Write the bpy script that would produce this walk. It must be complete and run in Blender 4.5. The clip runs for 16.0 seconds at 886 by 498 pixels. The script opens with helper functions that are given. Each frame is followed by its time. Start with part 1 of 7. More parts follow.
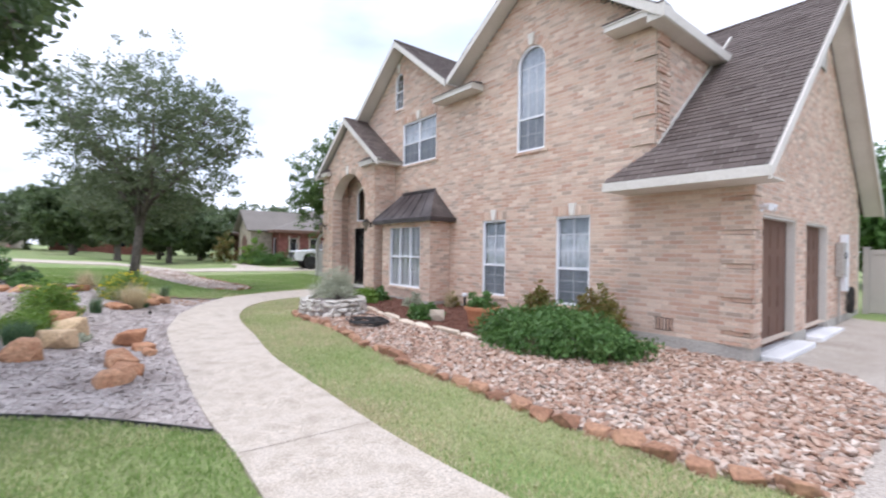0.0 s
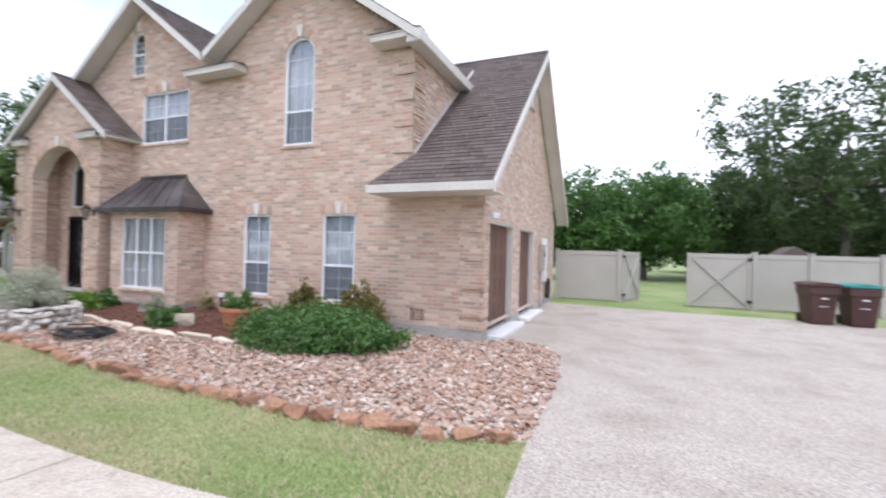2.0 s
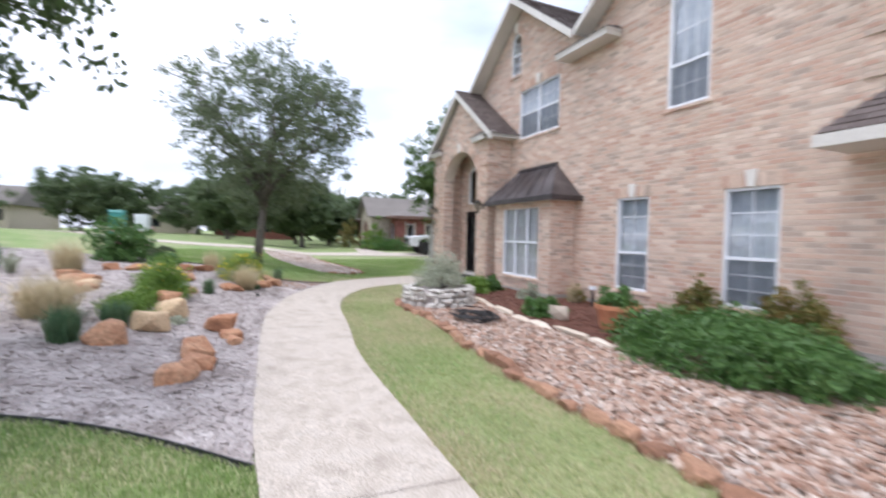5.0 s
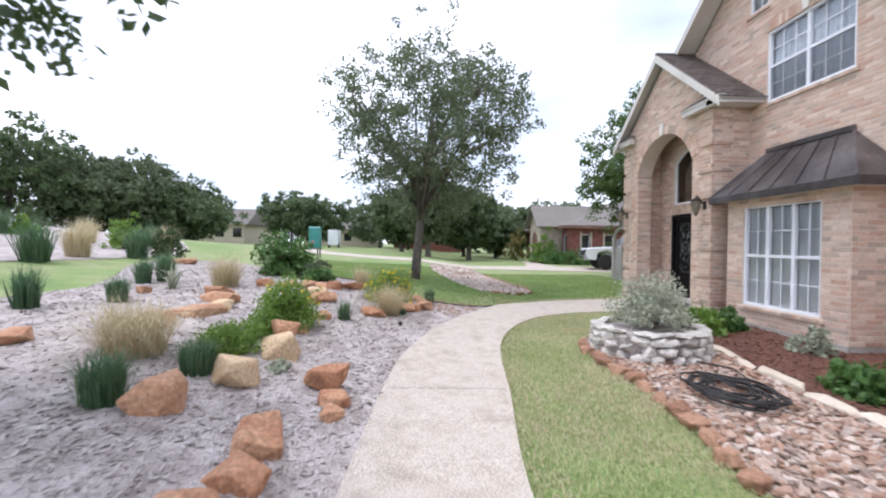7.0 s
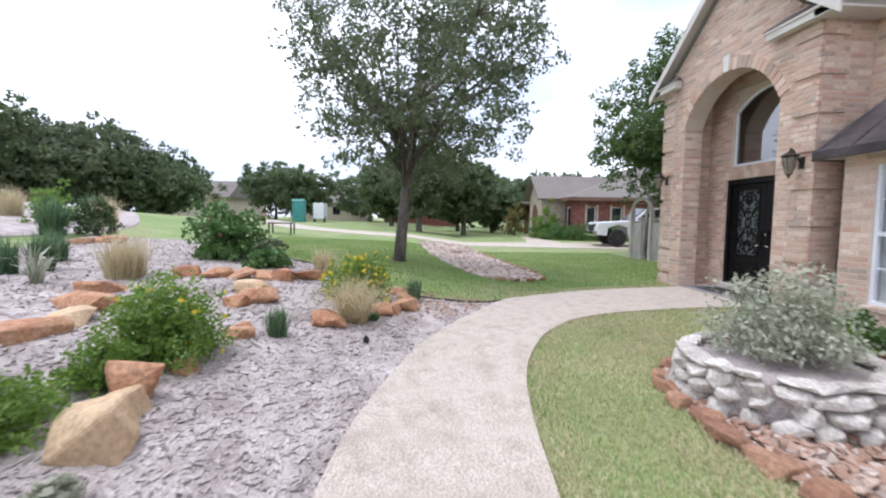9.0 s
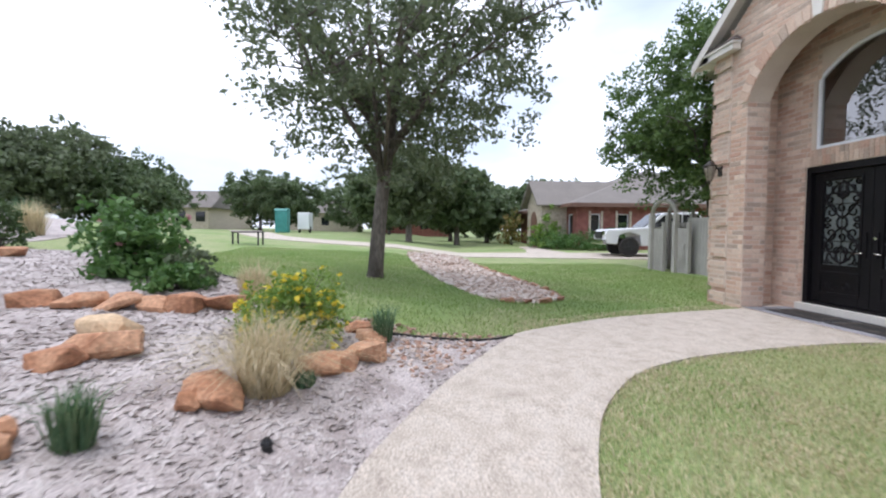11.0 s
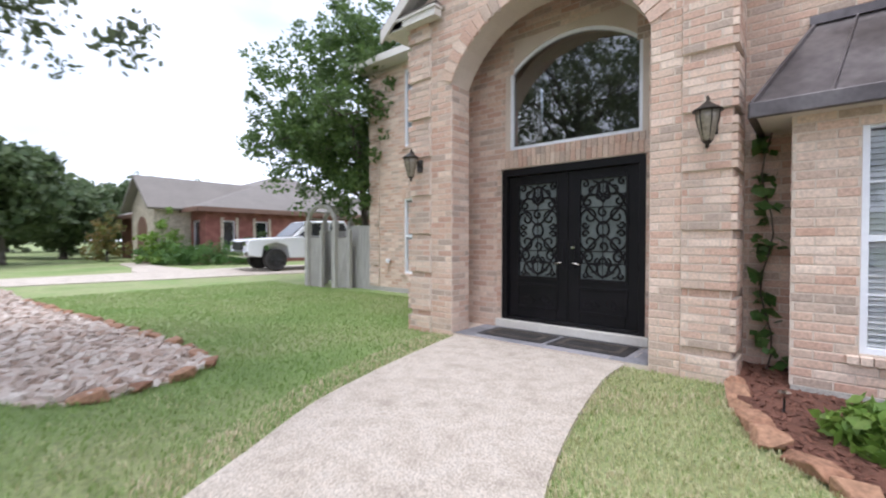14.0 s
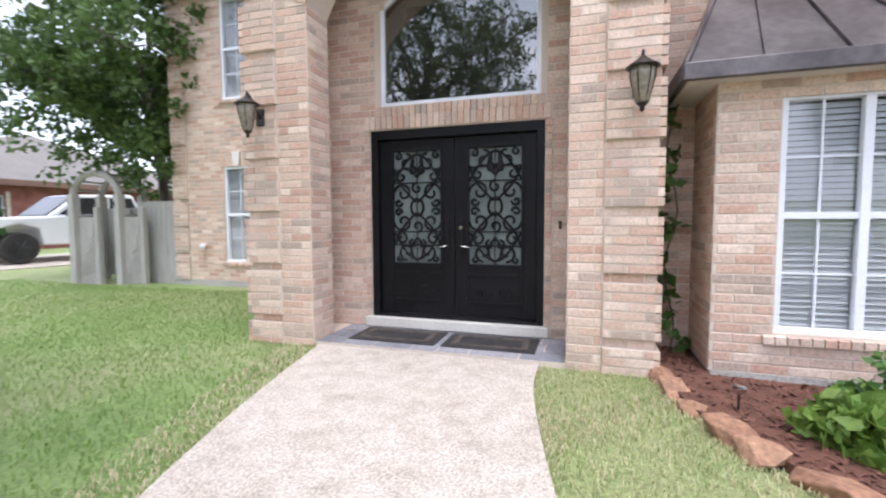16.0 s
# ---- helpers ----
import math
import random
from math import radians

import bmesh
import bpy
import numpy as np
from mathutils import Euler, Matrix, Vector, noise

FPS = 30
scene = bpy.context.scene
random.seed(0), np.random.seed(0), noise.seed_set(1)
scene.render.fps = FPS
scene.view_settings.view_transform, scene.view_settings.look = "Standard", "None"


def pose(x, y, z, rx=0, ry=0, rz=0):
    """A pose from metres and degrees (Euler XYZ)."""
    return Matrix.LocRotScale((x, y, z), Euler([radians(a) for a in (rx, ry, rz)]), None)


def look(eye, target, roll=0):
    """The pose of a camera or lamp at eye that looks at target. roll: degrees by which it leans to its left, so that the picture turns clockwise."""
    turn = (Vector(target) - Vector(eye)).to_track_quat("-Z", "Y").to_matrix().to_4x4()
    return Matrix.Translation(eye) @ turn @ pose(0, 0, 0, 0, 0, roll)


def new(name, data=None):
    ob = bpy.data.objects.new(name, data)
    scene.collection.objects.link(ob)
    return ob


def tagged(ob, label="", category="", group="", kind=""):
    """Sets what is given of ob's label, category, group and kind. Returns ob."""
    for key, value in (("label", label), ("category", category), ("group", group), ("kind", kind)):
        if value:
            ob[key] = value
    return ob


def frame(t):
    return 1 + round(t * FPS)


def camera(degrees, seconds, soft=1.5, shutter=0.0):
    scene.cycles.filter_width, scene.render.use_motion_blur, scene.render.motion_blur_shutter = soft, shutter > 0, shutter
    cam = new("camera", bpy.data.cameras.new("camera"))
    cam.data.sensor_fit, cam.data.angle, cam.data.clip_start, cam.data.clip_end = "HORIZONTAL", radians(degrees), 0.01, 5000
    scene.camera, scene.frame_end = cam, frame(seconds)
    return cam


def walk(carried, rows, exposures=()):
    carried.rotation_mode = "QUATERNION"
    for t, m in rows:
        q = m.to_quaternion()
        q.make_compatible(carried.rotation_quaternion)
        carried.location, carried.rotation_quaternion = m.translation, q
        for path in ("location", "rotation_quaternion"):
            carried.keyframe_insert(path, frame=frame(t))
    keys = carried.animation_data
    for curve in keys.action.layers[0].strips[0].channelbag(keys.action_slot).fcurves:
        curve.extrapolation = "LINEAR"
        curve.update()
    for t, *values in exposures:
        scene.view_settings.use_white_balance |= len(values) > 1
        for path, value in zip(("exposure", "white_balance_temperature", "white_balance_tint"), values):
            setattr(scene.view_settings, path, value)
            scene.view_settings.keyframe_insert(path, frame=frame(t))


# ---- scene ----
cam = camera(90.0, 16.0, 2.1, 0.5)
PATH = [
    (0, (15.386, -8.014, 1.451), (13.827, -6.761, 1.455), 0.8),
    (0.5, (15.432, -7.99, 1.425), (14.028, -6.566, 1.464), 1.2),
    (1, (15.474, -7.985, 1.457), (14.247, -6.406, 1.509), 1.5),
    (1.5, (15.515, -7.983, 1.456), (14.498, -6.262, 1.505), 1.5),
    (2, (15.571, -7.975, 1.455), (14.801, -6.13, 1.467), 1.5),
    (2.5, (15.6, -8.011, 1.472), (15.026, -6.096, 1.46), 1.4),
    (3, (15.561, -8.044, 1.508), (14.961, -6.136, 1.491), 1.4),
    (3.5, (15.392, -8.043, 1.524), (14.405, -6.308, 1.41), 1.1),
    (4, (15.085, -7.647, 1.442), (13.595, -6.316, 1.36), 1.5),
    (4.5, (14.726, -7.381, 1.38), (13.019, -6.344, 1.264), 2.1),
    (5, (14.18, -7.144, 1.36), (12.35, -6.339, 1.299), 1.2),
    (5.2, (13.93, -7.021, 1.376), (12.027, -6.408, 1.354), 0.9),
    (7.3, (11.158, -6.505, 1.357), (9.159, -6.449, 1.318), 0.2),
    (7.5, (10.869, -6.488, 1.333), (8.871, -6.425, 1.262), -0.9),
    (8, (10.227, -6.456, 1.335), (8.233, -6.418, 1.195), 0.1),
    (8.5, (9.593, -6.421, 1.35), (7.6, -6.321, 1.225), -0.4),
    (9, (8.935, -6.381, 1.362), (6.943, -6.273, 1.225), 0.7),
    (9.2, (8.702, -6.348, 1.332), (6.709, -6.268, 1.185), 0.7),
    (11.3, (6.179, -6.124, 1.217), (4.185, -5.981, 1.132), 0.3),
    (11.5, (5.906, -6.097, 1.23), (3.917, -5.936, 1.096), 0.2),
    (12, (5.33, -6.037, 1.229), (3.372, -5.635, 1.144), -1.0),
    (12.5, (4.833, -5.88, 1.218), (2.986, -5.117, 1.151), 0.8),
    (13, (4.355, -5.728, 1.222), (2.663, -4.661, 1.208), 0.9),
    (13.5, (3.876, -5.583, 1.221), (2.41, -4.225, 1.137), -0.1),
    (14, (3.444, -5.377, 1.216), (2.154, -3.849, 1.179), 0.0),
    (14.5, (2.996, -5.183, 1.207), (1.875, -3.528, 1.153), -1.9),
    (15, (2.701, -4.943, 1.206), (1.751, -3.183, 1.181), -0.6),
    (15.5, (2.503, -4.717, 1.223), (1.704, -2.887, 1.108), 0.1),
    (16, (2.318, -4.63, 1.222), (1.718, -2.727, 1.088), -0.3),
]
walk(cam, [(t, look(eye, target, roll)) for t, eye, target, roll in PATH],
     [(0.0, 0.62, 5900, 15), (9.0, 0.62, 5900, 15), (12.0, 0.48, 5900, 14), (12.5, 0.44, 5900, 14), (13.0, 0.60, 5900, 15), (14.0, 0.78, 5900, 15), (16.0, 1.12, 5880, 16)])

# ---------------------------------------------------------------- light
world = bpy.data.worlds.new("overcast_sky")
scene.world = world
world.use_nodes = True
wn, wl = world.node_tree.nodes, world.node_tree.links
bg = wn["Background"]
sky = wn.new("ShaderNodeTexSky")
sky.sky_type, sky.sun_disc = "NISHITA", False
sky.sun_elevation, sky.sun_rotation = radians(73), radians(160)
sky.air_density, sky.dust_density, sky.ozone_density = 1.0, 3.0, 1.0
cloud_co = wn.new("ShaderNodeTexCoord")
cloud_map = wn.new("ShaderNodeMapping")
cloud_map.inputs["Scale"].default_value = (1.0, 1.0, 2.6)
cloud = wn.new("ShaderNodeTexNoise")
cloud.inputs["Scale"].default_value, cloud.inputs["Detail"].default_value = 1.7, 6.0
cloud_ramp = wn.new("ShaderNodeValToRGB")
cloud_ramp.color_ramp.elements[0].position, cloud_ramp.color_ramp.elements[1].position = 0.36, 0.56
cloud_ramp.color_ramp.elements[0].color = (0.55, 0.55, 0.55, 1)
cloud_mix = wn.new("ShaderNodeMixRGB")
thin = wn.new("ShaderNodeTexNoise")
thin.inputs["Scale"].default_value, thin.inputs["Detail"].default_value = 1.1, 5.0
thin_ramp = wn.new("ShaderNodeValToRGB")
thin_ramp.color_ramp.elements[0].position, thin_ramp.color_ramp.elements[1].position = 0.38, 0.53
thin_ramp.color_ramp.elements[0].color, thin_ramp.color_ramp.elements[1].color = (6.3, 6.75, 7.45, 1), (9.75, 9.9, 10.45, 1)
wl.new(cloud_map.outputs["Vector"], thin.inputs["Vector"])
wl.new(thin.outputs["Fac"], thin_ramp.inputs["Fac"])
wl.new(thin_ramp.outputs["Color"], cloud_mix.inputs["Color2"])
wl.new(cloud_co.outputs["Generated"], cloud_map.inputs["Vector"])
wl.new(cloud_map.outputs["Vector"], cloud.inputs["Vector"])
wl.new(cloud.outputs["Fac"], cloud_ramp.inputs["Fac"])
wl.new(cloud_ramp.outputs["Color"], cloud_mix.inputs["Fac"])
wl.new(sky.outputs["Color"], cloud_mix.inputs["Color1"])
wl.new(cloud_mix.outputs["Color"], bg.inputs["Color"])
bg.inputs["Strength"].default_value = 0.125
sun_lamp = bpy.data.lights.new("sun", "SUN")
sun_lamp.energy, sun_lamp.angle, sun_lamp.color = 1.2, radians(14), (1.0, 0.96, 0.9)
sun = new("sun", sun_lamp)
sun.matrix_world = look((3, -8, 28), (0, 0, 0))


# ---------------------------------------------------------------- materials
def surface(name, cols, rough=0.85, s1=1.5, s2=40.0, bump=0.3, island=0.0, metal=0.0, fine=0.25, dist=0.01, stretch=None):
    """Colours on a ramp driven by broad noise (and by chance per piece), with fine grain and relief."""
    m = bpy.data.materials.new(name)
    m.use_nodes = True
    n, l = m.node_tree.nodes, m.node_tree.links
    b = n["Principled BSDF"]
    b.inputs["Roughness"].default_value, b.inputs["Metallic"].default_value = rough, metal
    geo = n.new("ShaderNodeNewGeometry")
    vec = geo.outputs["Position"]
    if stretch:
        mp = n.new("ShaderNodeMapping")
        mp.inputs["Scale"].default_value = stretch
        l.new(vec, mp.inputs["Vector"])
        vec = mp.outputs["Vector"]
    n1 = n.new("ShaderNodeTexNoise")
    n1.inputs["Scale"].default_value, n1.inputs["Detail"].default_value = s1, 5
    n2 = n.new("ShaderNodeTexNoise")
    n2.inputs["Scale"].default_value, n2.inputs["Detail"].default_value = s2, 4
    l.new(vec, n1.inputs["Vector"]), l.new(vec, n2.inputs["Vector"])
    spread = n.new("ShaderNodeMapRange")
    spread.inputs["From Min"].default_value, spread.inputs["From Max"].default_value = 0.3, 0.7
    l.new(n1.outputs["Fac"], spread.inputs["Value"])
    fac = spread.outputs["Result"]
    if island:
        oi = n.new("ShaderNodeObjectInfo")
        add = n.new("ShaderNodeMath")
        l.new(geo.outputs["Random Per Island"], add.inputs[0]), l.new(oi.outputs["Random"], add.inputs[1])
        fr = n.new("ShaderNodeMath")
        fr.operation = "FRACT"
        l.new(add.outputs[0], fr.inputs[0])
        mx = n.new("ShaderNodeMix")
        mx.inputs["Factor"].default_value = island
        l.new(fac, mx.inputs["A"]), l.new(fr.outputs[0], mx.inputs["B"])
        fac = mx.outputs["Result"]
    ramp = n.new("ShaderNodeValToRGB")
    els = ramp.color_ramp.elements
    while len(els) < len(cols):
        els.new(0.5)
    for i, c in enumerate(cols):
        els[i].position, els[i].color = i / max(len(cols) - 1, 1), (*c, 1)
    l.new(fac, ramp.inputs["Fac"])
    grain = n.new("ShaderNodeMapRange")
    grain.inputs["From Min"].default_value, grain.inputs["From Max"].default_value = 0.3, 0.7
    grain.inputs["To Min"].default_value, grain.inputs["To Max"].default_value = 1 - fine, 1 + fine
    l.new(n2.outputs["Fac"], grain.inputs["Value"])
    mul = n.new("ShaderNodeVectorMath")
    mul.operation = "SCALE"
    l.new(ramp.outputs["Color"], mul.inputs[0]), l.new(grain.outputs["Result"], mul.inputs["Scale"])
    l.new(mul.outputs["Vector"], b.inputs["Base Color"])
    if bump:
        bp = n.new("ShaderNodeBump")
        bp.inputs["Strength"].default_value, bp.inputs["Distance"].default_value = bump, dist
        l.new(n2.outputs["Fac"], bp.inputs["Height"]), l.new(bp.outputs["Normal"], b.inputs["Normal"])
    return m


def glass(name, tint=(1, 1, 1), extra=0.06, rough=0.02):
    """A thin pane: clear, with a Fresnel gloss."""
    m = bpy.data.materials.new(name)
    m.use_nodes = True
    n, l = m.node_tree.nodes, m.node_tree.links
    n.remove(n["Principled BSDF"])
    tr, gl, fr, add, mix = (n.new("ShaderNode" + k) for k in ("BsdfTransparent", "BsdfGlossy", "Fresnel", "Math", "MixShader"))
    tr.inputs["Color"].default_value = (*tint, 1)
    gl.inputs["Roughness"].default_value, fr.inputs["IOR"].default_value = rough, 1.5
    add.inputs[1].default_value = extra
    l.new(fr.outputs[0], add.inputs[0]), l.new(add.outputs[0], mix.inputs[0])
    l.new(tr.outputs[0], mix.inputs[1]), l.new(gl.outputs[0], mix.inputs[2])
    l.new(mix.outputs[0], n["Material Output"].inputs["Surface"])
    return m


def see_through(name, col, part_open):
    """A fine mesh or lace: partly open cloth."""
    m = bpy.data.materials.new(name)
    m.use_nodes = True
    n, l = m.node_tree.nodes, m.node_tree.links
    b = n["Principled BSDF"]
    b.inputs["Base Color"].default_value, b.inputs["Roughness"].default_value = (*col, 1), 0.9
    tr, mix = n.new("ShaderNodeBsdfTransparent"), n.new("ShaderNodeMixShader")
    mix.inputs[0].default_value = part_open
    l.new(b.outputs[0], mix.inputs[1]), l.new(tr.outputs[0], mix.inputs[2])
    l.new(mix.outputs[0], n["Material Output"].inputs["Surface"])
    return m


def leaf_mat(name, cols, trans=0.25, rough=0.55, island=0.7):
    m = surface(name, cols, rough, 0.8, 30, 0, island=island, fine=0.15)
    n, l = m.node_tree.nodes, m.node_tree.links
    b, out = n["Principled BSDF"], n["Material Output"]
    t, mix = n.new("ShaderNodeBsdfTranslucent"), n.new("ShaderNodeMixShader")
    mix.inputs[0].default_value = trans
    l.new(b.inputs["Base Color"].links[0].from_socket, t.inputs["Color"])
    l.new(b.outputs[0], mix.inputs[1]), l.new(t.outputs[0], mix.inputs[2]), l.new(mix.outputs[0], out.inputs["Surface"])
    return m


BRICK = surface("brick", [(0.43, 0.27, 0.20), (0.556, 0.38, 0.29), (0.64, 0.49, 0.385), (0.40, 0.315, 0.255), (0.60, 0.455, 0.355), (0.70, 0.565, 0.46), (0.50, 0.315, 0.235), (0.59, 0.425, 0.325), (0.45, 0.365, 0.31)], 0.9, 0.8, 45, 0.3, island=0.88, fine=0.18)
MORTAR = surface("mortar", [(0.56, 0.47, 0.39), (0.65, 0.56, 0.47)], 0.95, 2, 120, 0.3, fine=0.12)
TRIM = surface("cream_trim_paint", [(0.57, 0.54, 0.49), (0.67, 0.64, 0.59)], 0.6, 1.2, 30, 0.05, fine=0.07)
VINYL = surface("white_window_vinyl", [(0.76, 0.78, 0.82), (0.82, 0.83, 0.86)], 0.4, 2, 30, 0.03, fine=0.03)
LIME = surface("pale_cast_stone", [(0.66, 0.62, 0.56), (0.74, 0.71, 0.66)], 0.85, 4, 80, 0.2, fine=0.08)
SHINGLE = surface("asphalt_shingle", [(0.070, 0.052, 0.046), (0.10, 0.078, 0.070), (0.135, 0.108, 0.098), (0.085, 0.066, 0.060)], 0.95, 1.2, 220, 0.5, island=0.75, fine=0.3, dist=0.004)
METAL_ROOF = surface("weathered_dark_metal", [(0.055, 0.047, 0.048), (0.095, 0.083, 0.084), (0.15, 0.135, 0.135)], 0.38, 1.6, 14, 0.08, metal=0.5, fine=0.22)
CONCRETE = surface("exposed_aggregate_concrete", [(0.375, 0.322, 0.265), (0.43, 0.374, 0.31), (0.46, 0.402, 0.335), (0.495, 0.44, 0.375), (0.44, 0.38, 0.315)], 0.92, 5.0, 70, 0.6, fine=0.36, dist=0.006)
DRIVE = surface("driveway_concrete", [(0.31, 0.268, 0.225), (0.345, 0.302, 0.257), (0.37, 0.327, 0.283), (0.395, 0.35, 0.305), (0.35, 0.305, 0.26)], 0.92, 1.3, 45, 0.6, fine=0.42, dist=0.006)
FOUND = surface("foundation_concrete", [(0.36, 0.34, 0.31), (0.46, 0.44, 0.40)], 0.95, 1.5, 50, 0.3)
WHITE_PAINT = surface("white_painted_concrete", [(0.66, 0.66, 0.67), (0.78, 0.78, 0.79)], 0.8, 1.5, 50, 0.2)
LAWN = surface("lawn_soil_and_thatch", [(0.15, 0.22, 0.065), (0.19, 0.26, 0.085), (0.26, 0.285, 0.13), (0.165, 0.235, 0.072)], 0.95, 0.45, 30, 0.5, fine=0.3, dist=0.02)
GRASS = leaf_mat("grass_blade", [(0.19, 0.30, 0.08), (0.225, 0.335, 0.095), (0.28, 0.365, 0.13), (0.36, 0.375, 0.18)], 0.5, island=0.4)
GRASS_DRY = leaf_mat("dry_grass_blade", [(0.36, 0.42, 0.17), (0.47, 0.50, 0.25), (0.58, 0.55, 0.33), (0.70, 0.61, 0.42)], 0.45, island=0.4)
STRAW = leaf_mat("straw_blade", [(0.56, 0.47, 0.31), (0.70, 0.60, 0.42), (0.48, 0.45, 0.25)], 0.4)
MULCH = surface("grey_wood_mulch", [(0.26, 0.22, 0.205), (0.40, 0.35, 0.33), (0.51, 0.46, 0.44)], 0.95, 3, 60, 0.7, fine=0.35)
CHIP = surface("grey_wood_chip", [(0.25, 0.205, 0.185), (0.37, 0.325, 0.30), (0.47, 0.425, 0.40), (0.565, 0.52, 0.495)], 0.9, 3, 60, 0.3, island=0.6)
BARK_MULCH = surface("red_brown_bark_mulch", [(0.085, 0.035, 0.022), (0.15, 0.065, 0.042), (0.21, 0.10, 0.07)], 0.95, 6, 60, 0.7, island=0.5, fine=0.3)
PEBBLE = surface("chopped_river_stone", [(0.215, 0.115, 0.075), (0.35, 0.225, 0.16), (0.48, 0.365, 0.29), (0.30, 0.165, 0.108), (0.58, 0.495, 0.425), (0.26, 0.195, 0.16), (0.42, 0.26, 0.18)], 0.9, 6, 70, 0.3, island=0.9, fine=0.2)
RUST = surface("rust_brown_sandstone", [(0.17, 0.085, 0.052), (0.27, 0.14, 0.085), (0.36, 0.205, 0.125), (0.22, 0.12, 0.075)], 0.92, 5, 28, 0.7, island=0.6, fine=0.3, dist=0.02)
CREEK = surface("pale_creek_stone", [(0.28, 0.20, 0.155), (0.44, 0.365, 0.31), (0.56, 0.50, 0.445), (0.37, 0.265, 0.205), (0.63, 0.58, 0.525)], 0.9, 6, 70, 0.3, island=0.9, fine=0.2)
SAND = surface("orange_sandstone", [(0.25, 0.115, 0.06), (0.38, 0.185, 0.10), (0.48, 0.28, 0.165), (0.31, 0.145, 0.078)], 0.92, 5, 28, 0.7, island=0.4, fine=0.3, dist=0.02)
BOULDER = surface("tan_boulder_stone", [(0.46, 0.32, 0.18), (0.58, 0.43, 0.27), (0.40, 0.24, 0.13)], 0.92, 3.5, 28, 0.6, island=0.3, fine=0.2, dist=0.02)
WHITE_STONE = surface("weathered_white_limestone", [(0.27, 0.24, 0.215), (0.45, 0.42, 0.375), (0.60, 0.57, 0.52), (0.50, 0.465, 0.415)], 0.92, 9, 45, 0.5, island=0.55, fine=0.28, dist=0.02)
FLAG = surface("cream_limestone_edging", [(0.52, 0.44, 0.34), (0.66, 0.58, 0.48)], 0.9, 4, 50, 0.4, island=0.4, fine=0.12)
SLATE = surface("grey_slate_flag", [(0.13, 0.13, 0.15), (0.22, 0.22, 0.24), (0.32, 0.31, 0.33), (0.20, 0.19, 0.20)], 0.75, 3, 35, 0.3, island=0.7)
IRON = surface("black_iron", [(0.005, 0.005, 0.006), (0.010, 0.009, 0.011)], 0.45, 3, 60, 0.1, fine=0.2)
IRON.node_tree.nodes["Principled BSDF"].inputs["Specular IOR Level"].default_value = 0.22
BRONZE = surface("dark_bronze", [(0.025, 0.02, 0.016), (0.05, 0.042, 0.034)], 0.45, 4, 60, 0.1, metal=0.6)
NICKEL = surface("satin_nickel", [(0.6, 0.58, 0.54), (0.7, 0.68, 0.64)], 0.25, 4, 60, 0.0, metal=1.0, fine=0.05)
BROWN_DOOR = surface("brown_garage_door_paint", [(0.13, 0.07, 0.05), (0.18, 0.10, 0.07)], 0.6, 1.2, 30, 0.1, fine=0.1)
TAUPE = surface("taupe_vinyl_fence", [(0.40, 0.375, 0.34), (0.46, 0.43, 0.395)], 0.55, 0.8, 30, 0.03, fine=0.04)
GREY_WOOD = surface("grey_painted_wood", [(0.36, 0.34, 0.31), (0.46, 0.44, 0.41)], 0.8, 3, 40, 0.2, fine=0.12, stretch=(6, 6, 1))
BLACK = surface("black_plastic", [(0.012, 0.012, 0.013), (0.025, 0.025, 0.027)], 0.5, 4, 60, 0.05)
RUBBER = surface("black_rubber", [(0.015, 0.014, 0.014), (0.04, 0.037, 0.035)], 0.8, 6, 120, 0.4)
MAT_BROWN = surface("brown_mat_pile", [(0.05, 0.042, 0.036), (0.12, 0.10, 0.085)], 0.95, 10, 150, 0.5)
BIN = surface("brown_bin_plastic", [(0.055, 0.022, 0.018), (0.085, 0.036, 0.030)], 0.5, 2, 40, 0.05)
TEAL = surface("teal_plastic", [(0.03, 0.19, 0.17), (0.05, 0.27, 0.24)], 0.5, 2, 40, 0.03)
TERRA = surface("terracotta", [(0.42, 0.16, 0.075), (0.52, 0.23, 0.12)], 0.85, 4, 60, 0.15)
BARK = surface("tree_bark", [(0.055, 0.045, 0.037), (0.11, 0.095, 0.08), (0.16, 0.14, 0.12)], 0.95, 5, 30, 1.0, fine=0.35, dist=0.02, stretch=(1, 1, 0.3))
# White lace; the blue cast paints in the reflection on the glass before it.
CURTAIN = surface("lace_curtain_with_sky_tint", [(0.60, 0.64, 0.69), (0.76, 0.79, 0.83)], 0.95, 8, 60, 0.1, fine=0.15)
BLIND = surface("white_blind_slat", [(0.76, 0.77, 0.78), (0.82, 0.82, 0.83)], 0.6, 2, 30, 0.0, fine=0.04)
# Dark grey of the added backings; the unlit room's shade is in the colour.
ROOM = surface("dim_room_backing", [(0.16, 0.15, 0.14), (0.22, 0.21, 0.20)], 0.9, 2, 30, 0.0)
FROST = surface("frosted_door_glass", [(0.12, 0.14, 0.137), (0.18, 0.205, 0.20)], 0.25, 6, 90, 0.2, fine=0.15)
CAR_WHITE = surface("white_car_paint", [(0.74, 0.75, 0.78), (0.80, 0.81, 0.83)], 0.2, 1, 20, 0.0, fine=0.02)
CHROME = surface("chrome", [(0.6, 0.6, 0.62), (0.7, 0.7, 0.72)], 0.15, 4, 60, 0.0, metal=1.0, fine=0.05)
DARK_GLASS = surface("dark_car_glass", [(0.01, 0.012, 0.015), (0.02, 0.022, 0.026)], 0.06, 1, 20, 0.0, fine=0.02)
RED_BRICK = surface("dark_red_brick", [(0.17, 0.060, 0.048), (0.23, 0.088, 0.070), (0.29, 0.125, 0.10)], 0.92, 3, 30, 0.3, fine=0.25)
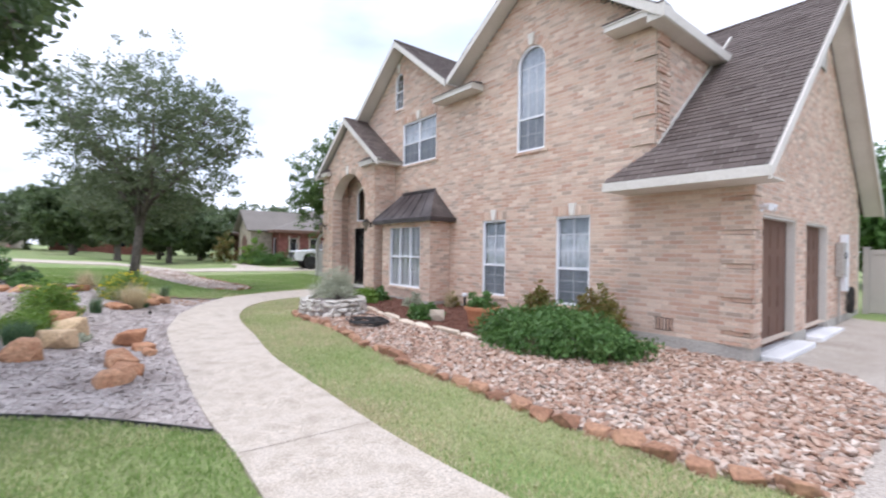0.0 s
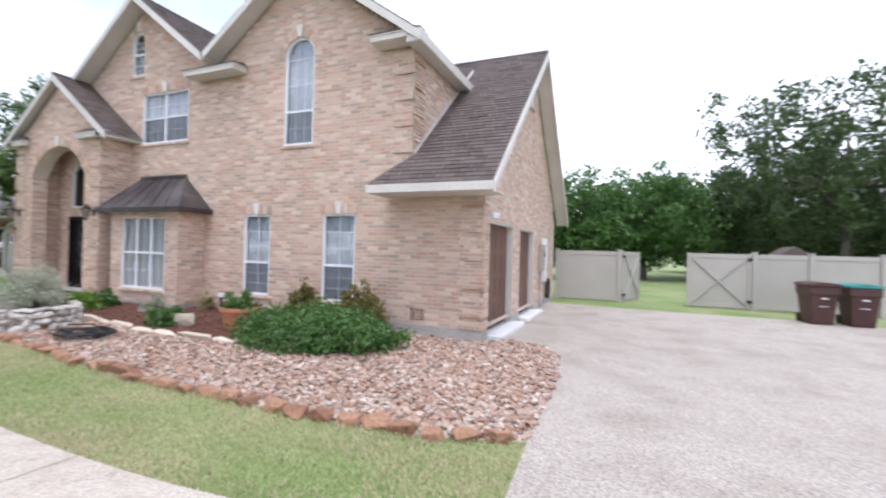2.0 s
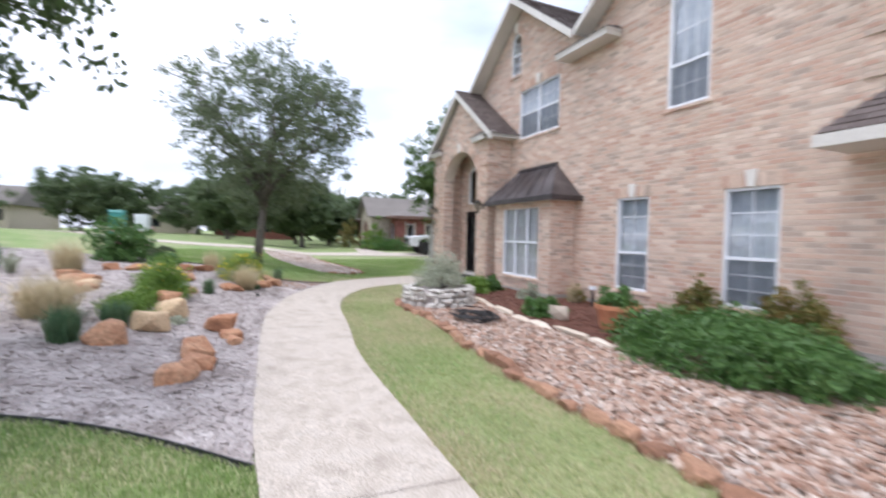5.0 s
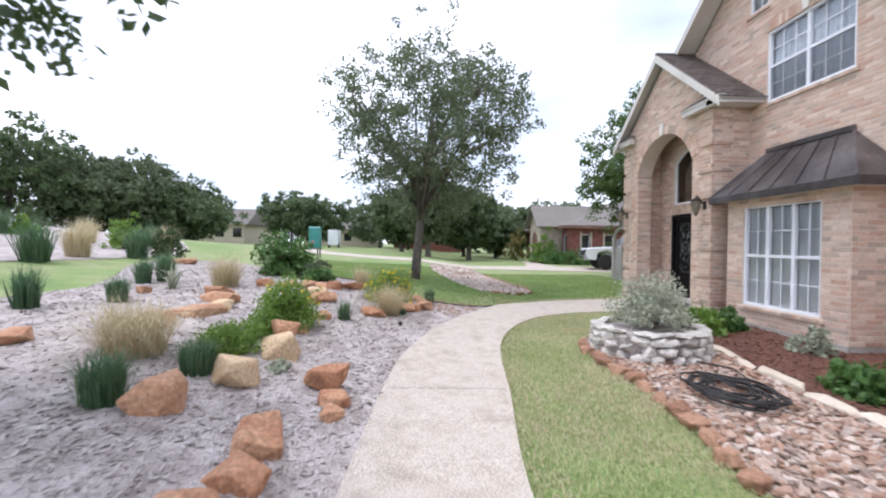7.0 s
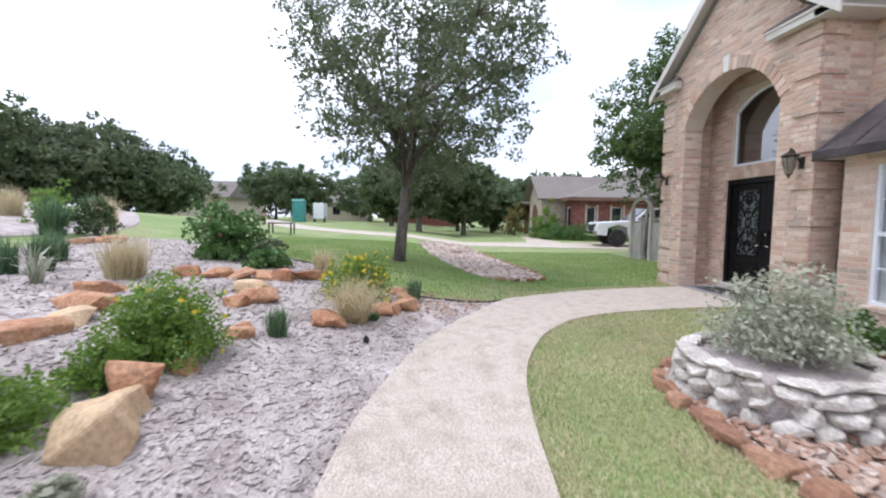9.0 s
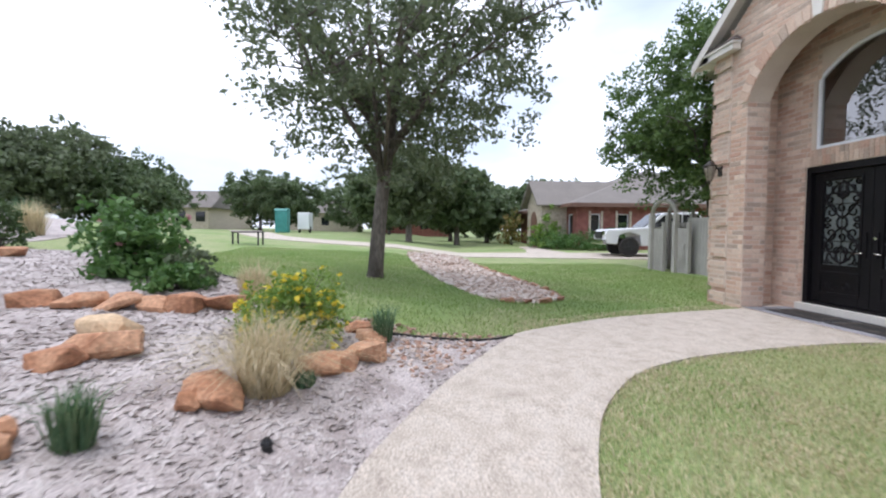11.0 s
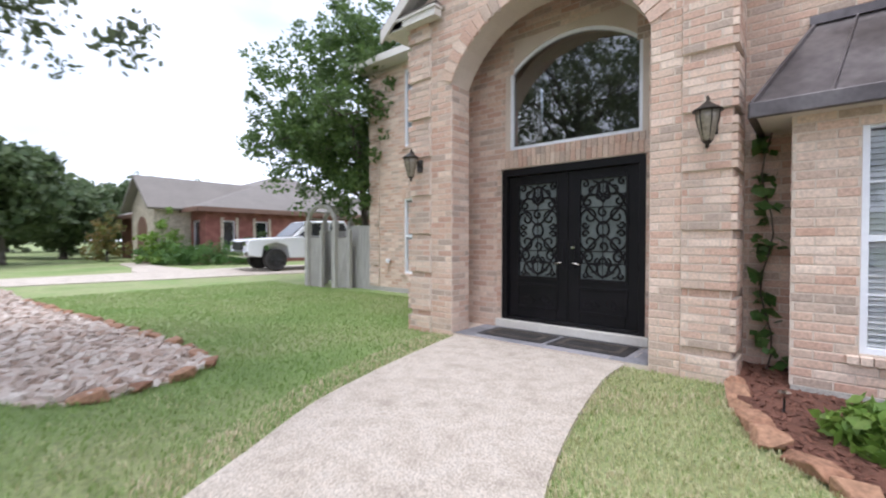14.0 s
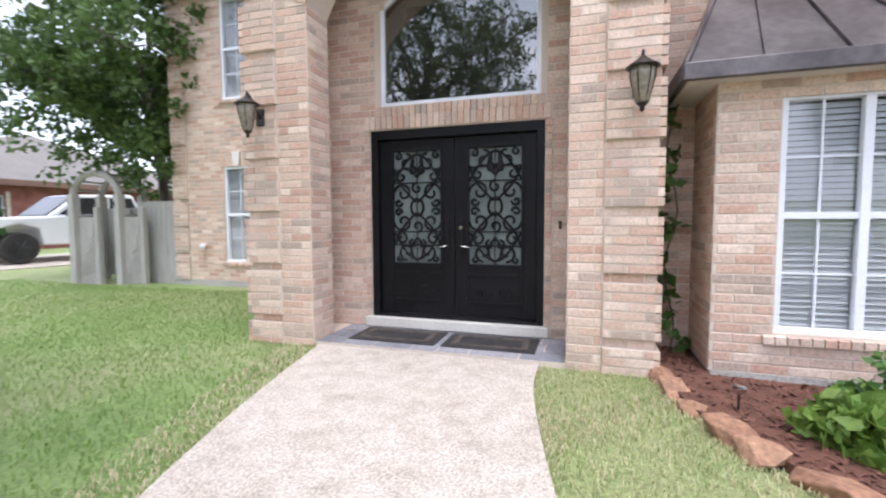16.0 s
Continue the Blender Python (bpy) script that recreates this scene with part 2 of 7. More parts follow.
FAR_STONE = surface("far_cream_stone", [(0.42, 0.36, 0.28), (0.56, 0.49, 0.40)], 0.9, 3, 12, 0.3)
FAR_ROOF = surface("far_grey_brown_shingle", [(0.15, 0.135, 0.12), (0.21, 0.19, 0.17)], 0.95, 1, 30, 0.3, island=0.5)
# Soil and joint colour, also used as painted shade behind the vent slats.
SOIL_AND_SHADE = surface("dark_soil_and_slot_shade", [(0.035, 0.028, 0.024), (0.075, 0.062, 0.055)], 0.95, 8, 60, 0.6)
PANE = glass("window_glass", (0.93, 0.95, 0.97), 0.05)
DARK_PANE = glass("tinted_glass", (0.30, 0.32, 0.34), 0.22)
SCREEN = see_through("insect_screen", (0.12, 0.135, 0.155), 0.66)
OAK = leaf_mat("oak_leaf", [(0.036, 0.066, 0.021), (0.062, 0.102, 0.033), (0.095, 0.14, 0.052), (0.05, 0.084, 0.03)], 0.36)
OAK_GREY = leaf_mat("elm_leaf", [(0.075, 0.100, 0.050), (0.11, 0.145, 0.070), (0.165, 0.20, 0.11), (0.09, 0.12, 0.06)], 0.4)
# Oak leaf colours lightened and blued, so distance haze is in the colour.
HAZED_OAK = leaf_mat("hazed_oak_leaf", [(0.060, 0.098, 0.040), (0.095, 0.142, 0.060), (0.14, 0.185, 0.085), (0.08, 0.12, 0.05)], 0.38)
BRIGHT = leaf_mat("bright_leaf", [(0.115, 0.215, 0.032), (0.175, 0.29, 0.050), (0.25, 0.35, 0.080)], 0.42)
SHRUB = leaf_mat("shrub_leaf", [(0.055, 0.125, 0.028), (0.092, 0.19, 0.047), (0.145, 0.25, 0.072)], 0.32, 0.5)
SILVER = leaf_mat("silver_sage_leaf", [(0.30, 0.33, 0.235), (0.41, 0.435, 0.325), (0.50, 0.515, 0.40)], 0.25)
RED_TIP = leaf_mat("reddish_nandina_leaf", [(0.095, 0.125, 0.028), (0.16, 0.18, 0.04), (0.25, 0.15, 0.05), (0.12, 0.16, 0.034)], 0.32)
TAN_GRASS = leaf_mat("feather_grass_blade", [(0.44, 0.38, 0.22), (0.56, 0.48, 0.30), (0.66, 0.57, 0.38), (0.34, 0.33, 0.15)], 0.4)
BLUE_GRASS = leaf_mat("blue_green_blade", [(0.055, 0.115, 0.055), (0.085, 0.165, 0.080), (0.13, 0.22, 0.11), (0.20, 0.25, 0.12)], 0.4)
YELLOW = leaf_mat("yellow_petal", [(0.62, 0.50, 0.03), (0.75, 0.62, 0.06)], 0.3)
PINK = leaf_mat("pink_petal", [(0.60, 0.25, 0.30), (0.75, 0.50, 0.52)], 0.3)


# ---------------------------------------------------------------- building helpers
def fast_mesh(name, verts, faces):
    """A mesh from arrays; all faces have the same number of corners."""
    verts, faces = np.asarray(verts, np.float32), np.asarray(faces, np.int32)
    me = bpy.data.meshes.new(name)
    k = faces.shape[1]
    me.vertices.add(len(verts)), me.loops.add(faces.size), me.polygons.add(len(faces))
    me.vertices.foreach_set("co", verts.ravel())
    me.loops.foreach_set("vertex_index", faces.ravel())
    me.polygons.foreach_set("loop_start", np.arange(0, faces.size, k, dtype=np.int32))
    me.polygons.foreach_set("loop_total", np.full(len(faces), k, np.int32))
    me.polygons.foreach_set("use_smooth", np.zeros(len(faces), bool))
    me.update(calc_edges=True)
    me.validate()
    return me


def hang(ob, parent):
    """Make ob a part of parent where it stands."""
    ob.parent = parent
    if parent.type == "EMPTY":
        ob.matrix_parent_inverse = parent.matrix_basis.inverted()
    return ob


def add(name, me, material, parent=None, label="", smooth=False):
    if not me.materials:
        me.materials.append(material)
    if smooth:
        me.polygons.foreach_set("use_smooth", np.ones(len(me.polygons), bool))
    ob = new(name, me)
    if parent:
        hang(ob, parent)
    return tagged(ob, label)


def thing(name, loc, label, category, group="", kind=""):
    e = new(name)
    e.location = loc
    e.matrix_basis = Matrix.Translation(loc)
    e.empty_display_size = 0.2
    return tagged(e, label, category, group, kind)


class Geo:
    """Collects plain shapes for one mesh."""

    def __init__(self):
        self.v, self.f = [], []

    def face(self, pts):
        i = len(self.v)
        self.v += [tuple(p) for p in pts]
        self.f.append(tuple(range(i, i + len(pts))))
        return self

    def box(self, x0, x1, y0, y1, z0, z1):
        i = len(self.v)
        self.v += [(x0, y0, z0), (x1, y0, z0), (x1, y1, z0), (x0, y1, z0), (x0, y0, z1), (x1, y0, z1), (x1, y1, z1), (x0, y1, z1)]
        self.f += [tuple(i + k for k in q) for q in ((3, 2, 1, 0), (4, 5, 6, 7), (0, 1, 5, 4), (1, 2, 6, 5), (2, 3, 7, 6), (3, 0, 4, 7))]
        return self

    def prism(self, poly, y0, y1, axis="y"):
        """A polygon of (u, z) pushed from y0 to y1 (axis y: u is x; axis x: u is y)."""
        i, n = len(self.v), len(poly)
        for d in (y0, y1):
            self.v += [(u, d, z) if axis == "y" else (d, u, z) for u, z in poly]
        self.f.append(tuple(range(i, i + n)))
        self.f.append(tuple(range(i + 2 * n - 1, i + n - 1, -1)))
        self.f += [(i + k, i + n + k, i + n + (k + 1) % n, i + (k + 1) % n) for k in range(n)]
        return self

    def ring(self, outer, inner, y0, y1):
        """A frame between two outlines of equal count in (x, z), from y0 to y1."""
        i, n = len(self.v), len(outer)
        for d in (y0, y1):
            self.v += [(u, d, z) for u, z in outer] + [(u, d, z) for u, z in inner]
        for k in range(n):
            a, b = k, (k + 1) % n
            for q in ((a, b, n + b, n + a), (2 * n + a, 3 * n + a, 3 * n + b, 2 * n + b), (a, 2 * n + a, 2 * n + b, b), (n + a, n + b, 3 * n + b, 3 * n + a)):
                self.f.append(tuple(i + c for c in q))
        return self

    def slab(self, pts, thick):
        """A flat polygon in space, thickened downwards along its normal."""
        p = [Vector(q) for q in pts]
        nrm = (p[1] - p[0]).cross(p[2] - p[0]).normalized()
        if nrm.z < 0:
            p.reverse()
            nrm = -nrm
        i, n = len(self.v), len(p)
        self.v += [tuple(q) for q in p] + [tuple(q - nrm * thick) for q in p]
        self.f.append(tuple(range(i, i + n)))
        self.f.append(tuple(range(i + 2 * n - 1, i + n - 1, -1)))
        self.f += [(i + k, i + n + k, i + n + (k + 1) % n, i + (k + 1) % n) for k in range(n)]
        return self

    def tube(self, pts, radii, n=7, cap=True):
        pts = [Vector(p) for p in pts]
        if not hasattr(radii, "__len__"):
            radii = [radii] * len(pts)
        i = len(self.v)
        up = None
        for k, p in enumerate(pts):
            d = (pts[min(k + 1, len(pts) - 1)] - pts[max(k - 1, 0)])
            d = d.normalized() if d.length else Vector((0, 0, 1))
            if up is None:
                up = d.orthogonal().normalized()
            a = (up - d * up.dot(d))
            a = a.normalized() if a.length > 1e-6 else d.orthogonal().normalized()
            up, b = a, d.cross(a)
            for j in range(n):
                w = 2 * math.pi * j / n
                self.v.append(tuple(p + (a * math.cos(w) + b * math.sin(w)) * radii[k]))
        for k in range(len(pts) - 1):
            for j in range(n):
                a, b = i + k * n + j, i + k * n + (j + 1) % n
                self.f.append((a, b, b + n, a + n))
        if cap:
            self.f.append(tuple(range(i + n - 1, i - 1, -1)))
            self.f.append(tuple(range(i + (len(pts) - 1) * n, i + len(pts) * n)))
        return self

    def lathe(self, centre, profile, n=16):
        """Profile of (radius, z) turned about an upright axis."""
        i = len(self.v)
        for r, z in profile:
            for j in range(n):
                w = 2 * math.pi * j / n
                self.v.append((centre[0] + r * math.cos(w), centre[1] + r * math.sin(w), centre[2] + z))
        for k in range(len(profile) - 1):
            for j in range(n):
                a, b = i + k * n + j, i + k * n + (j + 1) % n
                self.f.append((a, b, b + n, a + n))
        self.f.append(tuple(range(i + n - 1, i - 1, -1)))
        self.f.append(tuple(range(i + (len(profile) - 1) * n, i + len(profile) * n)))
        return self

    def ob(self, name, material, parent=None, label="", smooth=False, bevel=0.0):
        me = bpy.data.meshes.new(name)
        me.from_pydata(self.v, [], self.f)
        me.update()
        o = add(name, me, material, parent, label, smooth)
        if bevel:
            md = o.modifiers.new("bevel", "BEVEL")
            md.width, md.segments, md.limit_method = bevel, 2, "ANGLE"
        return o


def setting(ob, label, category):
    return tagged(ob, label, category, kind="structure")


RISE_X = (-0.3, 0.66, 1.4, 2.5, 3.4, 4.7, 6.0, 8.0, 11.0)
RISE_Y = (-4.0, -4.1, -5.05, -5.85, -6.3, -6.65, -6.9, -7.05, -7.15)


def gz(x, y):
    """Height of the ground: falls gently along the house, rises from the path towards the street and behind the driveway."""
    x, y = np.asarray(x, float), np.asarray(y, float)
    up = np.interp(x, RISE_X, RISE_Y) - y
    bank = (0.13 * np.clip(up, 0, 3) + 0.04 * np.clip(up - 3, 0, 6)) * np.clip((13.5 - x) / 3, 0, 1)
    hill = 0.09 * np.clip(-13.3 - y, 0, 35) * np.clip((x + 40) / 25, 0.2, 1)
    return -0.05 - 0.02 * np.clip(x - 3, 0, 11) + bank + hill + 0.03 * np.clip(-7 - x, 0, 6) + 0.02 * np.clip(y - 2, 0, 8) * np.clip(x - 12, 0, 1)


def inside(x, y, poly):
    """Which of the points lie in the polygon."""
    x, y = np.asarray(x), np.asarray(y)
    hit = np.zeros(x.shape, bool)
    for (ax, ay), (bx, by) in zip(poly, poly[1:] + poly[:1]):
        c = (ay > y) != (by > y)
        hit ^= c & (x < (bx - ax) * (y - ay) / (by - ay + 1e-12) + ax)
    return hit


def smooth_line(pts, n=6, closed=False):
    """A Catmull-Rom line through the points."""
    P = [np.array(p, float) for p in pts]
    out, m = [], len(P)
    for k in range(m if closed else m - 1):
        a, b, c, d = (P[(k + j) % m] if closed else P[min(max(k + j, 0), m - 1)] for j in (-1, 0, 1, 2))
        for i in range(n):
            t = i / n
            out.append(tuple(0.5 * (2 * b + (c - a) * t + (2 * a - 5 * b + 4 * c - d) * t * t + (3 * b - a - 3 * c + d) * t ** 3)))
    if not closed:
        out.append(tuple(P[-1]))
    return out


def draped(name, poly, lift, thick, material, step=0.5, label="", category="", rise=None):
    """A sheet with the outline poly that lies on the ground, lifted, with thickness."""
    bm = bmesh.new()
    bm.faces.new([bm.verts.new((x, y, 0)) for x, y in poly])
    xs, ys = [p[0] for p in poly], [p[1] for p in poly]
    for axis, lo, hi in ((0, min(xs), max(xs)), (1, min(ys), max(ys))):
        for c in np.arange(math.ceil(lo / step) * step, hi, step):
            co, no = [0, 0, 0], [0, 0, 0]
            co[axis], no[axis] = float(c), 1
            bmesh.ops.bisect_plane(bm, geom=bm.verts[:] + bm.edges[:] + bm.faces[:], plane_co=co, plane_no=no, dist=1e-5)
    bmesh.ops.triangulate(bm, faces=[f for f in bm.faces if len(f.verts) > 4])
    for f in bm.faces:
        if f.normal.z < 0:
            f.normal_flip()
    bmesh.ops.recalc_face_normals(bm, faces=bm.faces[:])
    for v in bm.verts:
        v.co.z = float(gz(v.co.x, v.co.y)) + lift + (rise(v.co.x, v.co.y) if rise else 0)
    if sum(f.normal.z for f in bm.faces) < 0:
        bmesh.ops.reverse_faces(bm, faces=bm.faces[:])
    r = bmesh.ops.extrude_face_region(bm, geom=bm.faces[:])
    low = [e for e in r["geom"] if isinstance(e, bmesh.types.BMVert)]
    for v in low:
        v.co.z -= thick
    bmesh.ops.recalc_face_normals(bm, faces=bm.faces[:])
    me = bpy.data.meshes.new(name)
    bm.to_mesh(me)
    bm.free()
    o = add(name, me, material)
    return setting(o, label, category) if label else o


def arch(x0, x1, zs, zc, n=14):
    """Points of a segmental arch from right spring to left spring."""
    w, h = (x1 - x0) / 2, zc - zs
    r = (w * w + h * h) / (2 * h)
    a = math.asin(min(1, w / r)) if h <= w else math.pi - math.asin(w / r)
    cx, cz = (x0 + x1) / 2, zc - r
    return [(cx + r * math.sin(a - 2 * a * k / n), cz + r * math.cos(a - 2 * a * k / n)) for k in range(n + 1)]


def wall_panel(name, outline, holes, place, thick, material, parent=None):
    """A wall of outline (u, z) with openings right through it; place(u, z, d) puts it in the world, d outwards."""
    bm = bmesh.new()
    edges = []
    for loop in [outline] + holes:
        vs = [bm.verts.new((u, 0, z)) for u, z in loop]
        edges += [bm.edges.new((vs[k], vs[(k + 1) % len(vs)])) for k in range(len(vs))]
    bmesh.ops.triangle_fill(bm, use_beauty=True, use_dissolve=False, edges=edges)
    r = bmesh.ops.extrude_face_region(bm, geom=bm.faces[:])
    for v in r["geom"]:
        if isinstance(v, bmesh.types.BMVert):
            v.co.y = -thick
    for v in bm.verts:
        v.co = Vector(place(v.co.x, v.co.z, v.co.y))
    bmesh.ops.recalc_face_normals(bm, faces=bm.faces[:])
    me = bpy.data.meshes.new(name)
    bm.to_mesh(me)
    bm.free()
    return add(name, me, material, parent)


BL, BH, BJ = 0.254, 0.0762, 0.011


def brick_list(spans, z0, z1, seed=1, quoins=(), gap=6):
    """Bricks as (u0, u1, z0, z1, depth) in running bond over spans(z), quoin stretches stand proud."""
    rnd = random.Random(seed)
    out = []
    for k in range(int((z1 - z0) / BH)):
        za = z0 + k * BH
        here = [q[:2] for q in quoins if len(q) < 3 or za > q[2] - 0.01]
        for u0, u1 in spans(za + BH / 2):
            u = math.floor(u0 / BL) * BL + (BL / 2 if k % 2 else 0) - BL
            while u < u1:
                a, b = max(u, u0), min(u + BL, u1)
                if b - a > 0.03:
                    d = 0.0035 + rnd.random() * 0.0025
                    for q0, q1 in here:
                        if a + 0.02 >= q0 and b - 0.02 <= q1 and k % 7 != gap:
                            d += 0.036
                    cuts = [a, b]
                    for q0, q1 in here:
                        cuts += [c for c in (q0, q1) if a + 0.03 < c < b - 0.03]
                    cuts.sort()
                    for a2, b2 in zip(cuts, cuts[1:]):
                        d2 = d
                        if len(cuts) > 2:
                            d2 = 0.005 + (0.036 if k % 7 != gap and any(q0 - 0.01 <= a2 and b2 <= q1 + 0.01 for q0, q1 in here) else 0)
                        out.append((a2 + (BJ / 2 if a2 > u0 + 1e-4 or True else 0), b2 - BJ / 2, za + BJ / 2, za + BH - BJ / 2, d2))
                u += BL
    return out


def quoin_blocks(quoins, z0, z1, place, parent, gap=6):
    """Mortar cores behind the proud corner bricks."""
    g = Geo()
    k = gap - 6
    while z0 + (k + 1) * BH <= z1:
        za, zb = z0 + max(k, 0) * BH, min(z0 + (k + 6) * BH, z1)
        for q0, q1 in quoins:
            if zb - za < BH:
                continue
            i = len(g.v)
            for d in (0.0, 0.0345):
                g.v += [place(q0 + 0.004, za + 0.004, d), place(q1 - 0.004, za + 0.004, d), place(q1 - 0.004, zb - 0.004, d), place(q0 + 0.004, zb - 0.004, d)]
            g.f += [tuple(i + c for c in q) for q in ((3, 2, 1, 0), (4, 5, 6, 7), (0, 1, 5, 4), (1, 2, 6, 5), (2, 3, 7, 6), (3, 0, 4, 7))]
        k += 7
    g.ob("quoin", MORTAR, parent, "proud brick quoin blocks")


def corner_bricks(x, y, sx, sy, z0, z1, parent, gap=6):
    """Small return bricks that close the outer corner between two rows of proud quoins."""
    g = Geo()
    for k in range(int((z1 - z0) / BH)):
        if k % 7 != gap:
            g.box(min(x - sx * 0.014, x + sx * 0.0385), max(x - sx * 0.014, x + sx * 0.0385), min(y - sy * 0.014, y + sy * 0.0385), max(y - sy * 0.014, y + sy * 0.0385), z0 + k * BH + BJ / 2, z0 + (k + 1) * BH - BJ / 2)
    g.ob("quoin_return", BRICK, parent)


def brick_mesh(name, bricks, place, material, parent=None, label=""):
    """All the bricks of a list as one mesh, each with its own edges."""
    V, F = [], []
    for a, b, z0, z1, d in bricks:
        i = len(V)
        e = 0.004
        V += [place(a, z0, 0), place(b, z0, 0), place(b, z1, 0), place(a, z1, 0),
              place(a + e, z0 + e, d), place(b - e, z0 + e, d), place(b - e, z1 - e, d), place(a + e, z1 - e, d)]
        F += [(i + 4, i + 5, i + 6, i + 7), (i, i + 1, i + 5, i + 4), (i + 1, i + 2, i + 6, i + 5), (i + 2, i + 3, i + 7, i + 6), (i + 3, i, i + 4, i + 7)]
    o = add(name, fast_mesh(name, V, F), material, parent, label)
    return tagged(o, kind="stuff")


def minus(spans, holes):
    """Take intervals out of intervals."""
    for h0, h1 in holes:
        nxt = []
        for a, b in spans:
            if h1 <= a or h0 >= b:
                nxt.append((a, b))
            else:
                if h0 > a:
                    nxt.append((a, h0))
                if h1 < b:
                    nxt.append((h1, b))
        spans = nxt
    return spans


def merge(spans):
    out = []
    for a, b in sorted(s for s in spans if s[1] > s[0]):
        if out and a <= out[-1][1]:
            out[-1] = (out[-1][0], max(b, out[-1][1]))
        else:
            out.append((a, b))
    return out


def shingles(name, origin, ud, vd, span, vlen, material, parent, seed=2, tab=0.30, course=0.145):
    """Rows of shingle tabs over a slope: span(v) gives the stretch along ud at height v up the slope."""
    rnd = np.random.default_rng(seed)
    o, ud, vd = np.array(origin), np.array(ud, float), np.array(vd, float)
    ud, vd = ud / np.linalg.norm(ud), vd / np.linalg.norm(vd)
    nn = np.cross(ud, vd)
    if nn[2] < 0:
        nn = -nn
    V, F = [], []
    for k in range(int(vlen / course) + 1):
        v0, v1 = k * course, min((k + 1) * course + 0.03, vlen)
        if v1 - v0 < 0.02:
            break
        u0, u1 = span((v0 + v1) / 2)
        u = u0 - rnd.random() * tab
        while u < u1:
            w = tab * (0.8 + 0.4 * rnd.random())
            a, b = max(u, u0), min(u + w, u1)
            if b - a > 0.02:
                h = 0.016 + rnd.random() * 0.008
                i = len(V)
                for uu, vv, hh in ((a, v0, 0.002), (b - 0.006, v0, 0.002), (a, v0, h), (b - 0.006, v0, h), (b - 0.006, v1, 0.006), (a, v1, 0.006)):
                    V.append(o + ud * uu + vd * vv + nn * hh)
                F += [(i, i + 1, i + 3, i + 2), (i + 2, i + 3, i + 4, i + 5)]
            u += w
    ob = add(name, fast_mesh(name, V, F), material, parent)
    return tagged(ob, kind="stuff")


def hull_mesh(name, seed, size, n=13, round_=0.0):
    """A broken stone: the hull of chance points in a box."""
    rnd = random.Random(seed)
    bm = bmesh.new()
    for _ in range(n):
        p = Vector([rnd.uniform(-1, 1) for _ in range(3)])
        p = p / max(abs(c) for c in p) * rnd.uniform(0.75, 1.0)
        if round_:
            p = p.lerp(p.normalized(), round_)
        bm.verts.new((p.x * size[0] / 2, p.y * size[1] / 2, p.z * size[2] / 2))
    r = bmesh.ops.convex_hull(bm, input=bm.verts[:])
    bmesh.ops.delete(bm, geom=list({e for e in r["geom_interior"] + r["geom_unused"] if isinstance(e, bmesh.types.BMVert)}), context="VERTS")
    me = bpy.data.meshes.new(name)
    bm.to_mesh(me)
    bm.free()
    return me


def tri_arrays(me):
    """Vertices and triangles of a mesh as arrays."""
    v = np.array([tuple(q.co) for q in me.vertices])
    f = []
    for p in me.polygons:
        q = list(p.vertices)
        f += [(q[0], q[k], q[k + 1]) for k in range(1, len(q) - 1)]
    return v, np.array(f)


def scatter(name, protos, pos, scale, material, seed=3, tilt=0.4, parent=None):
    """Many copies of small shapes joined into one mesh."""
    rnd = np.random.default_rng(seed)
    V, F, off = [], [], 0
    which = rnd.integers(0, len(protos), len(pos))
    for k, (pv, pf) in enumerate(protos):
        idx = np.nonzero(which == k)[0]
        if not len(idx):
            continue
        a, t = rnd.random(len(idx)) * 6.283, (rnd.random((len(idx), 2)) - 0.5) * 2 * tilt
        ca, sa = np.cos(a), np.sin(a)
        q = pv[None] * scale[idx][:, None, None]
        x, y, z = q[..., 0], q[..., 1], q[..., 2]
        z = z + x * t[:, :1] + y * t[:, 1:]
        w = np.stack([x * ca[:, None] - y * sa[:, None], x * sa[:, None] + y * ca[:, None], z], -1) + pos[idx][:, None]
        V.append(w.reshape(-1, 3))
        F.append((pf[None] + (np.arange(len(idx)) * len(pv))[:, None, None] + off).reshape(-1, 3))
        off += len(idx) * len(pv)
    o = add(name, fast_mesh(name, np.concatenate(V), np.concatenate(F)), material, parent)
    return tagged(o, kind="stuff")


def leaves(centres, radius, per, size, rnd, flat=0.0, long=1.6):
    """Leaf blades in clumps: arrays of vertices and quads."""
    n = len(centres) * per
    c = np.repeat(np.asarray(centres, float), per, 0)
    r = np.repeat(np.broadcast_to(np.asarray(radius, float), (len(centres),)), per)
    d = rnd.normal(size=(n, 3))
    d /= np.linalg.norm(d, axis=1)[:, None]
    p = c + d * (r * rnd.random(n) ** 0.5)[:, None] * np.array([1, 1, 0.8])
    a = rnd.normal(size=(n, 3))
    a[:, 2] *= 1 - flat
    a /= np.linalg.norm(a, axis=1)[:, None]
    b = np.cross(a, rnd.normal(size=(n, 3)))
    b /= np.linalg.norm(b, axis=1)[:, None]
    s = size * (0.6 + 0.8 * rnd.random(n))
    a, b = a * (s * long / 2)[:, None], b * (s / 2)[:, None]
    V = np.stack([p - a, p + b * 0.9, p + a, p - b * 0.9], 1).reshape(-1, 3)
    return V, np.arange(n * 4).reshape(-1, 4)


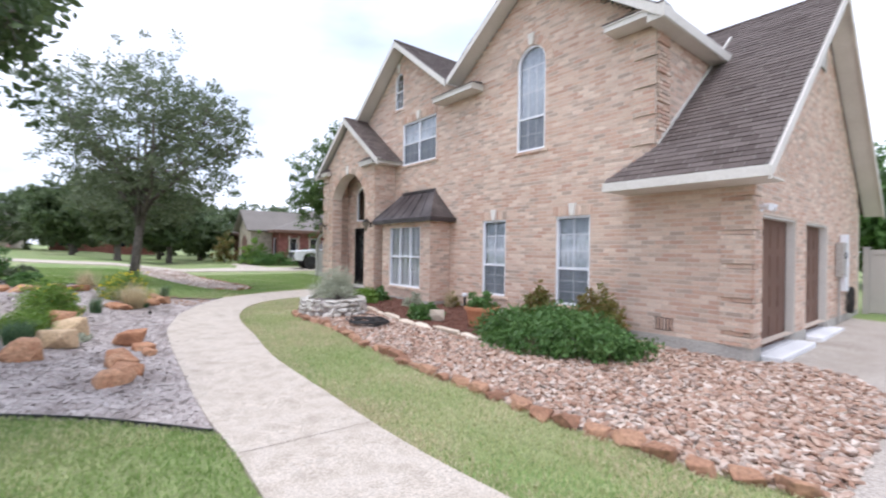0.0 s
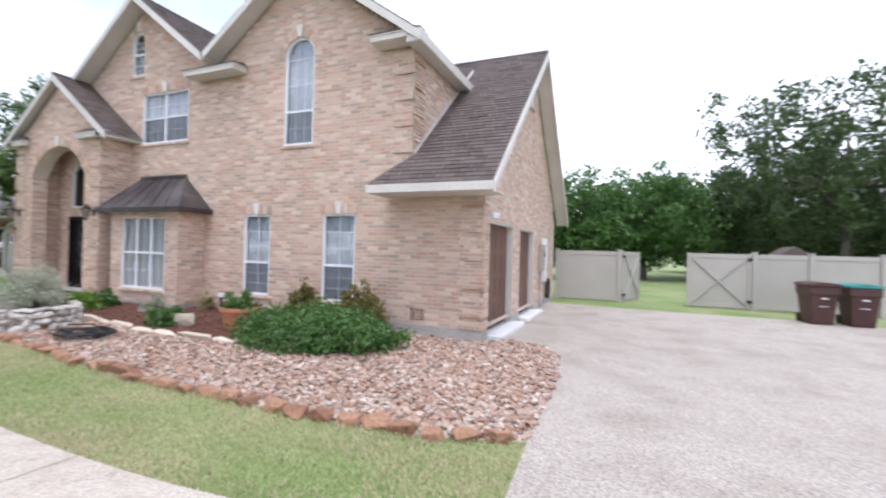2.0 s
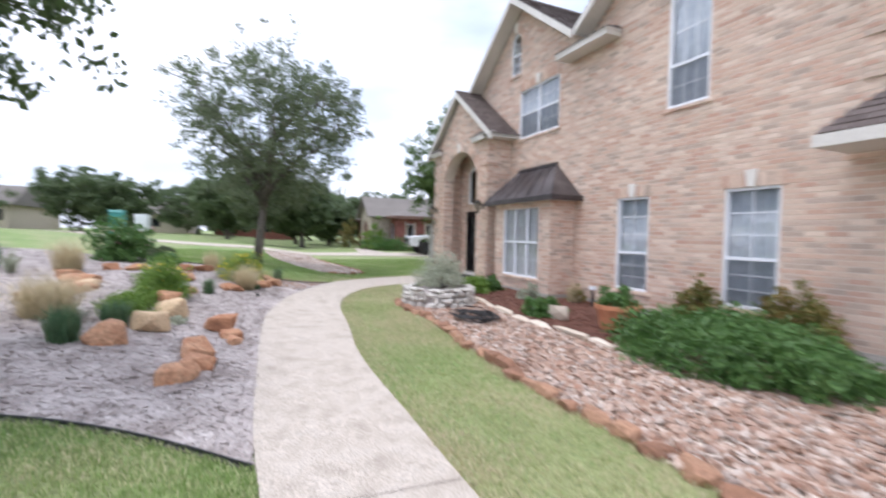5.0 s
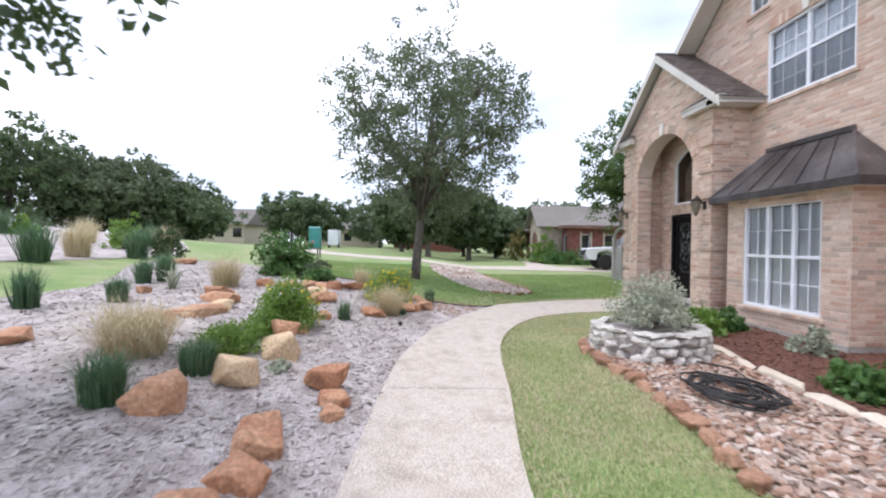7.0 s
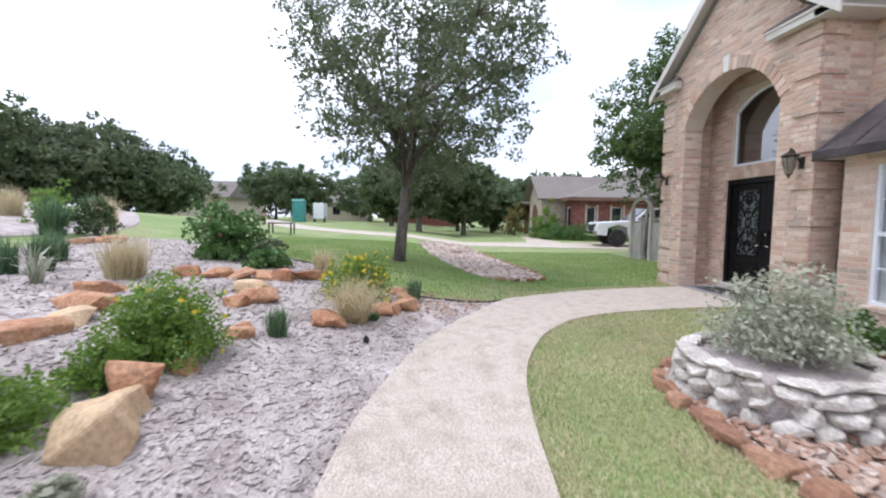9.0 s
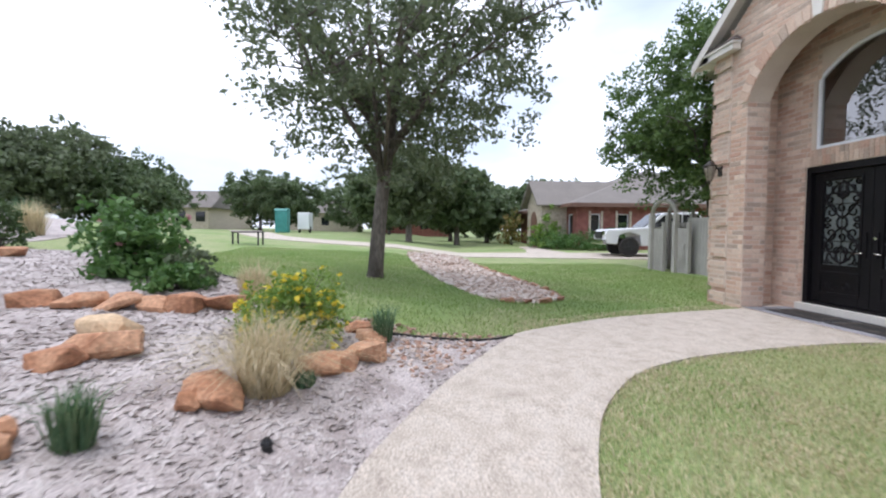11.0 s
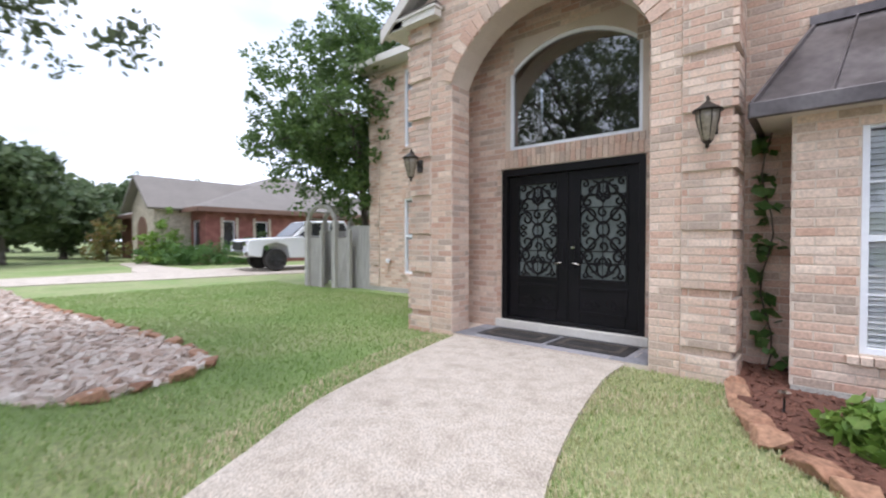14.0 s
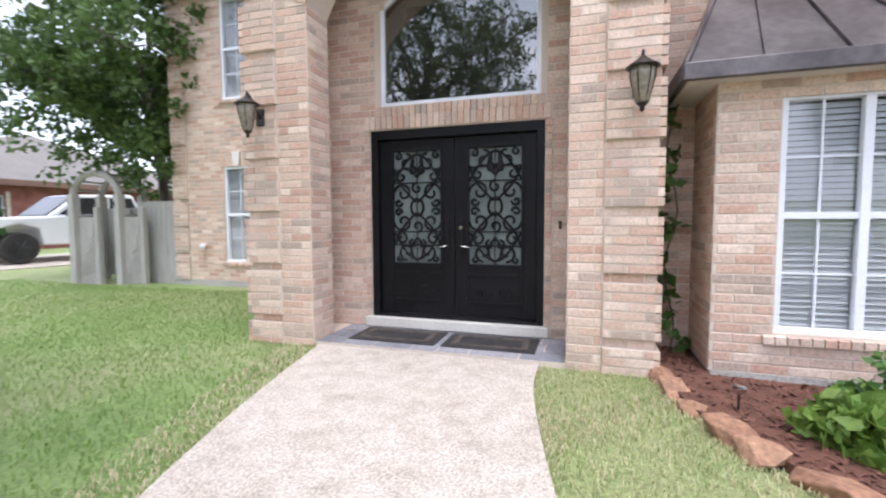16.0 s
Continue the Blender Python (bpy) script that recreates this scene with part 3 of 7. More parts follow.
def blades(roots, height, lean, width, rnd, bend=0.4):
    """Curved grass blades, three corners below and a tip: arrays of vertices and triangles."""
    n = len(roots)
    a = rnd.random(n) * 6.283
    h = height * (0.6 + 0.7 * rnd.random(n))
    ln = lean * rnd.random(n) * h
    dx, dy = np.cos(a), np.sin(a)
    w = width * (0.7 + 0.6 * rnd.random(n)) / 2
    px, py = -dy * w, dx * w
    z0 = np.zeros(n)
    root = np.stack([px, py, z0], 1)
    mid = np.stack([dx * ln * bend, dy * ln * bend, h * 0.6], 1)
    tip = np.stack([dx * ln, dy * ln, h * (1 - 0.35 * (ln / (h + 1e-6)))], 1)
    side = np.stack([px * 0.8, py * 0.8, z0], 1)
    V = np.stack([roots - root, roots + root, roots + mid + side, roots + mid - side, roots + tip], 1).reshape(-1, 3)
    i = np.arange(n)[:, None] * 5
    F = np.concatenate([i + [0, 1, 2], i + [0, 2, 3], i + [3, 2, 4]], 0)
    return V, F


# ---------------------------------------------------------------- ground
LINE_L = smooth_line([(14.9, -7.2), (12.05, -7.07), (10.5, -7.1), (8.5, -7.03), (7.0, -6.95), (5.8, -6.83), (4.4, -6.48), (3.9, -6.3), (3.16, -5.96), (2.6, -5.65), (1.9, -5.25), (1.3, -4.84), (0.83, -4.05), (0.5, -3.43), (0.22, -2.58), (0.02, -1.8), (-0.2, -0.8)])
LINE_R = smooth_line([(1.98, -0.8), (1.99, -1.4), (2.14, -2.28), (2.32, -3.03), (2.5, -3.55), (2.85, -4.15), (3.4, -4.66), (3.94, -4.99), (4.8, -5.33), (5.8, -5.53), (7.2, -5.67), (8.8, -5.86), (10.66, -5.87), (12.0, -5.86), (13.1, -5.77), (14.9, -5.5)])
EDGE_ROCK = smooth_line([(4.72, -3.6), (4.88, -4.02), (5.5, -4.27), (6.4, -4.24), (7.5, -4.2), (8.6, -4.36), (10.2, -4.4), (11.5, -4.4), (12.6, -4.37), (13.4, -4.27), (14.1, -4.15), (14.76, -3.92)])
EDGE_DRIVE = smooth_line([(14.76, -3.92), (14.73, -2.1), (14.58, -0.6), (14.22, 0.25), (13.66, 0.5), (13.3, 0.5)])
BED_LINE = smooth_line([(5.6, -2.5), (6.1, -2.55), (6.8, -2.62), (7.5, -2.68), (8.15, -2.62), (8.9, -2.6), (9.45, -2.5)])
MULCH_EDGE_R = smooth_line([(11.05, -7.12), (10.72, -7.55), (10.42, -8.05), (10.2, -8.6), (10.0, -9.5), (9.6, -11.0), (9.3, -13.2)])
MULCH_EDGE_L = smooth_line([(-5.0, -13.6), (-3.2, -11.8), (-1.7, -10.1), (-0.2, -8.6), (1.05, -7.5), (1.68, -6.8), (1.86, -6.3), (1.76, -5.5), (1.48, -4.98)])

gx = np.sign(np.linspace(-1, 1, 281)) * (np.abs(np.linspace(-1, 1, 281)) * 34 + np.abs(np.linspace(-1, 1, 281)) ** 9 * 900) + 4
gy = np.sign(np.linspace(-1, 1, 281)) * (np.abs(np.linspace(-1, 1, 281)) * 34 + np.abs(np.linspace(-1, 1, 281)) ** 9 * 900) - 3
GX, GY = np.meshgrid(gx, gy, indexing="ij")
GV = np.stack([GX, GY, gz(GX, GY) - 0.012], -1).reshape(-1, 3)
gi = np.arange(280)[:, None] * 281 + np.arange(280)[None]
GF = np.stack([gi, gi + 281, gi + 282, gi + 1], -1).reshape(-1, 4)
setting(add("ground", fast_mesh("ground", GV, GF), LAWN), "mown green lawn ground with drier patches", "lawn")

WALK = LINE_L + LINE_R
draped("pavement", WALK, 0.025, 0.12, CONCRETE, 0.5, "curving pale exposed-aggregate concrete garden path", "path")
DRIVE_POLY = list(reversed(EDGE_DRIVE)) + [(14.84, -5.4), (14.86, -7.2), (14.9, -22), (34, -22), (34, 4.4), (24, 4.6), (23.1, 5.4), (21.8, 6.5), (20, 6.8), (17, 6.75), (13.1, 7.1), (13.1, 0.5)]
draped("road", DRIVE_POLY, 0.02, 0.12, DRIVE, 1.0, "wide worn grey-beige concrete driveway", "driveway")
apron = Geo()
apron.box(13.075, 13.36, 0.3, 2.42, -0.25, -0.2 + 0.06).box(13.075, 13.34, 2.98, 4.95, -0.25, -0.2 + 0.07)
setting(apron.ob("trim", WHITE_PAINT, bevel=0.02), "white-painted concrete sill before the garage doors", "sill")
MULCH_POLY = MULCH_EDGE_R + [(6.5, -13.4), (3.1, -12.8), (1.3, -13.5), (-0.6, -14.5), (-3.6, -15.3)] + MULCH_EDGE_L + [p for p in reversed(LINE_L) if 1.4 < p[0] < 11.0]
draped("ground_mulch", MULCH_POLY, 0.012, 0.05, MULCH, 0.5, "garden bed of weathered grey wood mulch", "mulch bed")
ROCK_POLY = EDGE_ROCK + EDGE_DRIVE[1:] + [(13.1, 0.0), (9.5, 0.0)] + list(reversed(BED_LINE)) + [(4.85, -2.6), (4.65, -3.2)]
draped("ground_gravel", ROCK_POLY, 0.006, 0.05, MORTAR, 0.5, "sandy bed under loose river stones", "stone bed")
BARK_POLY = [(2.9, -0.75), (3.02, -1.5), (3.35, -2.1), (3.9, -2.5), (4.85, -2.6)] + BED_LINE + [(9.5, -0.0), (5.8, -0.0), (3.3, -0.0), (2.9, 0.0)]
draped("ground_bark", BARK_POLY, 0.02, 0.06, BARK_MULCH, 0.4, "flower bed of dark red-brown bark mulch", "flower bed", rise=lambda x, y: 0.03)
CREEK_POLY = smooth_line([(-1.5, -3.42), (-0.9, -4.1), (-0.72, -4.9), (-2.2, -5.45), (-4.6, -5.9), (-7.8, -6.2), (-10.4, -6.2), (-10.9, -4.4), (-8.4, -4.0), (-5.3, -3.65), (-3.2, -3.45)], 4, True)
draped("ground_creek", CREEK_POLY, 0.008, 0.05, MORTAR, 0.5, "dry creek bed of pale chopped stone in the lawn", "creek bed")
FAR_PATH = smooth_line([(-9.6, 14.0), (-10.3, 6.0), (-10.9, 2.0), (-11.2, -0.5), (-11.6, -3.5), (-11.7, -6.5), (-12.2, -9.5), (-14.2, -12.6), (-19.0, -16.0), (-28.0, -20.0), (-48.0, -28.0)])
FAR_BACK = smooth_line([(-50.0, -25.0), (-29.0, -17.4), (-20.5, -13.8), (-16.4, -10.6), (-14.5, -7.5), (-14.0, -4.0), (-14.2, -0.5), (-14.3, 4.0), (-14.0, 14.0)])
draped("road_far", FAR_PATH + FAR_BACK, 0.015, 0.08, CONCRETE, 1.0, "pale concrete drive curving past the lawn to the street", "driveway")
draped("path_far", smooth_line([(-14.1, -0.6), (-17.5, 0.1), (-21.5, 0.7), (-21.5, 1.5), (-17.2, 1.2), (-14.2, 1.2)], 4, True), 0.02, 0.06, CONCRETE, 1.0, "pale stone path to the neighbouring house", "path")

# joints cut across the garden path
joint = Geo()
for (ax, ay), (bx, by) in (((11.62, -7.06), (11.68, -5.88)), ((7.05, -6.93), (7.1, -5.68))):
    dx, dy = bx - ax, by - ay
    k = 0.0028 / math.hypot(dx, dy)
    joint.face([(ax - dy * k, ay + dx * k, float(gz(ax, ay)) + 0.029), (ax + dy * k, ay - dx * k, float(gz(ax, ay)) + 0.029), (bx + dy * k, by - dx * k, float(gz(bx, by)) + 0.029), (bx - dy * k, by + dx * k, float(gz(bx, by)) + 0.029)])
setting(joint.ob("trim_joint", SOIL_AND_SHADE), "dark expansion joints across the path", "joint")

# ---------------------------------------------------------------- the house
house = thing("house", (6, 3, -0.05), "two-storey tan brick house with steep brown shingle gables", "house", kind="structure")


def front(y):
    return lambda u, z, d: (u, y - d, z)


def east(x):
    return lambda u, z, d: (x + d, u, z)


def west(x):
    return lambda u, z, d: (x - d, u, z)


YW, YP, YB = -0.04, -0.80, -0.74
WIN = {"w1": (7.09, 7.90, 0.33, 2.21), "w2": (9.39, 10.23, 0.31, 2.21), "uw": (3.30, 5.07, 4.15, 5.50), "aw": (8.22, 9.05, 3.78, 6.22), "gw": (2.82, 3.30, 6.05, 7.25)}
AW_SPRING, GW_SPRING = 5.74, 6.98


def main_span(z):
    s = []
    if z < 2.95:
        s.append((2.88, 13.06))
    elif z < 4.6:
        s.append((2.88, 11.55))
    else:
        s.append((max(-0.99, 3.42 - (7.9 - z) / 0.76), min(3.42 + (7.9 - z) / 0.76, 11.55)))
        s.append((max(5.2, 8.66 - (7.77 - z) / 0.71), min(8.66 + (7.77 - z) / 0.71, 11.55)))
    holes = []
    if z < 2.3:
        holes.append((3.30, 5.74))
    for key, (x0, x1, z0, z1) in WIN.items():
        if z0 - 0.08 < z < z1:
            if key in ("aw", "gw"):
                sp = AW_SPRING if key == "aw" else GW_SPRING
                if z > sp:
                    c, w, h = (x0 + x1) / 2, (x1 - x0) / 2, z1 - sp
                    r = (w * w + h * h) / (2 * h)
                    hw = math.sqrt(max(r * r - (z - (z1 - r)) ** 2, 0))
                    holes.append((c - hw, c + hw))
                    continue
            holes.append((x0, x1))
    return minus(merge(s), holes)


def rect(x0, x1, z0, z1):
    return [(x0, z0), (x1, z0), (x1, z1), (x0, z1)]


def arched(x0, x1, z0, zs, zc, n=14):
    return [(x0, z0), (x1, z0)] + arch(x0, x1, zs, zc, n)


main_out = [(2.88, 0.0), (13.06, 0.0), (13.06, 2.95), (11.55, 2.95), (11.55, 5.6), (8.66, 7.75), (6.1, 5.86), (3.42, 7.9), (-0.99, 4.45), (2.88, 4.45)]
aw, gw = WIN["aw"], WIN["gw"]
wall_panel("wall_front", main_out, [rect(3.30, 5.74, 0.1, 2.3), rect(*WIN["w1"]), rect(*WIN["w2"]), rect(*WIN["uw"]),
                                    arched(*aw[:3], AW_SPRING, aw[3]), arched(*gw[:3], GW_SPRING, gw[3])], front(YW), 0.28, MORTAR, house)
quoin_blocks([(12.62, 13.06)], 0.0, 2.6, front(YW), house, 2)
quoin_blocks([(11.12, 11.55)], 7 * 5 * BH, 5.5, front(YW), house, 2)
brick_mesh("brickwork", brick_list(main_span, 0.0, 7.8, 1, [(12.62, 13.06), (11.12, 11.55, 35 * BH)], 2), front(YW), BRICK, house, "tan and rose mixed brickwork")

# garage side
GAR = ((0.38, 2.33), (3.06, 4.85))
def side_span(z):
    a, b = YW, 8.24
    if z > 3.15:
        a, b = max(YW, 4.1 - (6.75 - z) / 0.873), min(8.24, 4.1 + (6.75 - z) / 0.873)
    return minus([(a, b)], [g for g in GAR if z < 2.1])


wall_panel("wall_garage", [(YW, 0.0), (8.24, 0.0), (8.24, 3.15), (4.1, 6.75), (YW, 3.15)], [rect(a, b, 0.0 - 0.0 + 0.001, 2.1) for a, b in GAR], east(13.06), 0.3, MORTAR, house)
quoin_blocks([(-0.04, 0.3)], 0.0, 2.6, east(13.06), house, 2)
corner_bricks(13.06, YW, 1, -1, 0.0, 2.6, house, 2)
brick_mesh("brickwork", brick_list(side_span, 0.0, 6.7, 3, [(-0.04, 0.3)], 2), east(13.06), BRICK, house, "tan brickwork of the garage gable")
wall_panel("wall_upper_side", [(YW, 2.6), (6.5, 2.6), (6.5, 5.75), (YW, 5.75)], [], east(11.55), 0.25, MORTAR, house)
brick_mesh("brickwork", brick_list(lambda z: [(max(YW, -0.6), min(6.4, (z - 2.62) / 0.873 - 0.4))] if z > 2.95 else [], 2.6, 5.75, 4, [(-0.04, 0.42)]), east(11.55), BRICK, house, "tan brickwork of the upper corner")
for nm, g in (("wall_back", Geo().box(-5.3, 13.06, 8.241, 8.49, -0.3, 2.75)), ("wall_left", Geo().box(-5.5, -5.25, 2.521, 12.0, -0.3, 5.5))):
    g.ob(nm, MORTAR, house)
fd = Geo()
fd.box(9.4, 13.075, -0.052, 0.2, -0.45, -0.001).box(12.8, 13.075, 0.2, 0.36, -0.45, -0.001).box(12.8, 13.075, 2.35, 3.04, -0.45, -0.001).box(12.8, 13.075, 4.87, 8.23, -0.45, -0.001)
fd.box(2.9, 9.4, -0.045, 0.2, -0.45, -0.001)
fd.box(-5.52, -1.0, 2.255, 2.5, -0.3, 0.05)
fd.box(3.29, 5.755, -0.752, -0.05, -0.3, 0.03)
fd.ob("foundation", FOUND, house, "bare grey concrete foundation edge")

# porch: piers, arch, recess
PX0, PX1, OX0, OX1 = -1.0, 2.88, -0.27, 2.20
AS, AC = 3.30, 4.10


def porch_hole(z):
    if z < AS:
        return [(OX0, OX1)]
    if z < AC:
        w, h = (OX1 - OX0) / 2, AC - AS
        r = (w * w + h * h) / (2 * h)
        hw = math.sqrt(max(r * r - (z - (AC - r)) ** 2, 0))
        return [(0.965 - hw, 0.965 + hw)]
    return []


def porch_span(z):
    a, b = PX0, PX1
    if z > 4.3:
        a, b = max(a, 0.94 - (5.75 - z) / 0.75), min(b, 0.94 + (5.75 - z) / 0.75)
    return minus([(a, b)], porch_hole(z))


wall_panel("wall_porch", [(PX0, -0.06), (OX0, -0.06)] + list(reversed(arch(OX0, OX1, AS, AC))) + [(OX1, -0.06), (PX1, -0.06), (PX1, 4.3), (0.94, 5.75), (PX0, 4.3)], [], front(YP), 0.38, MORTAR, house)
porch_bricks = brick_list(porch_span, -0.06, 5.7, 7, [(2.48, 2.88), (-1.0, -0.62)], 3)
quoin_blocks([(2.48, 2.88), (-1.0, -0.62)], -0.06, 4.15, front(YP), house, 3)
near = [b for b in porch_bricks if b[2] < 2.6 and abs((b[1] - b[0]) - (BL - BJ)) < 1e-3][:290]
near_set = set(near)
brick_mesh("brickwork", [b for b in porch_bricks if b not in near_set], front(YP), BRICK, house, "tan brickwork of the porch")
wall_panel("wall_porch_left", rect(YP + 0.381, 2.3, -0.06, 4.6), [], west(PX0), 0.25, MORTAR, house)
quoin_blocks([(-0.8, -0.42)], -0.06, 4.15, west(PX0), house, 3)
corner_bricks(PX0, YP, -1, -1, -0.06, 4.15, house, 3)
corner_bricks(PX1, YP, 1, -1, -0.06, 4.15, house, 3)
brick_mesh("brickwork", brick_list(lambda z: [(YP, 2.25)], -0.06, 4.5, 8, [(-0.8, -0.42)], 3), west(PX0), BRICK, house)
wall_panel("wall_porch_right", rect(YP + 0.381, YW - 0.002, -0.06, 4.6), [], east(PX1), 0.25, MORTAR, house)
quoin_blocks([(-0.8, -0.42)], -0.06, 4.15, east(PX1), house, 3)
brick_mesh("brickwork", brick_list(lambda z: [(YP, YW - 0.01)], -0.06, 4.5, 9, [(-0.8, -0.42)], 3), east(PX1), BRICK, house)
# inner reveals face each other
IX0, IX1 = OX0 - 0.33, OX1 + 0.28
wall_panel("wall_recess_left", rect(YP + 0.381, 0.0, -0.06, 4.5), [], east(IX0), 0.14, MORTAR, house)
brick_mesh("brickwork", brick_list(lambda z: [(YP + 0.39, 0.0)], -0.06, 4.4, 13), east(IX0), BRICK, house)
brick_mesh("brickwork", brick_list(lambda z: [(YP, YP + 0.38)], -0.06, AS, 10), east(OX0), BRICK, house)
wall_panel("wall_recess_right", rect(YP + 0.381, 0.0, -0.06, 4.5), [], west(IX1), 0.14, MORTAR, house)
brick_mesh("brickwork", brick_list(lambda z: [(YP + 0.39, 0.0)], -0.06, 4.4, 14), west(IX1), BRICK, house)
brick_mesh("brickwork", brick_list(lambda z: [(YP, YP + 0.38)], -0.06, AS, 11), west(OX1), BRICK, house)
DX0, DX1, DZ0, DZ1 = 0.0, 1.945, 0.12, 2.22
TX0, TX1, TZ0, TZS, TZC = 0.13, 1.90, 2.48, 3.55, 3.90


def back_span(z):
    h = []
    if z < DZ1 + 0.16:
        h.append((DX0 - 0.07, DX1 + 0.07))
    elif TZ0 - 0.12 < z < TZS:
        h.append((TX0 - 0.06, TX1 + 0.06))
    elif z < TZC + 0.1 and z >= TZS:
        h.append((0.2, 1.83))
    return minus([(IX0, IX1)], h)


wall_panel("wall_recess_back", rect(IX0 - 0.13, IX1 + 0.13, -0.06, 4.7), [rect(DX0, DX1, DZ0 - 0.02, DZ1), arched(TX0, TX1, TZ0, TZS, TZC)], front(0.0), 0.25, MORTAR, house)
brick_mesh("brickwork", brick_list(back_span, -0.06, 4.5, 12), front(0.0), BRICK, house)
sol = Geo()
for k in range(30):
    x = DX0 - 0.06 + k * 0.0687
    sol.box(x, x + 0.06, -0.022, 0.0, DZ1 + 0.01, DZ1 + 0.15)
for k in range(27):
    x = TX0 - 0.06 + k * 0.0695
    sol.box(x, x + 0.061, -0.03, 0.0, TZ0 - 0.11, TZ0 - 0.008)
for s in (DX0 - 0.066, DX1 + 0.006):
    for k in range(28):
        sol.box(s, s + 0.06, -0.016, 0.0, DZ0 + k * 0.0755, DZ0 + k * 0.0755 + 0.066)
sol.ob("soldier_course", BRICK, house, "upright bricks round the door")
ceil = Geo().box(IX0, IX1, YP + 0.382, -0.03, 4.42, 4.5)
setting(ceil.ob("ceiling", MORTAR), "flat porch ceiling of rendered plaster", "ceiling")
vs = Geo()
n_v = 26
av = arch(OX0, OX1, AS, AC, n_v)
for k in range(n_v):
    (ax, az), (bx, bz) = av[k], av[k + 1]
    cx, cz = 0.965, AC - ((OX1 - OX0) ** 2 / 4 + (AC - AS) ** 2) / (2 * (AC - AS))
    def out(x, z, e, f=0.06):
        l = math.hypot(x - cx, z - cz)
        x2, z2 = x + (0.965 - x) * 0, z
        return (x + (x - cx) / l * e, z + (z - cz) / l * e)
    m = 0.06
    a2, b2 = (ax + (bx - ax) * m, az + (bz - az) * m), (bx - (bx - ax) * m, bz - (bz - az) * m)
    vs.prism([a2, b2, out(*b2, 0.2), out(*a2, 0.2)], YP - 0.02, YP + 0.02)
vs.ob("arch_ring", BRICK, house, "ring of upright bricks round the arch")

# left wing
LWY = 2.27
LW1, LW2 = (-4.25, -3.59, 0.42, 2.24), (-4.23, -3.57, 3.5, 5.35)
wall_panel("wall_left_wing", rect(-5.5, -1.0, 0.05, 5.55), [rect(*LW1), rect(*LW2)], front(LWY), 0.25, MORTAR, house)
quoin_blocks([(-5.5, -5.13)], 0.05, 5.4, front(LWY), house)
brick_mesh("brickwork", brick_list(lambda z: minus([(-5.5, -1.0)], [(w[0], w[1]) for w in (LW1, LW2) if w[2] - 0.07 < z < w[3]]), 0.05, 5.5, 14, [(-5.5, -5.13)]), front(LWY), BRICK, house)

# bay under the metal roof
bx0, bx1 = 3.28, 5.76
BW = (3.70, 5.30, 0.35, 2.12)
wall_panel("wall_bay", rect(bx0, bx1, 0.03, 2.28), [rect(*BW)], front(YB), 0.16, MORTAR, house)
brick_mesh("brickwork", brick_list(lambda z: minus([(bx0, bx1)], [(BW[0], BW[1])] if BW[2] - 0.08 < z < BW[3] else []), 0.03, 2.28, 15), front(YB), BRICK, house)
for nm, pf, uu, sd in (("wall_bay_left", west(bx0), (YB, YW), 16), ("wall_bay_right", east(bx1), (YB, YW), 17)):
    wall_panel(nm, rect(YB + 0.161, YW - 0.001, 0.03, 2.28), [], pf, 0.16, MORTAR, house)
    brick_mesh("brickwork", brick_list(lambda z: [(YB, YW)], 0.03, 2.28, sd), pf, BRICK, house)
ex0, ex1, ey, ez, tx0, tx1, tz = 3.02, 6.02, -0.93, 2.33, 3.42, 5.06, 3.2
mr = Geo()
A, B2, C2, D2 = (ex0, ey, ez), (ex1, ey, ez), (tx1 + 0.02, YW - 0.01, tz), (tx0, YW - 0.01, tz)
mr.slab([A, B2, C2, D2], 0.03).slab([A, D2, (ex0, YW - 0.01, ez)], 0.03).slab([B2, (ex1, YW - 0.01, ez), C2], 0.03)
bay_roof = mr.ob("bay_roof", METAL_ROOF, house, "weathered dark standing-seam metal bay roof")
for k in range(7):
    f = k / 6
    p, q = Vector(A).lerp(Vector(B2), f), Vector(D2).lerp(Vector(C2), f)
    up = Vector((0, -0.6, 0.8)) * 0.03
    s = Geo()
    s.tube([p + up * 0.4, q + up * 0.4], 0.013, 5)
    s.ob("seam", METAL_ROOF, bay_roof)
for p, q in ((B2, (tx1, YW, tz)), (A, (tx0, YW, tz))):
    Geo().tube([Vector(p) + Vector((0, 0, 0.015)), Vector(q) + Vector((0, 0, 0.015))], 0.022, 6).ob("hip_cap", METAL_ROOF, bay_roof)
Geo().box(tx0 - 0.05, tx1 + 0.05, YW - 0.06, YW, tz - 0.02, tz + 0.06).ob("flashing", METAL_ROOF, bay_roof)
gut = Geo().box(ex0 - 0.02, ex1 + 0.02, ey - 0.03, ey + 0.02, ez - 0.11, ez + 0.02).box(ex0 - 0.03, ex0 + 0.02, ey, YW, ez - 0.11, ez + 0.02).box(ex1 - 0.02, ex1 + 0.03, ey, YW, ez - 0.11, ez + 0.02)
gut.ob("drip_edge", METAL_ROOF, bay_roof, bevel=0.01)
Geo().box(ex0 + 0.03, ex1 - 0.03, ey + 0.03, YW, ez - 0.1, ez - 0.075).ob("soffit", TRIM, bay_roof, "cream painted soffit")


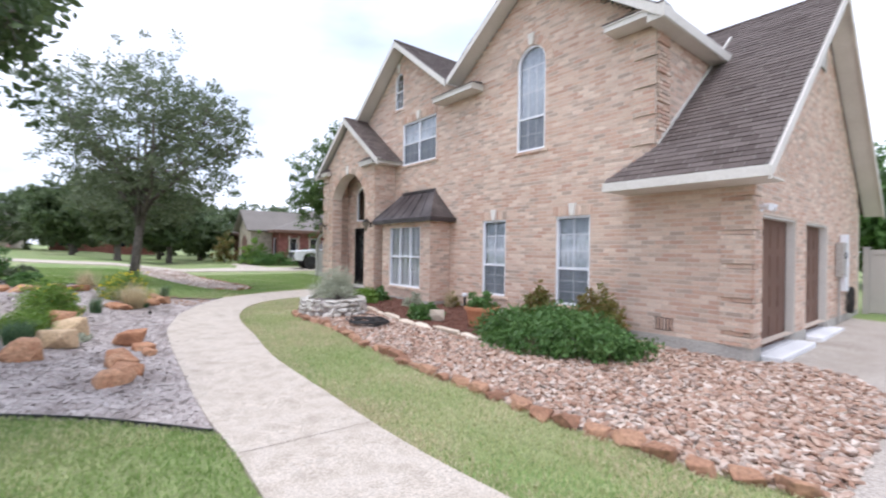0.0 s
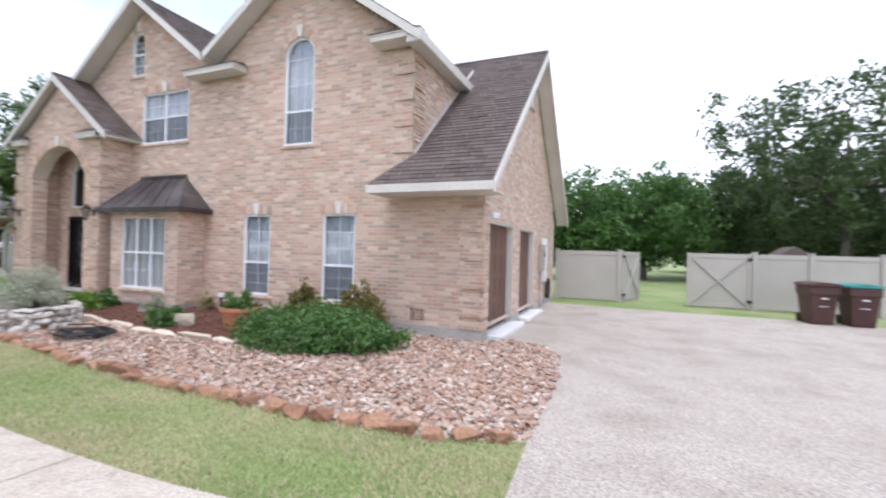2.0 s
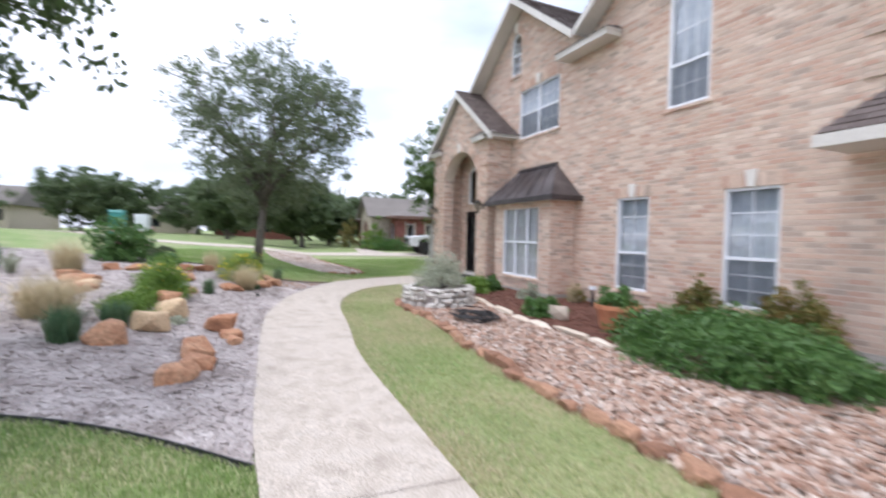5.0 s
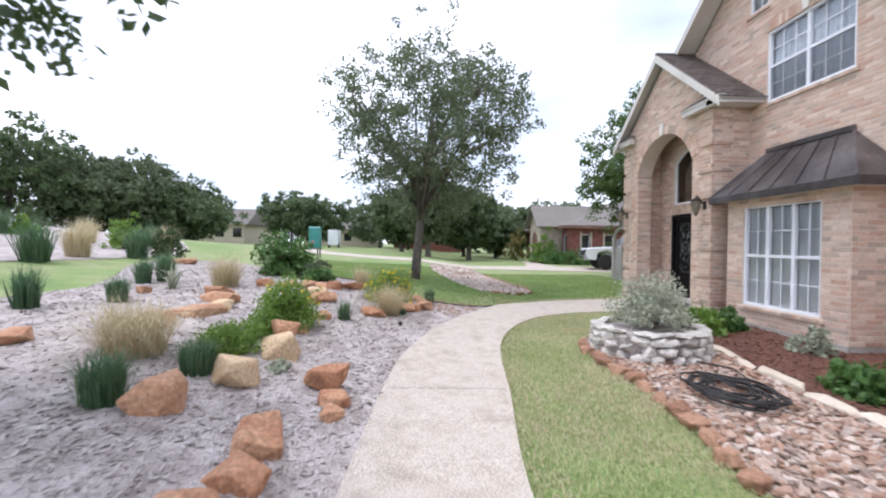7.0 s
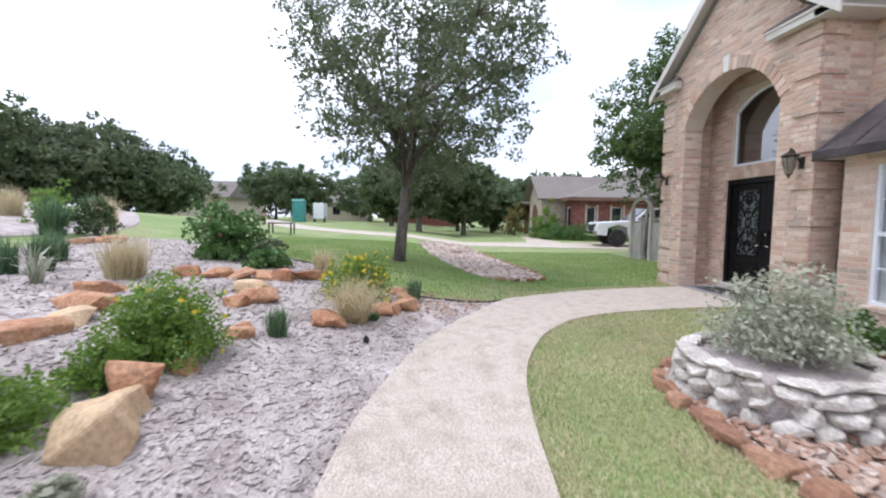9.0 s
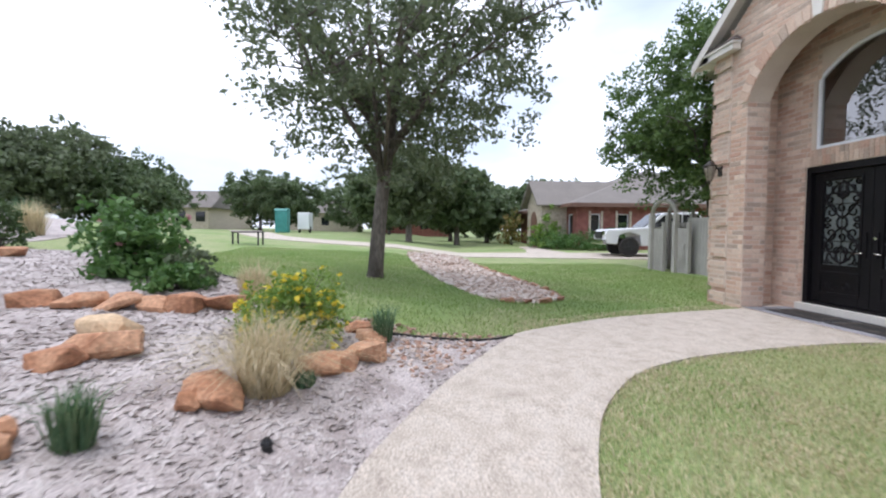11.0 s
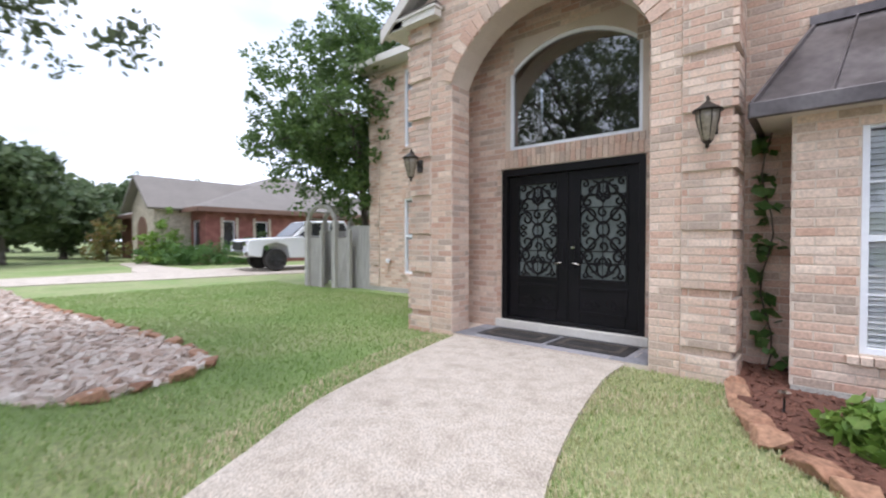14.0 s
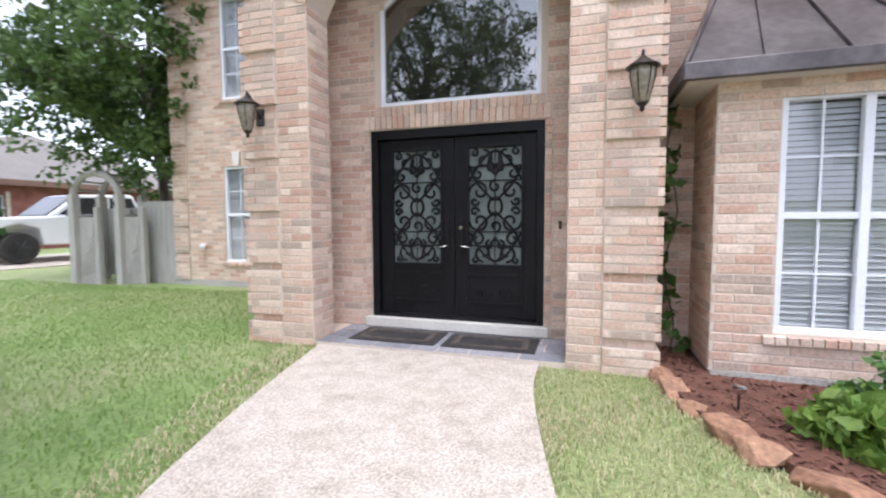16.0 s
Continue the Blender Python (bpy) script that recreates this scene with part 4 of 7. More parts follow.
# roofs
def gable_roof(name, xc, za, s, hl, hr, yf, yb, wall_y, label):
    r = thing(name, (xc, yf, za), label, "roof", kind="structure")
    for side, hw in ((-1, hl), (1, hr)):
        e = (xc + side * hw, za - s * hw)
        Geo().slab([(xc, yf, za), (xc, yb, za), (e[0], yb, e[1]), (e[0], yf, e[1])], 0.07).ob("roof_deck", FOUND, r)
        L = hw * math.hypot(1, s)
        org = (e[0], yf - 0.02, e[1] + 0.004)
        shingles("shingles", org, (0, 1, 0), (-side, 0, s), lambda v: (0.0, yb - yf), L, SHINGLE, r, 5 + int(xc * 3) + side)
        k = 0.19
        Geo().prism([(xc, za - 0.01), (e[0], e[1] - 0.01), (e[0], e[1] - k), (xc, za - k)], yf - 0.035, yf).ob("rake_board", TRIM, r, "white painted rake board", bevel=0.006)
        Geo().prism([(xc, za - 0.085), (e[0], e[1] - 0.085), (e[0], e[1] - 0.105), (xc, za - 0.105)], yf + 0.001, wall_y - 0.001).ob("soffit", TRIM, r)
    Geo().tube([(xc, yf - 0.02, za + 0.01), (xc, yb, za + 0.01)], 0.05, 6).ob("ridge_cap", SHINGLE, r)
    return r


def cornice_return(parent, x0, x1, y0, y1, z):
    """A short boxed eave with a small shingled top."""
    c = Geo().box(x0, x1, y0, y1, z - 0.13, z)
    c.box(x0 - 0.02, x1 + 0.02, y0 - 0.02, y1, z - 0.03, z + 0.012)
    o = c.ob("cornice_return", TRIM, parent, "white boxed cornice return", bevel=0.005)
    d = 0.9
    Geo().slab([(x0 - 0.03, y0 - 0.03, z + 0.02), (x1 + 0.03, y0 - 0.03, z + 0.02), (x1 - 0.1, y1, z + 0.15), (x0 + 0.1, y1, z + 0.15)], 0.03).ob("return_roof", SHINGLE, o)
    Geo().face([(x0 - 0.03, y0 - 0.03, z + 0.02), (x0 + 0.1, y1, z + 0.15), (x0 - 0.03, y1, z + 0.02)]).face([(x1 + 0.03, y0 - 0.03, z + 0.02), (x1 + 0.03, y1, z + 0.02), (x1 - 0.1, y1, z + 0.15)]).ob("return_end", SHINGLE, o)


RF = -0.48
r2 = gable_roof("roof_middle_gable", 3.42, 8.05, 0.76, 4.6, 2.6, RF, 7.0, YW, "brown shingle roof of the middle gable")
r1 = gable_roof("roof_large_gable", 8.66, 7.90, 0.71, 2.56, 3.2, RF, 7.0, YW, "brown shingle roof of the large gable")
cornice_return(r1, 5.45, 7.08, RF, YW - 0.03, 5.70)
cornice_return(r1, 10.75, 11.84, RF, YW - 0.03, 5.70)
eave_e = Geo().box(11.57, 11.86, RF, 3.2, 5.45, 5.60).box(11.84, 11.885, RF - 0.03, 3.3, 5.46, 5.66)
eave_e.ob("eave_board", TRIM, r1, "white painted eave board", bevel=0.005)
rp = gable_roof("roof_porch", 0.94, 6.05, 0.75, 2.38, 2.38, -0.97, 0.4, YP, "brown shingle roof of the porch gable")
cornice_return(rp, -1.38, -0.42, -0.97, YP - 0.03, 4.32)
cornice_return(rp, 2.05, 3.28, -0.97, YP - 0.03, 4.32)
Geo().box(2.9, 3.28, -0.97, -0.06, 4.18, 4.31).box(-1.38, -1.02, -0.97, 2.0, 4.18, 4.31).ob("eave_board", TRIM, rp, "white painted eave board", bevel=0.005)

wing_roof = thing("roof_garage_wing", (12.3, -0.6, 2.7), "steep brown shingle roof of the garage wing", "roof", kind="structure")
ws, wy, wz, wr = 0.865, -0.82, 2.67, 4.1
Geo().slab([(10.98, wy, wz), (13.46, wy, wz), (13.46, wr, wz + ws * (wr - wy)), (11.57, wr, wz + ws * (wr - wy)), (11.57, -0.02, wz + ws * 0.80)], 0.08).ob("roof_deck", FOUND, wing_roof)
Geo().slab([(9.0, wr, wz + ws * (wr - wy)), (13.46, wr, wz + ws * (wr - wy)), (13.46, 9.05, wz), (9.0, 9.05, wz)], 0.08).ob("roof_deck", SHINGLE, wing_roof)
Geo().slab([(9.0, 2.0, wz + ws * 2.82), (11.57, 2.0, wz + ws * 2.82), (11.57, wr, wz + ws * (wr - wy)), (9.0, wr, wz + ws * (wr - wy))], 0.08).ob("roof_deck", SHINGLE, wing_roof)
vl = math.hypot(wr - wy, ws * (wr - wy))
shingles("shingles", (10.97, wy - 0.02, wz + 0.004), (1, 0, 0), (0, 1, ws), lambda v: (min(0.6, v * 0.56), 2.5), vl, SHINGLE, wing_roof, 31)
shingles("shingles", (9.0, 3.4, wz + ws * 4.22 + 0.004), (1, 0, 0), (0, 1, ws), lambda v: (0, 2.57), (wr - 3.4) * math.hypot(1, ws), SHINGLE, wing_roof, 32)
Geo().box(10.98, 13.48, wy - 0.03, wy, wz - 0.15, wz + 0.005).box(11.0, 13.46, wy, YW - 0.03, wz - 0.15, wz - 0.12).ob("eave_board", TRIM, wing_roof, "white painted eave board", bevel=0.005)
zr = wz + ws * (wr - wy)
Geo().prism([(wy, wz - 0.01), (wr, zr - 0.01), (9.05, wz - 0.01), (9.05, wz - 0.2), (wr, zr - 0.21), (wy, wz - 0.2)], 13.46, 13.5, "x").ob("rake_board", TRIM, wing_roof, "white painted rake board", bevel=0.006)
Geo().prism([(wy, wz - 0.1), (wr, zr - 0.1), (9.05, wz - 0.1), (9.05, wz - 0.13), (wr, zr - 0.13), (wy, wz - 0.13)], 13.08, 13.459, "x").ob("soffit", TRIM, wing_roof)
Geo().tube([(9.0, wr, zr + 0.01), (13.47, wr, zr + 0.01)], 0.05, 6).ob("ridge_cap", SHINGLE, wing_roof)
fl = Geo().prism([(-0.03, wz + ws * 0.79), (3.4, wz + ws * 4.22), (3.4, wz + ws * 4.22 + 0.1), (-0.03, wz + ws * 0.79 + 0.1)], 11.562, 11.60, "x")
fl.ob("flashing", TRIM, wing_roof, "pale metal flashing against the wall")
lw_roof = thing("roof_left_wing", (-3.2, 1.9, 5.6), "brown shingle roof of the left wing", "roof", kind="structure")
Geo().slab([(-5.75, 1.85, 5.68), (-0.9, 1.85, 5.68), (-0.9, 7.0, 9.0), (-3.4, 7.0, 9.0)], 0.08).slab([(-5.75, 1.85, 5.68), (-3.4, 7.0, 9.0), (-5.75, 12.2, 5.68)], 0.08).ob("roof_deck", SHINGLE, lw_roof)
Geo().box(-5.76, -1.02, 1.82, 1.85, 5.53, 5.7).box(-5.76, -1.02, 1.85, 2.25, 5.53, 5.56).box(-5.79, -5.76, 1.82, 12.2, 5.53, 5.7).box(-5.76, -5.34, 2.25, 12.2, 5.53, 5.56).ob("eave_board", TRIM, lw_roof, "white painted eave board", bevel=0.005)
Geo().slab([(-1.0, 6.9, 8.0), (9.5, 6.9, 7.9), (9.5, 12.3, 2.8), (-5.3, 12.3, 5.4), (-3.0, 6.9, 8.9)], 0.06).ob("roof_back", SHINGLE, house)


# ---------------------------------------------------------------- windows and doors
win_no = [0]


def window(x0, x1, z0, z1, y, units=1, spring=None, muntin=(3, 2), dress="curtain", screen=True, label="", deep=0.10, key=True, half=None):
    win_no[0] += 1
    w = thing("window_%d" % win_no[0], ((x0 + x1) / 2, y, z0), label, "window", kind="structure")
    yf = y + deep - 0.05
    fw = 0.045
    if spring:
        o = arched(x0, x1, z0, spring, z1)
        i = arched(x0 + fw, x1 - fw, z0 + fw, spring, z1 - fw)
        Geo().ring(o, i, yf - 0.03, yf + 0.05).ob("window_frame", VINYL, w, bevel=0.004)
    else:
        Geo().ring(rect(x0, x1, z0, z1), rect(x0 + fw, x1 - fw, z0 + fw, z1 - fw), yf - 0.03, yf + 0.05).ob("window_frame", VINYL, w, bevel=0.004)
    uw_ = (x1 - x0) / units
    zm = half if half else (z0 + z1) / 2
    for k in range(units):
        a, b = x0 + k * uw_ + (fw if k == 0 else 0.03), x0 + (k + 1) * uw_ - (fw if k == units - 1 else 0.03)
        if k:
            Geo().box(a - 0.06, a, yf - 0.025, yf + 0.045, z0 + fw, z1 - fw).ob("mullion", VINYL, w, bevel=0.004)
        Geo().box(a, b, yf - 0.018, yf + 0.03, zm - 0.025, zm + 0.025).ob("meeting_rail", VINYL, w, bevel=0.004)
        top = spring if spring else z1 - fw
        mu = Geo()
        for lo, hi in ((z0 + fw, zm - 0.025), (zm + 0.025, top)):
            for c in range(1, muntin[0]):
                xx = a + (b - a) * c / muntin[0]
                mu.box(xx - 0.008, xx + 0.008, yf + 0.008, yf + 0.022, lo, hi)
            rows = muntin[1] if hi - lo < 1.3 else muntin[1] + 2
            for c in range(1, rows + (1 if spring and hi == top else 0)):
                zz = lo + (hi - lo) * c / rows
                mu.box(a, b, yf + 0.009, yf + 0.021, zz - 0.008, zz + 0.008)
        mu.ob("muntin", VINYL, w)
        pn = Geo().face([(a, yf + 0.014, z0 + fw), (b, yf + 0.014, z0 + fw), (b, yf + 0.014, zm), (a, yf + 0.014, zm)])
        lowp = pn.ob("pane", PANE, w)
        if spring:
            upp = Geo().face([(u, yf + 0.026, v) for u, v in [(a, zm), (b, zm)] + arch(a, b, spring, z1 - fw)]).ob("pane", PANE, w)
        else:
            upp = Geo().face([(a, yf + 0.026, zm), (b, yf + 0.026, zm), (b, yf + 0.026, z1 - fw), (a, yf + 0.026, z1 - fw)]).ob("pane", PANE, w)
        lowp.visible_shadow = upp.visible_shadow = False
        if screen:
            sc = Geo().face([(a, yf - 0.011, z0 + fw), (b, yf - 0.011, z0 + fw), (b, yf - 0.011, zm), (a, yf - 0.011, zm)]).ob("insect_screen", SCREEN, w, "dark insect screen over the lower sash")
            sc.visible_shadow = False
        if dress == "blind":
            me = None
            n = int((z1 - z0 - 0.085) / 0.045)
            for q in range(n):
                zz = z1 - 0.1 - q * 0.045
                if me is None:
                    g = Geo()
                    g.slab([(a - 0.012, yf + 0.05, 0), (b + 0.012, yf + 0.05, 0), (b + 0.012, yf + 0.078, 0.042), (a - 0.012, yf + 0.078, 0.042)], 0.003)
                    s0 = g.ob("blind_slat", BLIND, w)
                    me = s0.data
                    s0.location.z = zz
                else:
                    s = add("blind_slat", me, BLIND, w)
                    s.location.z = zz
    if dress == "curtain":
        V, F = [], []
        nu = max(24, int((x1 - x0) / 0.025))
        zs_ = (z0 + 0.02, z1 if not spring else z1 - 0.02)
        for j, zz in enumerate(zs_):
            for q in range(nu + 1):
                xx = x0 + (x1 - x0) * q / nu
                V.append((xx, yf + 0.075 + 0.02 * math.sin(q * 1.3 + j) + 0.012 * math.sin(q * 0.47), zz))
        F = [(q, q + 1, nu + 2 + q, nu + 1 + q) for q in range(nu)]
        me = bpy.data.meshes.new("curtain")
        me.from_pydata(V, [], F)
        c = add("curtain", me, CURTAIN, w, "white lace curtain", True)
        md = c.modifiers.new("thick", "SOLIDIFY")
        md.thickness = 0.004
    # Added dark plate behind the glass, standing in for the shaded room.
    Geo().box(x0 - 0.2, x1 + 0.2, y + 0.9, y + 0.95, z0 - 0.3, z1 + 0.3).ob("room_backing", ROOM, w)
    sill = Geo()
    k, xx = 0, x0 - 0.07
    while xx < x1 + 0.05:
        sill.prism([(y - 0.045, z0 - 0.075), (y + deep - 0.02, z0 - 0.075), (y + deep - 0.02, z0 - 0.002), (y - 0.045, z0 - 0.02)], xx, xx + 0.068, "x")
        xx += 0.077
    sill.ob("window_sill", BRICK, w, "sloping brick sill")
    if key:
        c, zt = (x0 + x1) / 2, z1 + (0.0 if not spring else 0.01)
        Geo().prism([(c - 0.055, zt), (c + 0.055, zt), (c + 0.095, zt + 0.27), (c - 0.095, zt + 0.27)], y - 0.045, y).ob("keystone", LIME, w, "pale cast-stone keystone", bevel=0.006)
        if not spring:
            ln = Geo()
            xx = x0 - 0.08
            while xx < x1 + 0.03:
                if not (c - 0.13 < xx < c + 0.07):
                    ln.box(xx, xx + 0.062, y - 0.014, y, z1 + 0.005, z1 + 0.21)
                xx += 0.0715
            ln.ob("lintel", BRICK, w, "upright brick lintel")
        else:
            ln = Geo()
            pts = arch(x0, x1, spring, z1, 16)
            cx, r = (x0 + x1) / 2, ((x1 - x0) ** 2 / 4 + (z1 - spring) ** 2) / (2 * (z1 - spring))
            cz = z1 - r
            for (ax, az), (bx, bz) in zip(pts, pts[1:]):
                q = []
                for (px, pz), e in (((ax, az), 0), ((bx, bz), 0), ((bx, bz), 0.2), ((ax, az), 0.2)):
                    l = math.hypot(px - cx, pz - cz)
                    mx, mz = (ax + bx) / 2, (az + bz) / 2
                    px, pz = px + (mx - px) * 0.1, pz + (mz - pz) * 0.1
                    q.append((px + (px - cx) / l * e, pz + (pz - cz) / l * e))
                ln.prism(q, y - 0.018, y)
            ln.ob("lintel", BRICK, w, "ring of upright bricks")
    return w


window(*WIN["w1"], YW, label="tall white sash window with lace curtain and brick sill", muntin=(2, 3), half=1.09)
window(*WIN["w2"], YW, label="tall white sash window with lace curtain and brick sill", muntin=(2, 3), half=1.09)
window(*WIN["uw"], YW, units=2, label="wide white double sash window on the upper floor", muntin=(3, 2))
window(*WIN["aw"], YW, spring=AW_SPRING, label="tall arched white window with curtain", muntin=(3, 2), half=4.55)
window(*WIN["gw"], YW, spring=GW_SPRING, label="small arched white attic window", muntin=(2, 2), dress="none", screen=False)
window(*BW, YB, units=3, label="three-part white bay window with closed blinds", muntin=(2, 2), dress="blind", screen=False, key=False)
window(*LW1, LWY, label="narrow white sash window with blinds", muntin=(2, 2), dress="blind", screen=False)
window(*LW2, LWY, label="narrow white upper sash window with blinds", muntin=(2, 2), dress="blind", screen=False, key=False)

# transom over the door
win_no[0] += 1
tw = thing("window_%d" % win_no[0], (1.0, 0, TZ0), "large arched dark transom window in a white frame", "window", kind="structure")
to, ti = arched(TX0, TX1, TZ0, TZS, TZC), arched(TX0 + 0.045, TX1 - 0.045, TZ0 + 0.045, TZS - 0.01, TZC - 0.045)
Geo().ring(to, ti, 0.02, 0.09).ob("window_frame", VINYL, tw, bevel=0.004)
p = Geo().face([(u, 0.05, v) for u, v in ti]).ob("pane", DARK_PANE, tw)
p.visible_shadow = False
# Added plate behind the transom; its dark tone stands for the dim interior.
Geo().box(-0.2, 2.2, 1.6, 1.65, 2.0, 4.3).ob("room_backing", ROOM, tw)
Geo().prism([(0.905, AC - 0.02), (1.025, AC - 0.02), (1.07, AC + 0.28), (0.86, AC + 0.28)], YP - 0.05, YP - 0.02).ob("keystone", LIME, house, "pale cast-stone keystone", bevel=0.006)


# double iron doors
def spiral(cx, cz, r0, turns, a0, sgn=1, n=18):
    return [(cx + r0 * (1 - 0.75 * k / n) * math.cos(a0 + sgn * turns * 6.283 * k / n), cz + r0 * (1 - 0.75 * k / n) * math.sin(a0 + sgn * turns * 6.283 * k / n)) for k in range(n + 1)]


door_set = thing("door_1", (0.97, 0.05, 0.1), "black iron double front door with scrollwork over frosted glass", "door", kind="structure")
Geo().ring(rect(DX0, DX1, DZ0 - 0.015, DZ1), rect(DX0 + 0.08, DX1 - 0.08, DZ0 + 0.02, DZ1 - 0.1), 0.005, 0.16).ob("door_frame", IRON, door_set, bevel=0.006)
for side in (0, 1):
    a = DX0 + 0.085 if side == 0 else 0.976
    b = 0.969 if side == 0 else DX1 - 0.085
    leaf = Geo()
    z0, z1 = DZ0 + 0.03, DZ1 - 0.105
    gx0, gx1, gz0, gz1 = a + 0.16, b - 0.16, z0 + 0.58, z1 - 0.13
    leaf.box(a, gx0, 0.07, 0.12, z0, z1).box(gx1, b, 0.07, 0.12, z0, z1).box(gx0, gx1, 0.07, 0.12, z0, gz0).box(gx0, gx1, 0.07, 0.12, gz1, z1)
    lf = leaf.ob("door_leaf", IRON, door_set, bevel=0.006)
    Geo().ring(rect(gx0 - 0.03, gx1 + 0.03, gz0 - 0.03, gz1 + 0.03), rect(gx0, gx1, gz0, gz1), 0.055, 0.075).ob("glazing_bead", IRON, lf, bevel=0.005)
    Geo().ring(rect(gx0 - 0.03, gx1 + 0.03, z0 + 0.14, gz0 - 0.1), rect(gx0, gx1, z0 + 0.17, gz0 - 0.13), 0.055, 0.072).ob("lower_panel", IRON, lf, bevel=0.005)
    Geo().box(gx0, gx1, 0.10, 0.106, gz0, gz1).ob("frosted_pane", FROST, lf, "frosted rain glass")
    g = Geo()
    cx, w, h = (gx0 + gx1) / 2, gx1 - gx0, gz1 - gz0
    cz = (gz0 + gz1) / 2

    def rod(pts, r=0.0135):
        g.tube([(x, 0.085, z) for x, z in pts], r, 6)

    for mx in (-1, 1):
        for mz in (-1, 1):
            rod(spiral(cx + mx * w * 0.30, cz + mz * h * 0.13, w * 0.20, 1.1, 0 if mx > 0 else math.pi, mx * mz))
            rod(spiral(cx + mx * w * 0.34, cz + mz * h * 0.28, w * 0.13, 1.0, math.pi / 2, -mx * mz))
            rod(spiral(cx + mx * w * 0.22, cz + mz * h * 0.40, w * 0.18, 1.1, math.pi / 2 * mz, mx))
            rod([(cx + mx * w * (0.02 + 0.46 * math.sin(t * 1.57)), cz + mz * h * (0.05 + 0.30 * t)) for t in np.linspace(0, 1, 8)])
            rod([(cx + mx * w * 0.5 * (1 - t), cz + mz * h * (0.22 + 0.25 * math.sin(t * 1.57))) for t in np.linspace(0, 1, 8)])
            rod([(cx, cz + mz * h * 0.48), (cx + mx * w * 0.1, cz + mz * h * 0.44), (cx + mx * w * 0.14, cz + mz * h * 0.35), (cx, cz + mz * h * 0.27)])
    for mz in (-1, 1):
        rod(spiral(cx, cz + mz * h * 0.17, w * 0.12, 1.0, math.pi / 2 * mz))
        for mx in (-1, 1):
            rod(spiral(cx + mx * w * 0.40, cz + mz * h * 0.045, w * 0.09, 1.0, 0 if mx < 0 else math.pi, mx * mz))
            rod(spiral(cx + mx * w * 0.10, cz + mz * h * 0.33, w * 0.09, 1.0, math.pi / 2, mx * mz))
            rod(spiral(cx + mx * w * 0.40, cz + mz * h * 0.46, w * 0.08, 1.0, math.pi / 2, mx))
    for f in (-0.34, -0.22, 0.22, 0.34):
        rod([(gx0, cz + f * h), (gx1, cz + f * h)], 0.007)
    rod([(cx + 0.075 * math.cos(t), cz + 0.095 * math.sin(t)) for t in np.linspace(0, 6.283, 20)], 0.014)
    rod([(cx, gz0), (cx, gz1)], 0.006)
    g.ob("scroll_grille", IRON, lf, "black wrought scrollwork")
    lp = Geo()
    for mx in (-1, 1):
        lp.tube([(x, 0.066, z) for x, z in spiral(cx + mx * 0.1, z0 + 0.27, 0.07, 1.1, 0, mx)], 0.008, 6)
        lp.tube([(x, 0.066, z) for x, z in spiral(cx + mx * 0.19, z0 + 0.25, 0.05, 1.0, 0, -mx)], 0.008, 6)
    lp.ob("panel_scroll", IRON, lf)
    hx = b - 0.075 if side == 0 else a + 0.075
    s = -1 if side == 0 else 1
    Geo().box(hx - 0.025, hx + 0.025, 0.05, 0.07, 0.86, 1.22).ob("handle_plate", IRON, lf, bevel=0.006)
    Geo().tube([(hx, 0.05, 0.93), (hx, 0.015, 0.93), (hx + s * 0.03, 0.01, 0.925), (hx + s * 0.105, 0.012, 0.915)], 0.011, 8).ob("door_handle", NICKEL, lf, "satin nickel lever handle", True)
    if side:
        Geo().tube([(hx, 0.05, 1.13), (hx, 0.03, 1.13)], 0.02, 12).ob("deadbolt", NICKEL, lf, "nickel deadbolt")
Geo().box(-0.06, 2.0, -0.07, 0.15, 0.0, DZ0 - 0.012).ob("threshold", TRIM, door_set, "white-painted threshold", bevel=0.01)

# slate landing
landing = Geo().box(OX0, OX1, -0.78, -0.42, -0.14, -0.012).box(IX0, IX1, -0.419, -0.001, -0.14, -0.012)
floor = setting(landing.ob("floor", MORTAR), "grey slate landing in the front porch", "floor")

# garage doors, trims
for k, (a, b) in enumerate(GAR):
    d = thing("door_%d" % (k + 2), (12.75, (a + b) / 2, -0.12), "brown panelled garage door in a white-trimmed brick opening", "garage door", kind="structure")
    Geo().box(12.86, 12.90, a, b, -0.3, 2.1).ob("door_leaf", BROWN_DOOR, d)
    for r in range(4):
        for c in range(4):
            y0, z0 = a + 0.08 + c * (b - a - 0.1) / 4, -0.08 + r * 0.53
            Geo().box(12.90, 12.912, y0, y0 + (b - a) / 4 - 0.12, z0 + 0.05, z0 + 0.45).ob("panel", BROWN_DOOR, d, bevel=0.008)
    Geo().box(12.915, 13.05, a + 0.001, a + 0.03, -0.18, 2.07).box(12.915, 13.05, b - 0.03, b - 0.001, -0.18, 2.07).box(12.915, 13.05, a + 0.03, b - 0.03, 2.06, 2.09).ob("jamb_trim", TRIM, d, "white-painted jamb")
    Geo().box(12.915, 13.073, a + 0.031, b - 0.031, -0.3, -0.142).ob("sill", WHITE_PAINT, d, "white-painted concrete sill")
    # Added dark block closing the opening behind the door leaf.
    Geo().box(12.45, 12.8, a - 0.2, b + 0.2, -0.3, 2.3).ob("room_backing", ROOM, d)

